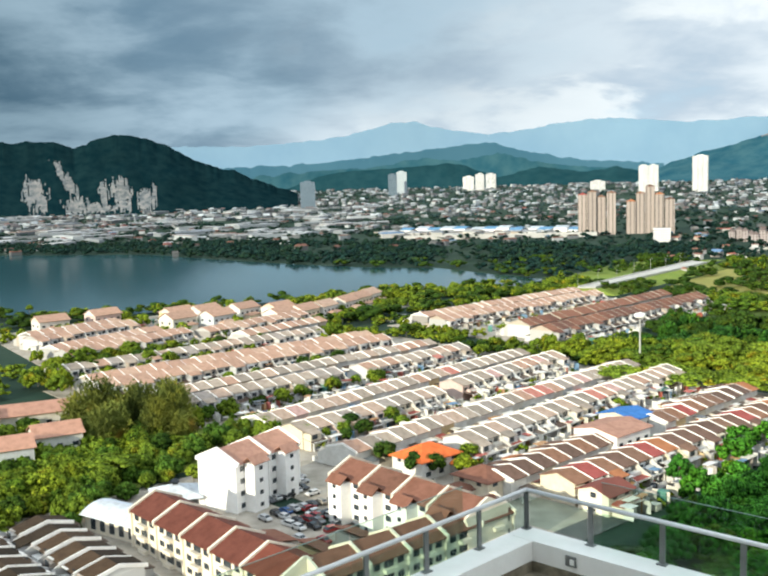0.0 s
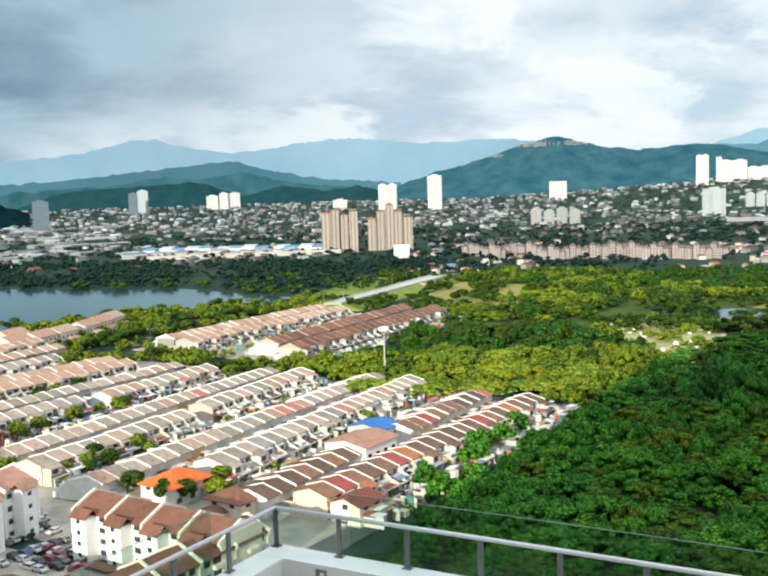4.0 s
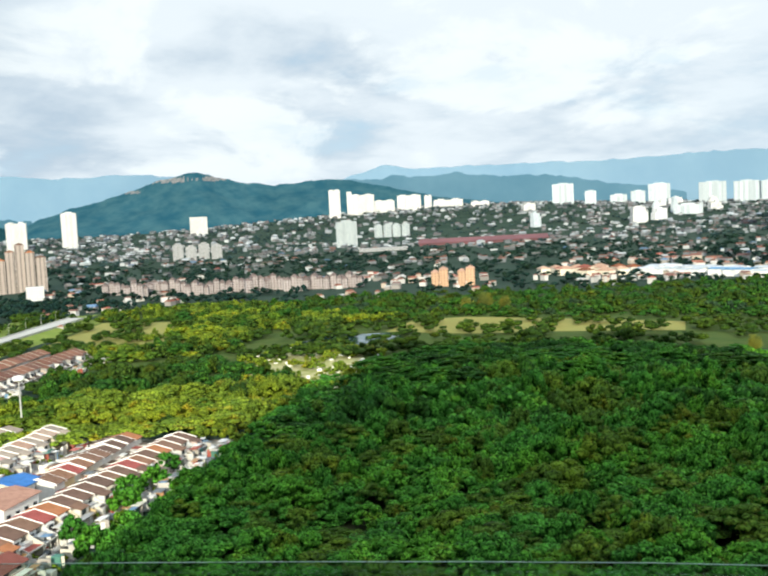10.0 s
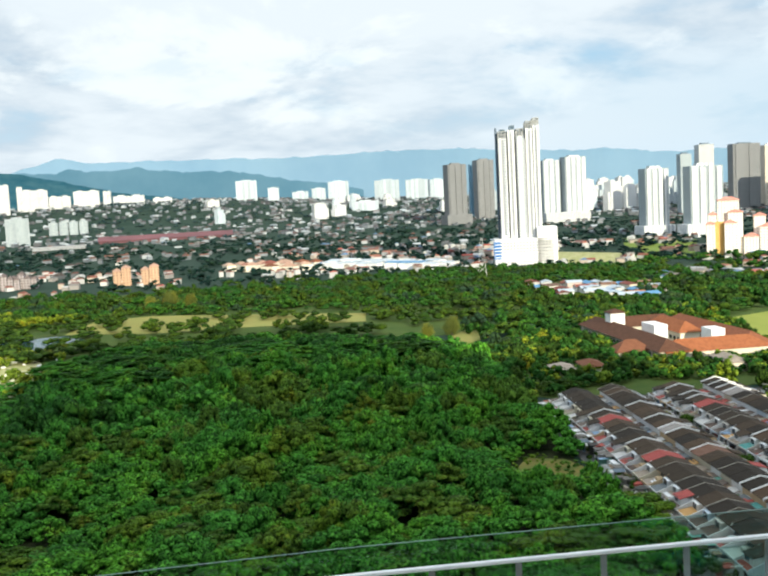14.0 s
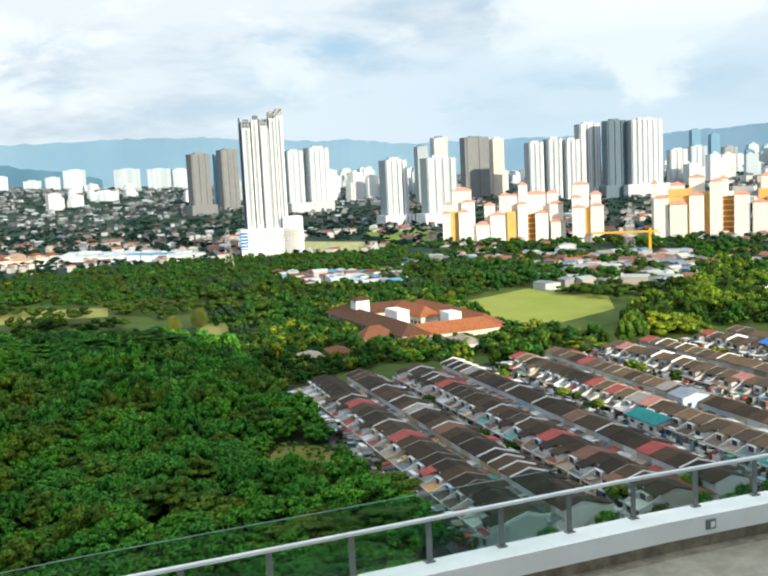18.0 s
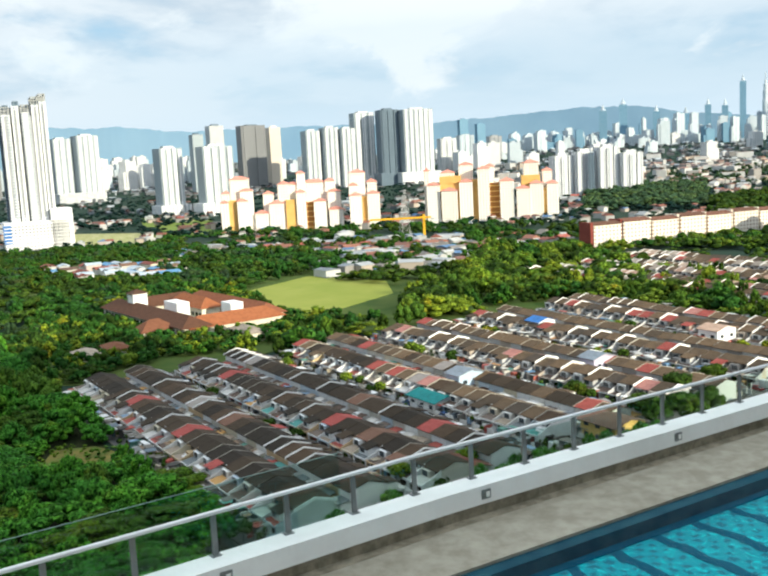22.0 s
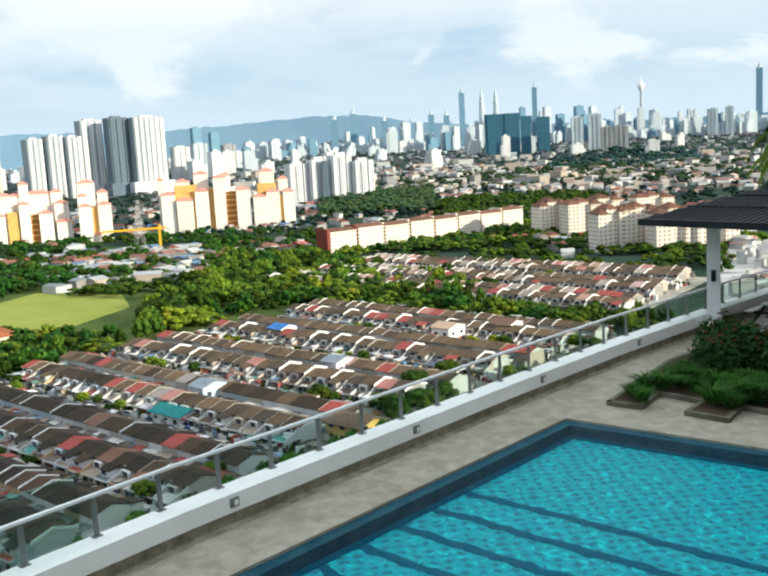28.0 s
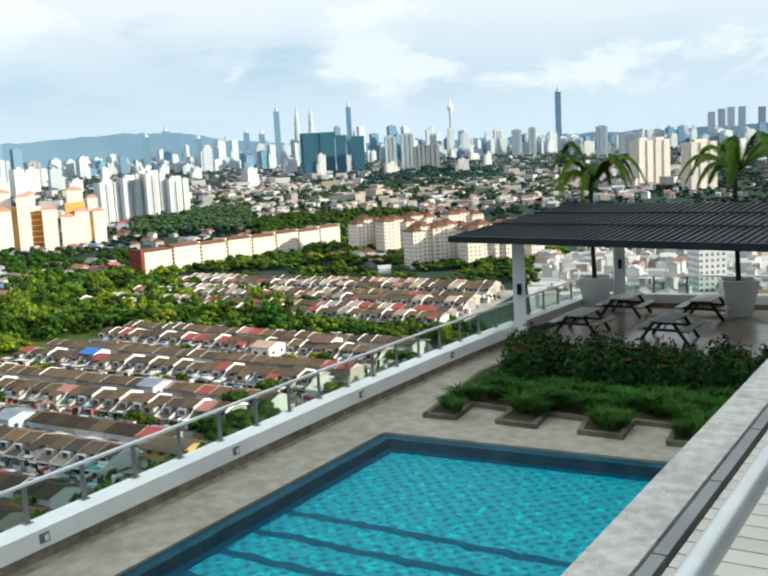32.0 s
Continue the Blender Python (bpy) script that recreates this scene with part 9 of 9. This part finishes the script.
def car_model():
    t = thing("car", "small parked passenger car with dark windows", "car", group="parked cars")
    prof = [(-2.05, 0.35), (2.0, 0.35), (2.1, 0.62), (2.0, 0.86), (1.2, 0.95), (0.55, 1.42), (-1.25, 1.44), (-1.95, 0.98), (-2.12, 0.8)]
    s = Shape()
    n = len(prof)
    s.add([(x, -0.82 + (0.14 if z > 1.2 else 0), z) for x, z in prof] + [(x, 0.82 - (0.14 if z > 1.2 else 0), z) for x, z in prof],
          [tuple(range(n)), tuple(range(n, 2 * n))[::-1]] + [(i, n + i, n + (i + 1) % n, (i + 1) % n) for i in range(n)])
    part("body", s, "car_paint", t)
    part("windscreen", Shape().slab((0.62, -0.66, 1.40), (1.18, -0.72, 0.99), (1.18, 0.72, 0.99), (0.62, 0.66, 1.40), 0.02), "dark_glass", t)
    part("rear_window", Shape().slab((-1.90, -0.70, 1.03), (-1.32, -0.64, 1.42), (-1.32, 0.64, 1.42), (-1.90, 0.70, 1.03), 0.02), "dark_glass", t)
    for sg in (-1, 1):
        part("side_window", Shape().box(-0.3, sg * 0.765, 1.0, 1.75, 0.04, 0.32), "dark_glass", t)
        for x in (-1.3, 1.28):
            part("wheel", Shape().tube((x, sg * 0.66, 0.31), (x, sg * 0.86, 0.31), 0.31, n=12), "tyre", t)
    return t


def far_car(label):
    t = thing("car", label, "car", group="parked cars", material="car_paint", shape=Shape().box(0, 0, 0.2, 4.1, 1.65, 0.66).slab((-1.5, -0.72, 1.42), (0.7, -0.72, 1.42), (0.7, 0.72, 1.42), (-1.5, 0.72, 1.42), 0.08))
    part("windows", Shape().add([(-2.0, -0.78, 0.86), (1.4, -0.78, 0.86), (1.4, 0.78, 0.86), (-2.0, 0.78, 0.86), (-1.5, -0.68, 1.35), (0.7, -0.68, 1.35), (0.7, 0.68, 1.35), (-1.5, 0.68, 1.35)],
                                [(0, 1, 5, 4), (1, 2, 6, 5), (2, 3, 7, 6), (3, 0, 4, 7)]), "dark_glass", t)
    return t


car, small = car_model(), far_car("small parked car with dark windows")
rc = random.Random(9)
SPOTS = [(*LEFT(u, v), a) for u, v, a in ((143, -203, 44), (140, -199, 44), (146, -196, 44), (126, -189, 134), (130, -187, 134), (138, -187, 44), (137, -184, 44), (139, -181, 44), (134, -178, 134),
         (131, -176, 134), (128, -178, 134), (124, -172, 134), (127, -167, 134), (123, -163, 134), (128, -158, 134), (125, -155, 134), (150, -206, 44), (152, -210, 44), (140, -176, 44))]
for u0, v0, n, du, dv, a in ((132, -199, 7, 2.5, -0.5, 134), (130, -190, 6, 2.6, 0.2, 134), (148, -189, 5, -1.2, 3.0, 44), (143, -178, 5, -2.5, 1.6, 44), (128, -182, 5, 2.6, 0.3, 134)):
    for k in range(n):
        SPOTS.append((*LEFT(u0 + du * k, v0 + dv * k), a + rc.uniform(-6, 6)))
for k in range(16):
    SPOTS.append((*LEFT(186 + 9 * k + rc.uniform(-2, 2), -129.5 if k % 3 else -135), 44 + rc.uniform(-4, 4)))
for k in range(16):
    SPOTS.append((*LEFT(190 + 9 * k + rc.uniform(-2, 2), -177 - 0.06 * 9 * k), 44 + rc.uniform(-4, 4)))
for k in range(26):
    SPOTS.append((*RIGHT(188 + 6.3 * k + rc.uniform(-1, 1), 78.5 if k % 4 else 81), (40.5 if k % 4 else 130) + rc.uniform(-4, 4)))
for v in (117, 159):
    for k in range(15):
        SPOTS.append((*RIGHT(186 + 11 * k + rc.uniform(-3, 3), v + rc.choice((-3.5, 3.5))), 40.5 + rc.uniform(-4, 4)))
for v in (205.5, 251.5, 297.5):
    for k in range(13):
        SPOTS.append((*RIGHT(190 + 12 * k + rc.uniform(-3, 3), v + rc.choice((-3, 3))), 40.5 + rc.uniform(-4, 4)))
for v, e in ((-226, -14), (-283, -7), (-337, -3)):
    for k in range(13):
        SPOTS.append((*LEFT(176 + 11.5 * k + rc.uniform(-3, 3), v + e * k / 12 + rc.choice((-3, 3))), 44 + rc.uniform(-4, 4)))
for k, (x, y, a) in enumerate(SPOTS):
    copy_thing(car if k < 36 else small, pose(x, y, 0.02, 0, 0, a + rc.choice((0, 180))))
drop_model(car)
drop_model(small)
# street beside the older estate
structure("street", Shape().prism([RIGHT(u, v) for u, v in ((176, 73.5), (176, 80), (348, 80), (348, 73.5))][::-1], 0.0, 0.02), "asphalt", "narrow grey asphalt street")
structure("street_left", Shape().prism([LEFT(u, v) for u, v in ((150, -134), (150, -126), (330, -126), (330, -134))][::-1], 0.0, 0.02), "asphalt", "narrow grey asphalt street")


# power pylons and highway lamps
def pylon(x, y, h, turn):
    t = thing("power_pylon", "grey steel lattice power pylon", "pylon", pose(x, y, 0, 0, 0, turn), group="power pylons")
    w0, w1 = h * 0.11, h * 0.022
    for a in (-1, 1):
        for b in (-1, 1):
            part("leg", Shape().tube((a * w0, b * w0, 0), (a * w1, b * w1, h), 0.22, 0.12, 4), "grey_wall", t)
    for k in range(7):
        z0, z1 = h * k / 7, h * (k + 1) / 7
        r0, r1 = w0 + (w1 - w0) * k / 7, w0 + (w1 - w0) * (k + 1) / 7
        lat = Shape()
        for a, b in ((-1, -1), (1, -1), (1, 1), (-1, 1)):
            c, d = -b, a
            lat.tube((a * r0, b * r0, z0), (c * r1, d * r1, z1), 0.1, n=3)
            lat.tube((a * r1, b * r1, z1), (c * r0, d * r0, z0), 0.1, n=3)
        part("lattice", lat, "grey_wall", t)
    for z, ln in ((0.66, 0.17), (0.80, 0.14), (0.93, 0.10)):
        part("cross_arm", Shape().tube((-h * ln, 0, h * z), (h * ln, 0, h * z), 0.25, n=4), "grey_wall", t)


for x, y, h in ((904, 115, 42), (796, 480, 40), (1041, 131, 42), (918, -401, 38), (737, -477, 42)):
    pylon(x, y, h, 30)
for k in range(8):
    q = k / 7
    for side in (0,):
        x, y = (111 + q * 138, 694 + q * 196) if side == 0 else (121 + q * 140, 686 + q * 192)
        t = thing("street_lamp", "tall slim grey highway lamp", "street lamp", pose(x, y, 5.0, 0, 0, 35 + 180 * side), group="highway lamps")
        part("pole", Shape().tube((0, 0, 0), (0, 0, 9.5), 0.11, 0.07, 6), "grey_wall", t)
        part("arm", Shape().tube((0, 0, 9.5), (1.4, 0, 9.8), 0.06, n=5), "grey_wall", t)
        part("lamp_head", Shape().box(1.6, 0, 9.72, 0.7, 0.25, 0.12), "white_paint", t)
part_rail = structure("highway_barrier", Shape().prism([(110.4, 690.2), (110.9, 689.8), (248.9, 891.6), (248.4, 892.0)], 5.0, 5.9).prism([(121.6, 684.4), (122.1, 684.0), (262.1, 877.9), (261.6, 878.3)], 5.0, 5.9), "highway", "pale concrete barriers of the highway")

# blue and white sheds beyond the lake
mat("shed_blue", (0.10, 0.24, 0.42), (0.16, 0.32, 0.50), 0.1, 0.6)
mat("shed_grey", (0.40, 0.46, 0.52), (0.50, 0.55, 0.60), 0.1, 0.6)
first, last = Vector((-39, 1651)), Vector((249, 1505))
way = (last - first)
head = math.degrees(math.atan2(way.y, way.x))
rs = random.Random(31)
for k in range(13):
    c = first + way * ((k + 0.5) / 13)
    c += Vector((-way.y, way.x)).normalized() * rs.uniform(6, 40)
    w, h = way.length / 15, rs.uniform(7, 10)
    t = thing("factory_shed", "pale factory shed with a " + ("blue", "grey")[k % 2] + " sheet roof", "shed", pose(c.x, c.y, rise(c.x, c.y), 0, 0, head))
    part("hall", Shape().box(0, 0, -1, w, 34, h + 1), "white_paint", t)
    part("roof", Shape().gable(-w / 2 - 0.6, w / 2 + 0.6, -17.6, 17.6, h, h + 3.4, 0.4), ("shed_blue", "shed_grey")[k % 2], t)
c = (first + last) / 2 - Vector((-way.y, way.x)).normalized() * 26
structure("boundary_wall", Shape().box(c.x, c.y, rise(c.x, c.y) - 1, way.length * 1.15, 0.6, 4.5, head), "cream_paint", "long pale boundary wall before the sheds")

# market shops and red-roofed houses before the tall white tower
def low_house(name, label, x, y, turn, w, d, h, pitch, wall, roof, hip):
    """A low house far off: walls under a hipped or gabled roof."""
    t = thing(name, label, "house", pose(x, y, rise(x, y), 0, 0, turn))
    part("body", Shape().box(0, 0, -1, w, d, h + 1), wall, t)
    q = Shape()
    part("roof", q.hip(-w / 2 - 0.8, w / 2 + 0.8, -d / 2 - 0.8, d / 2 + 0.8, h, pitch) if hip else q.gable(-w / 2 - 0.6, w / 2 + 0.6, -d / 2 - 0.6, d / 2 + 0.6, h, h + pitch, 0.3), roof, t)


for k in range(20):
    q, row = (k % 10 + rs.uniform(0.2, 0.7)) / 10, k // 10
    x, y = 915 - 17 * q + 34 * row, 800 - 205 * q
    tone = rs.choice(("shed_blue", "shed_grey", "shed_grey", "roof_white"))
    low_house("market_shop", "low white market shop with a " + ("blue" if tone == "shed_blue" else "pale") + " sheet roof", x, y, 90 + rs.uniform(-6, 6), rs.uniform(16, 21), rs.uniform(14, 22), rs.uniform(5, 8), 1.6, "white_paint", tone, False)
for k, (x, y) in enumerate(scatter(SHOPS, 17, rs)[:34]):
    tone = ("shed_blue", "shed_grey", "shed_grey", "roof_maroon", "roof_brown")[k % 5]
    low_house("workshop", "low workshop with a " + ("blue", "grey", "grey", "dark red", "brown")[k % 5] + " sheet roof", x, y, rs.choice((40, 130)) + rs.uniform(-8, 8), rs.uniform(10, 18), rs.uniform(8, 12), rs.uniform(3.5, 5.5), 1.5, "house_wall", tone, False)
for k in range(15):
    q, row = (k % 5 + rs.uniform(0.1, 0.9)) / 5, k // 5
    tone = rs.choice(("roof_terracotta", "roof_maroon", "roof_school"))
    low_house("red_roofed_house", "cream house with a " + ("dark red" if tone == "roof_maroon" else "orange tiled") + " hipped roof", 862 + 28 * row - 5 * q, 915 - 130 * q, rs.uniform(60, 120), rs.uniform(13, 20), rs.uniform(11, 14), rs.uniform(5.5, 8), 3.4, "cream_paint", tone, True)
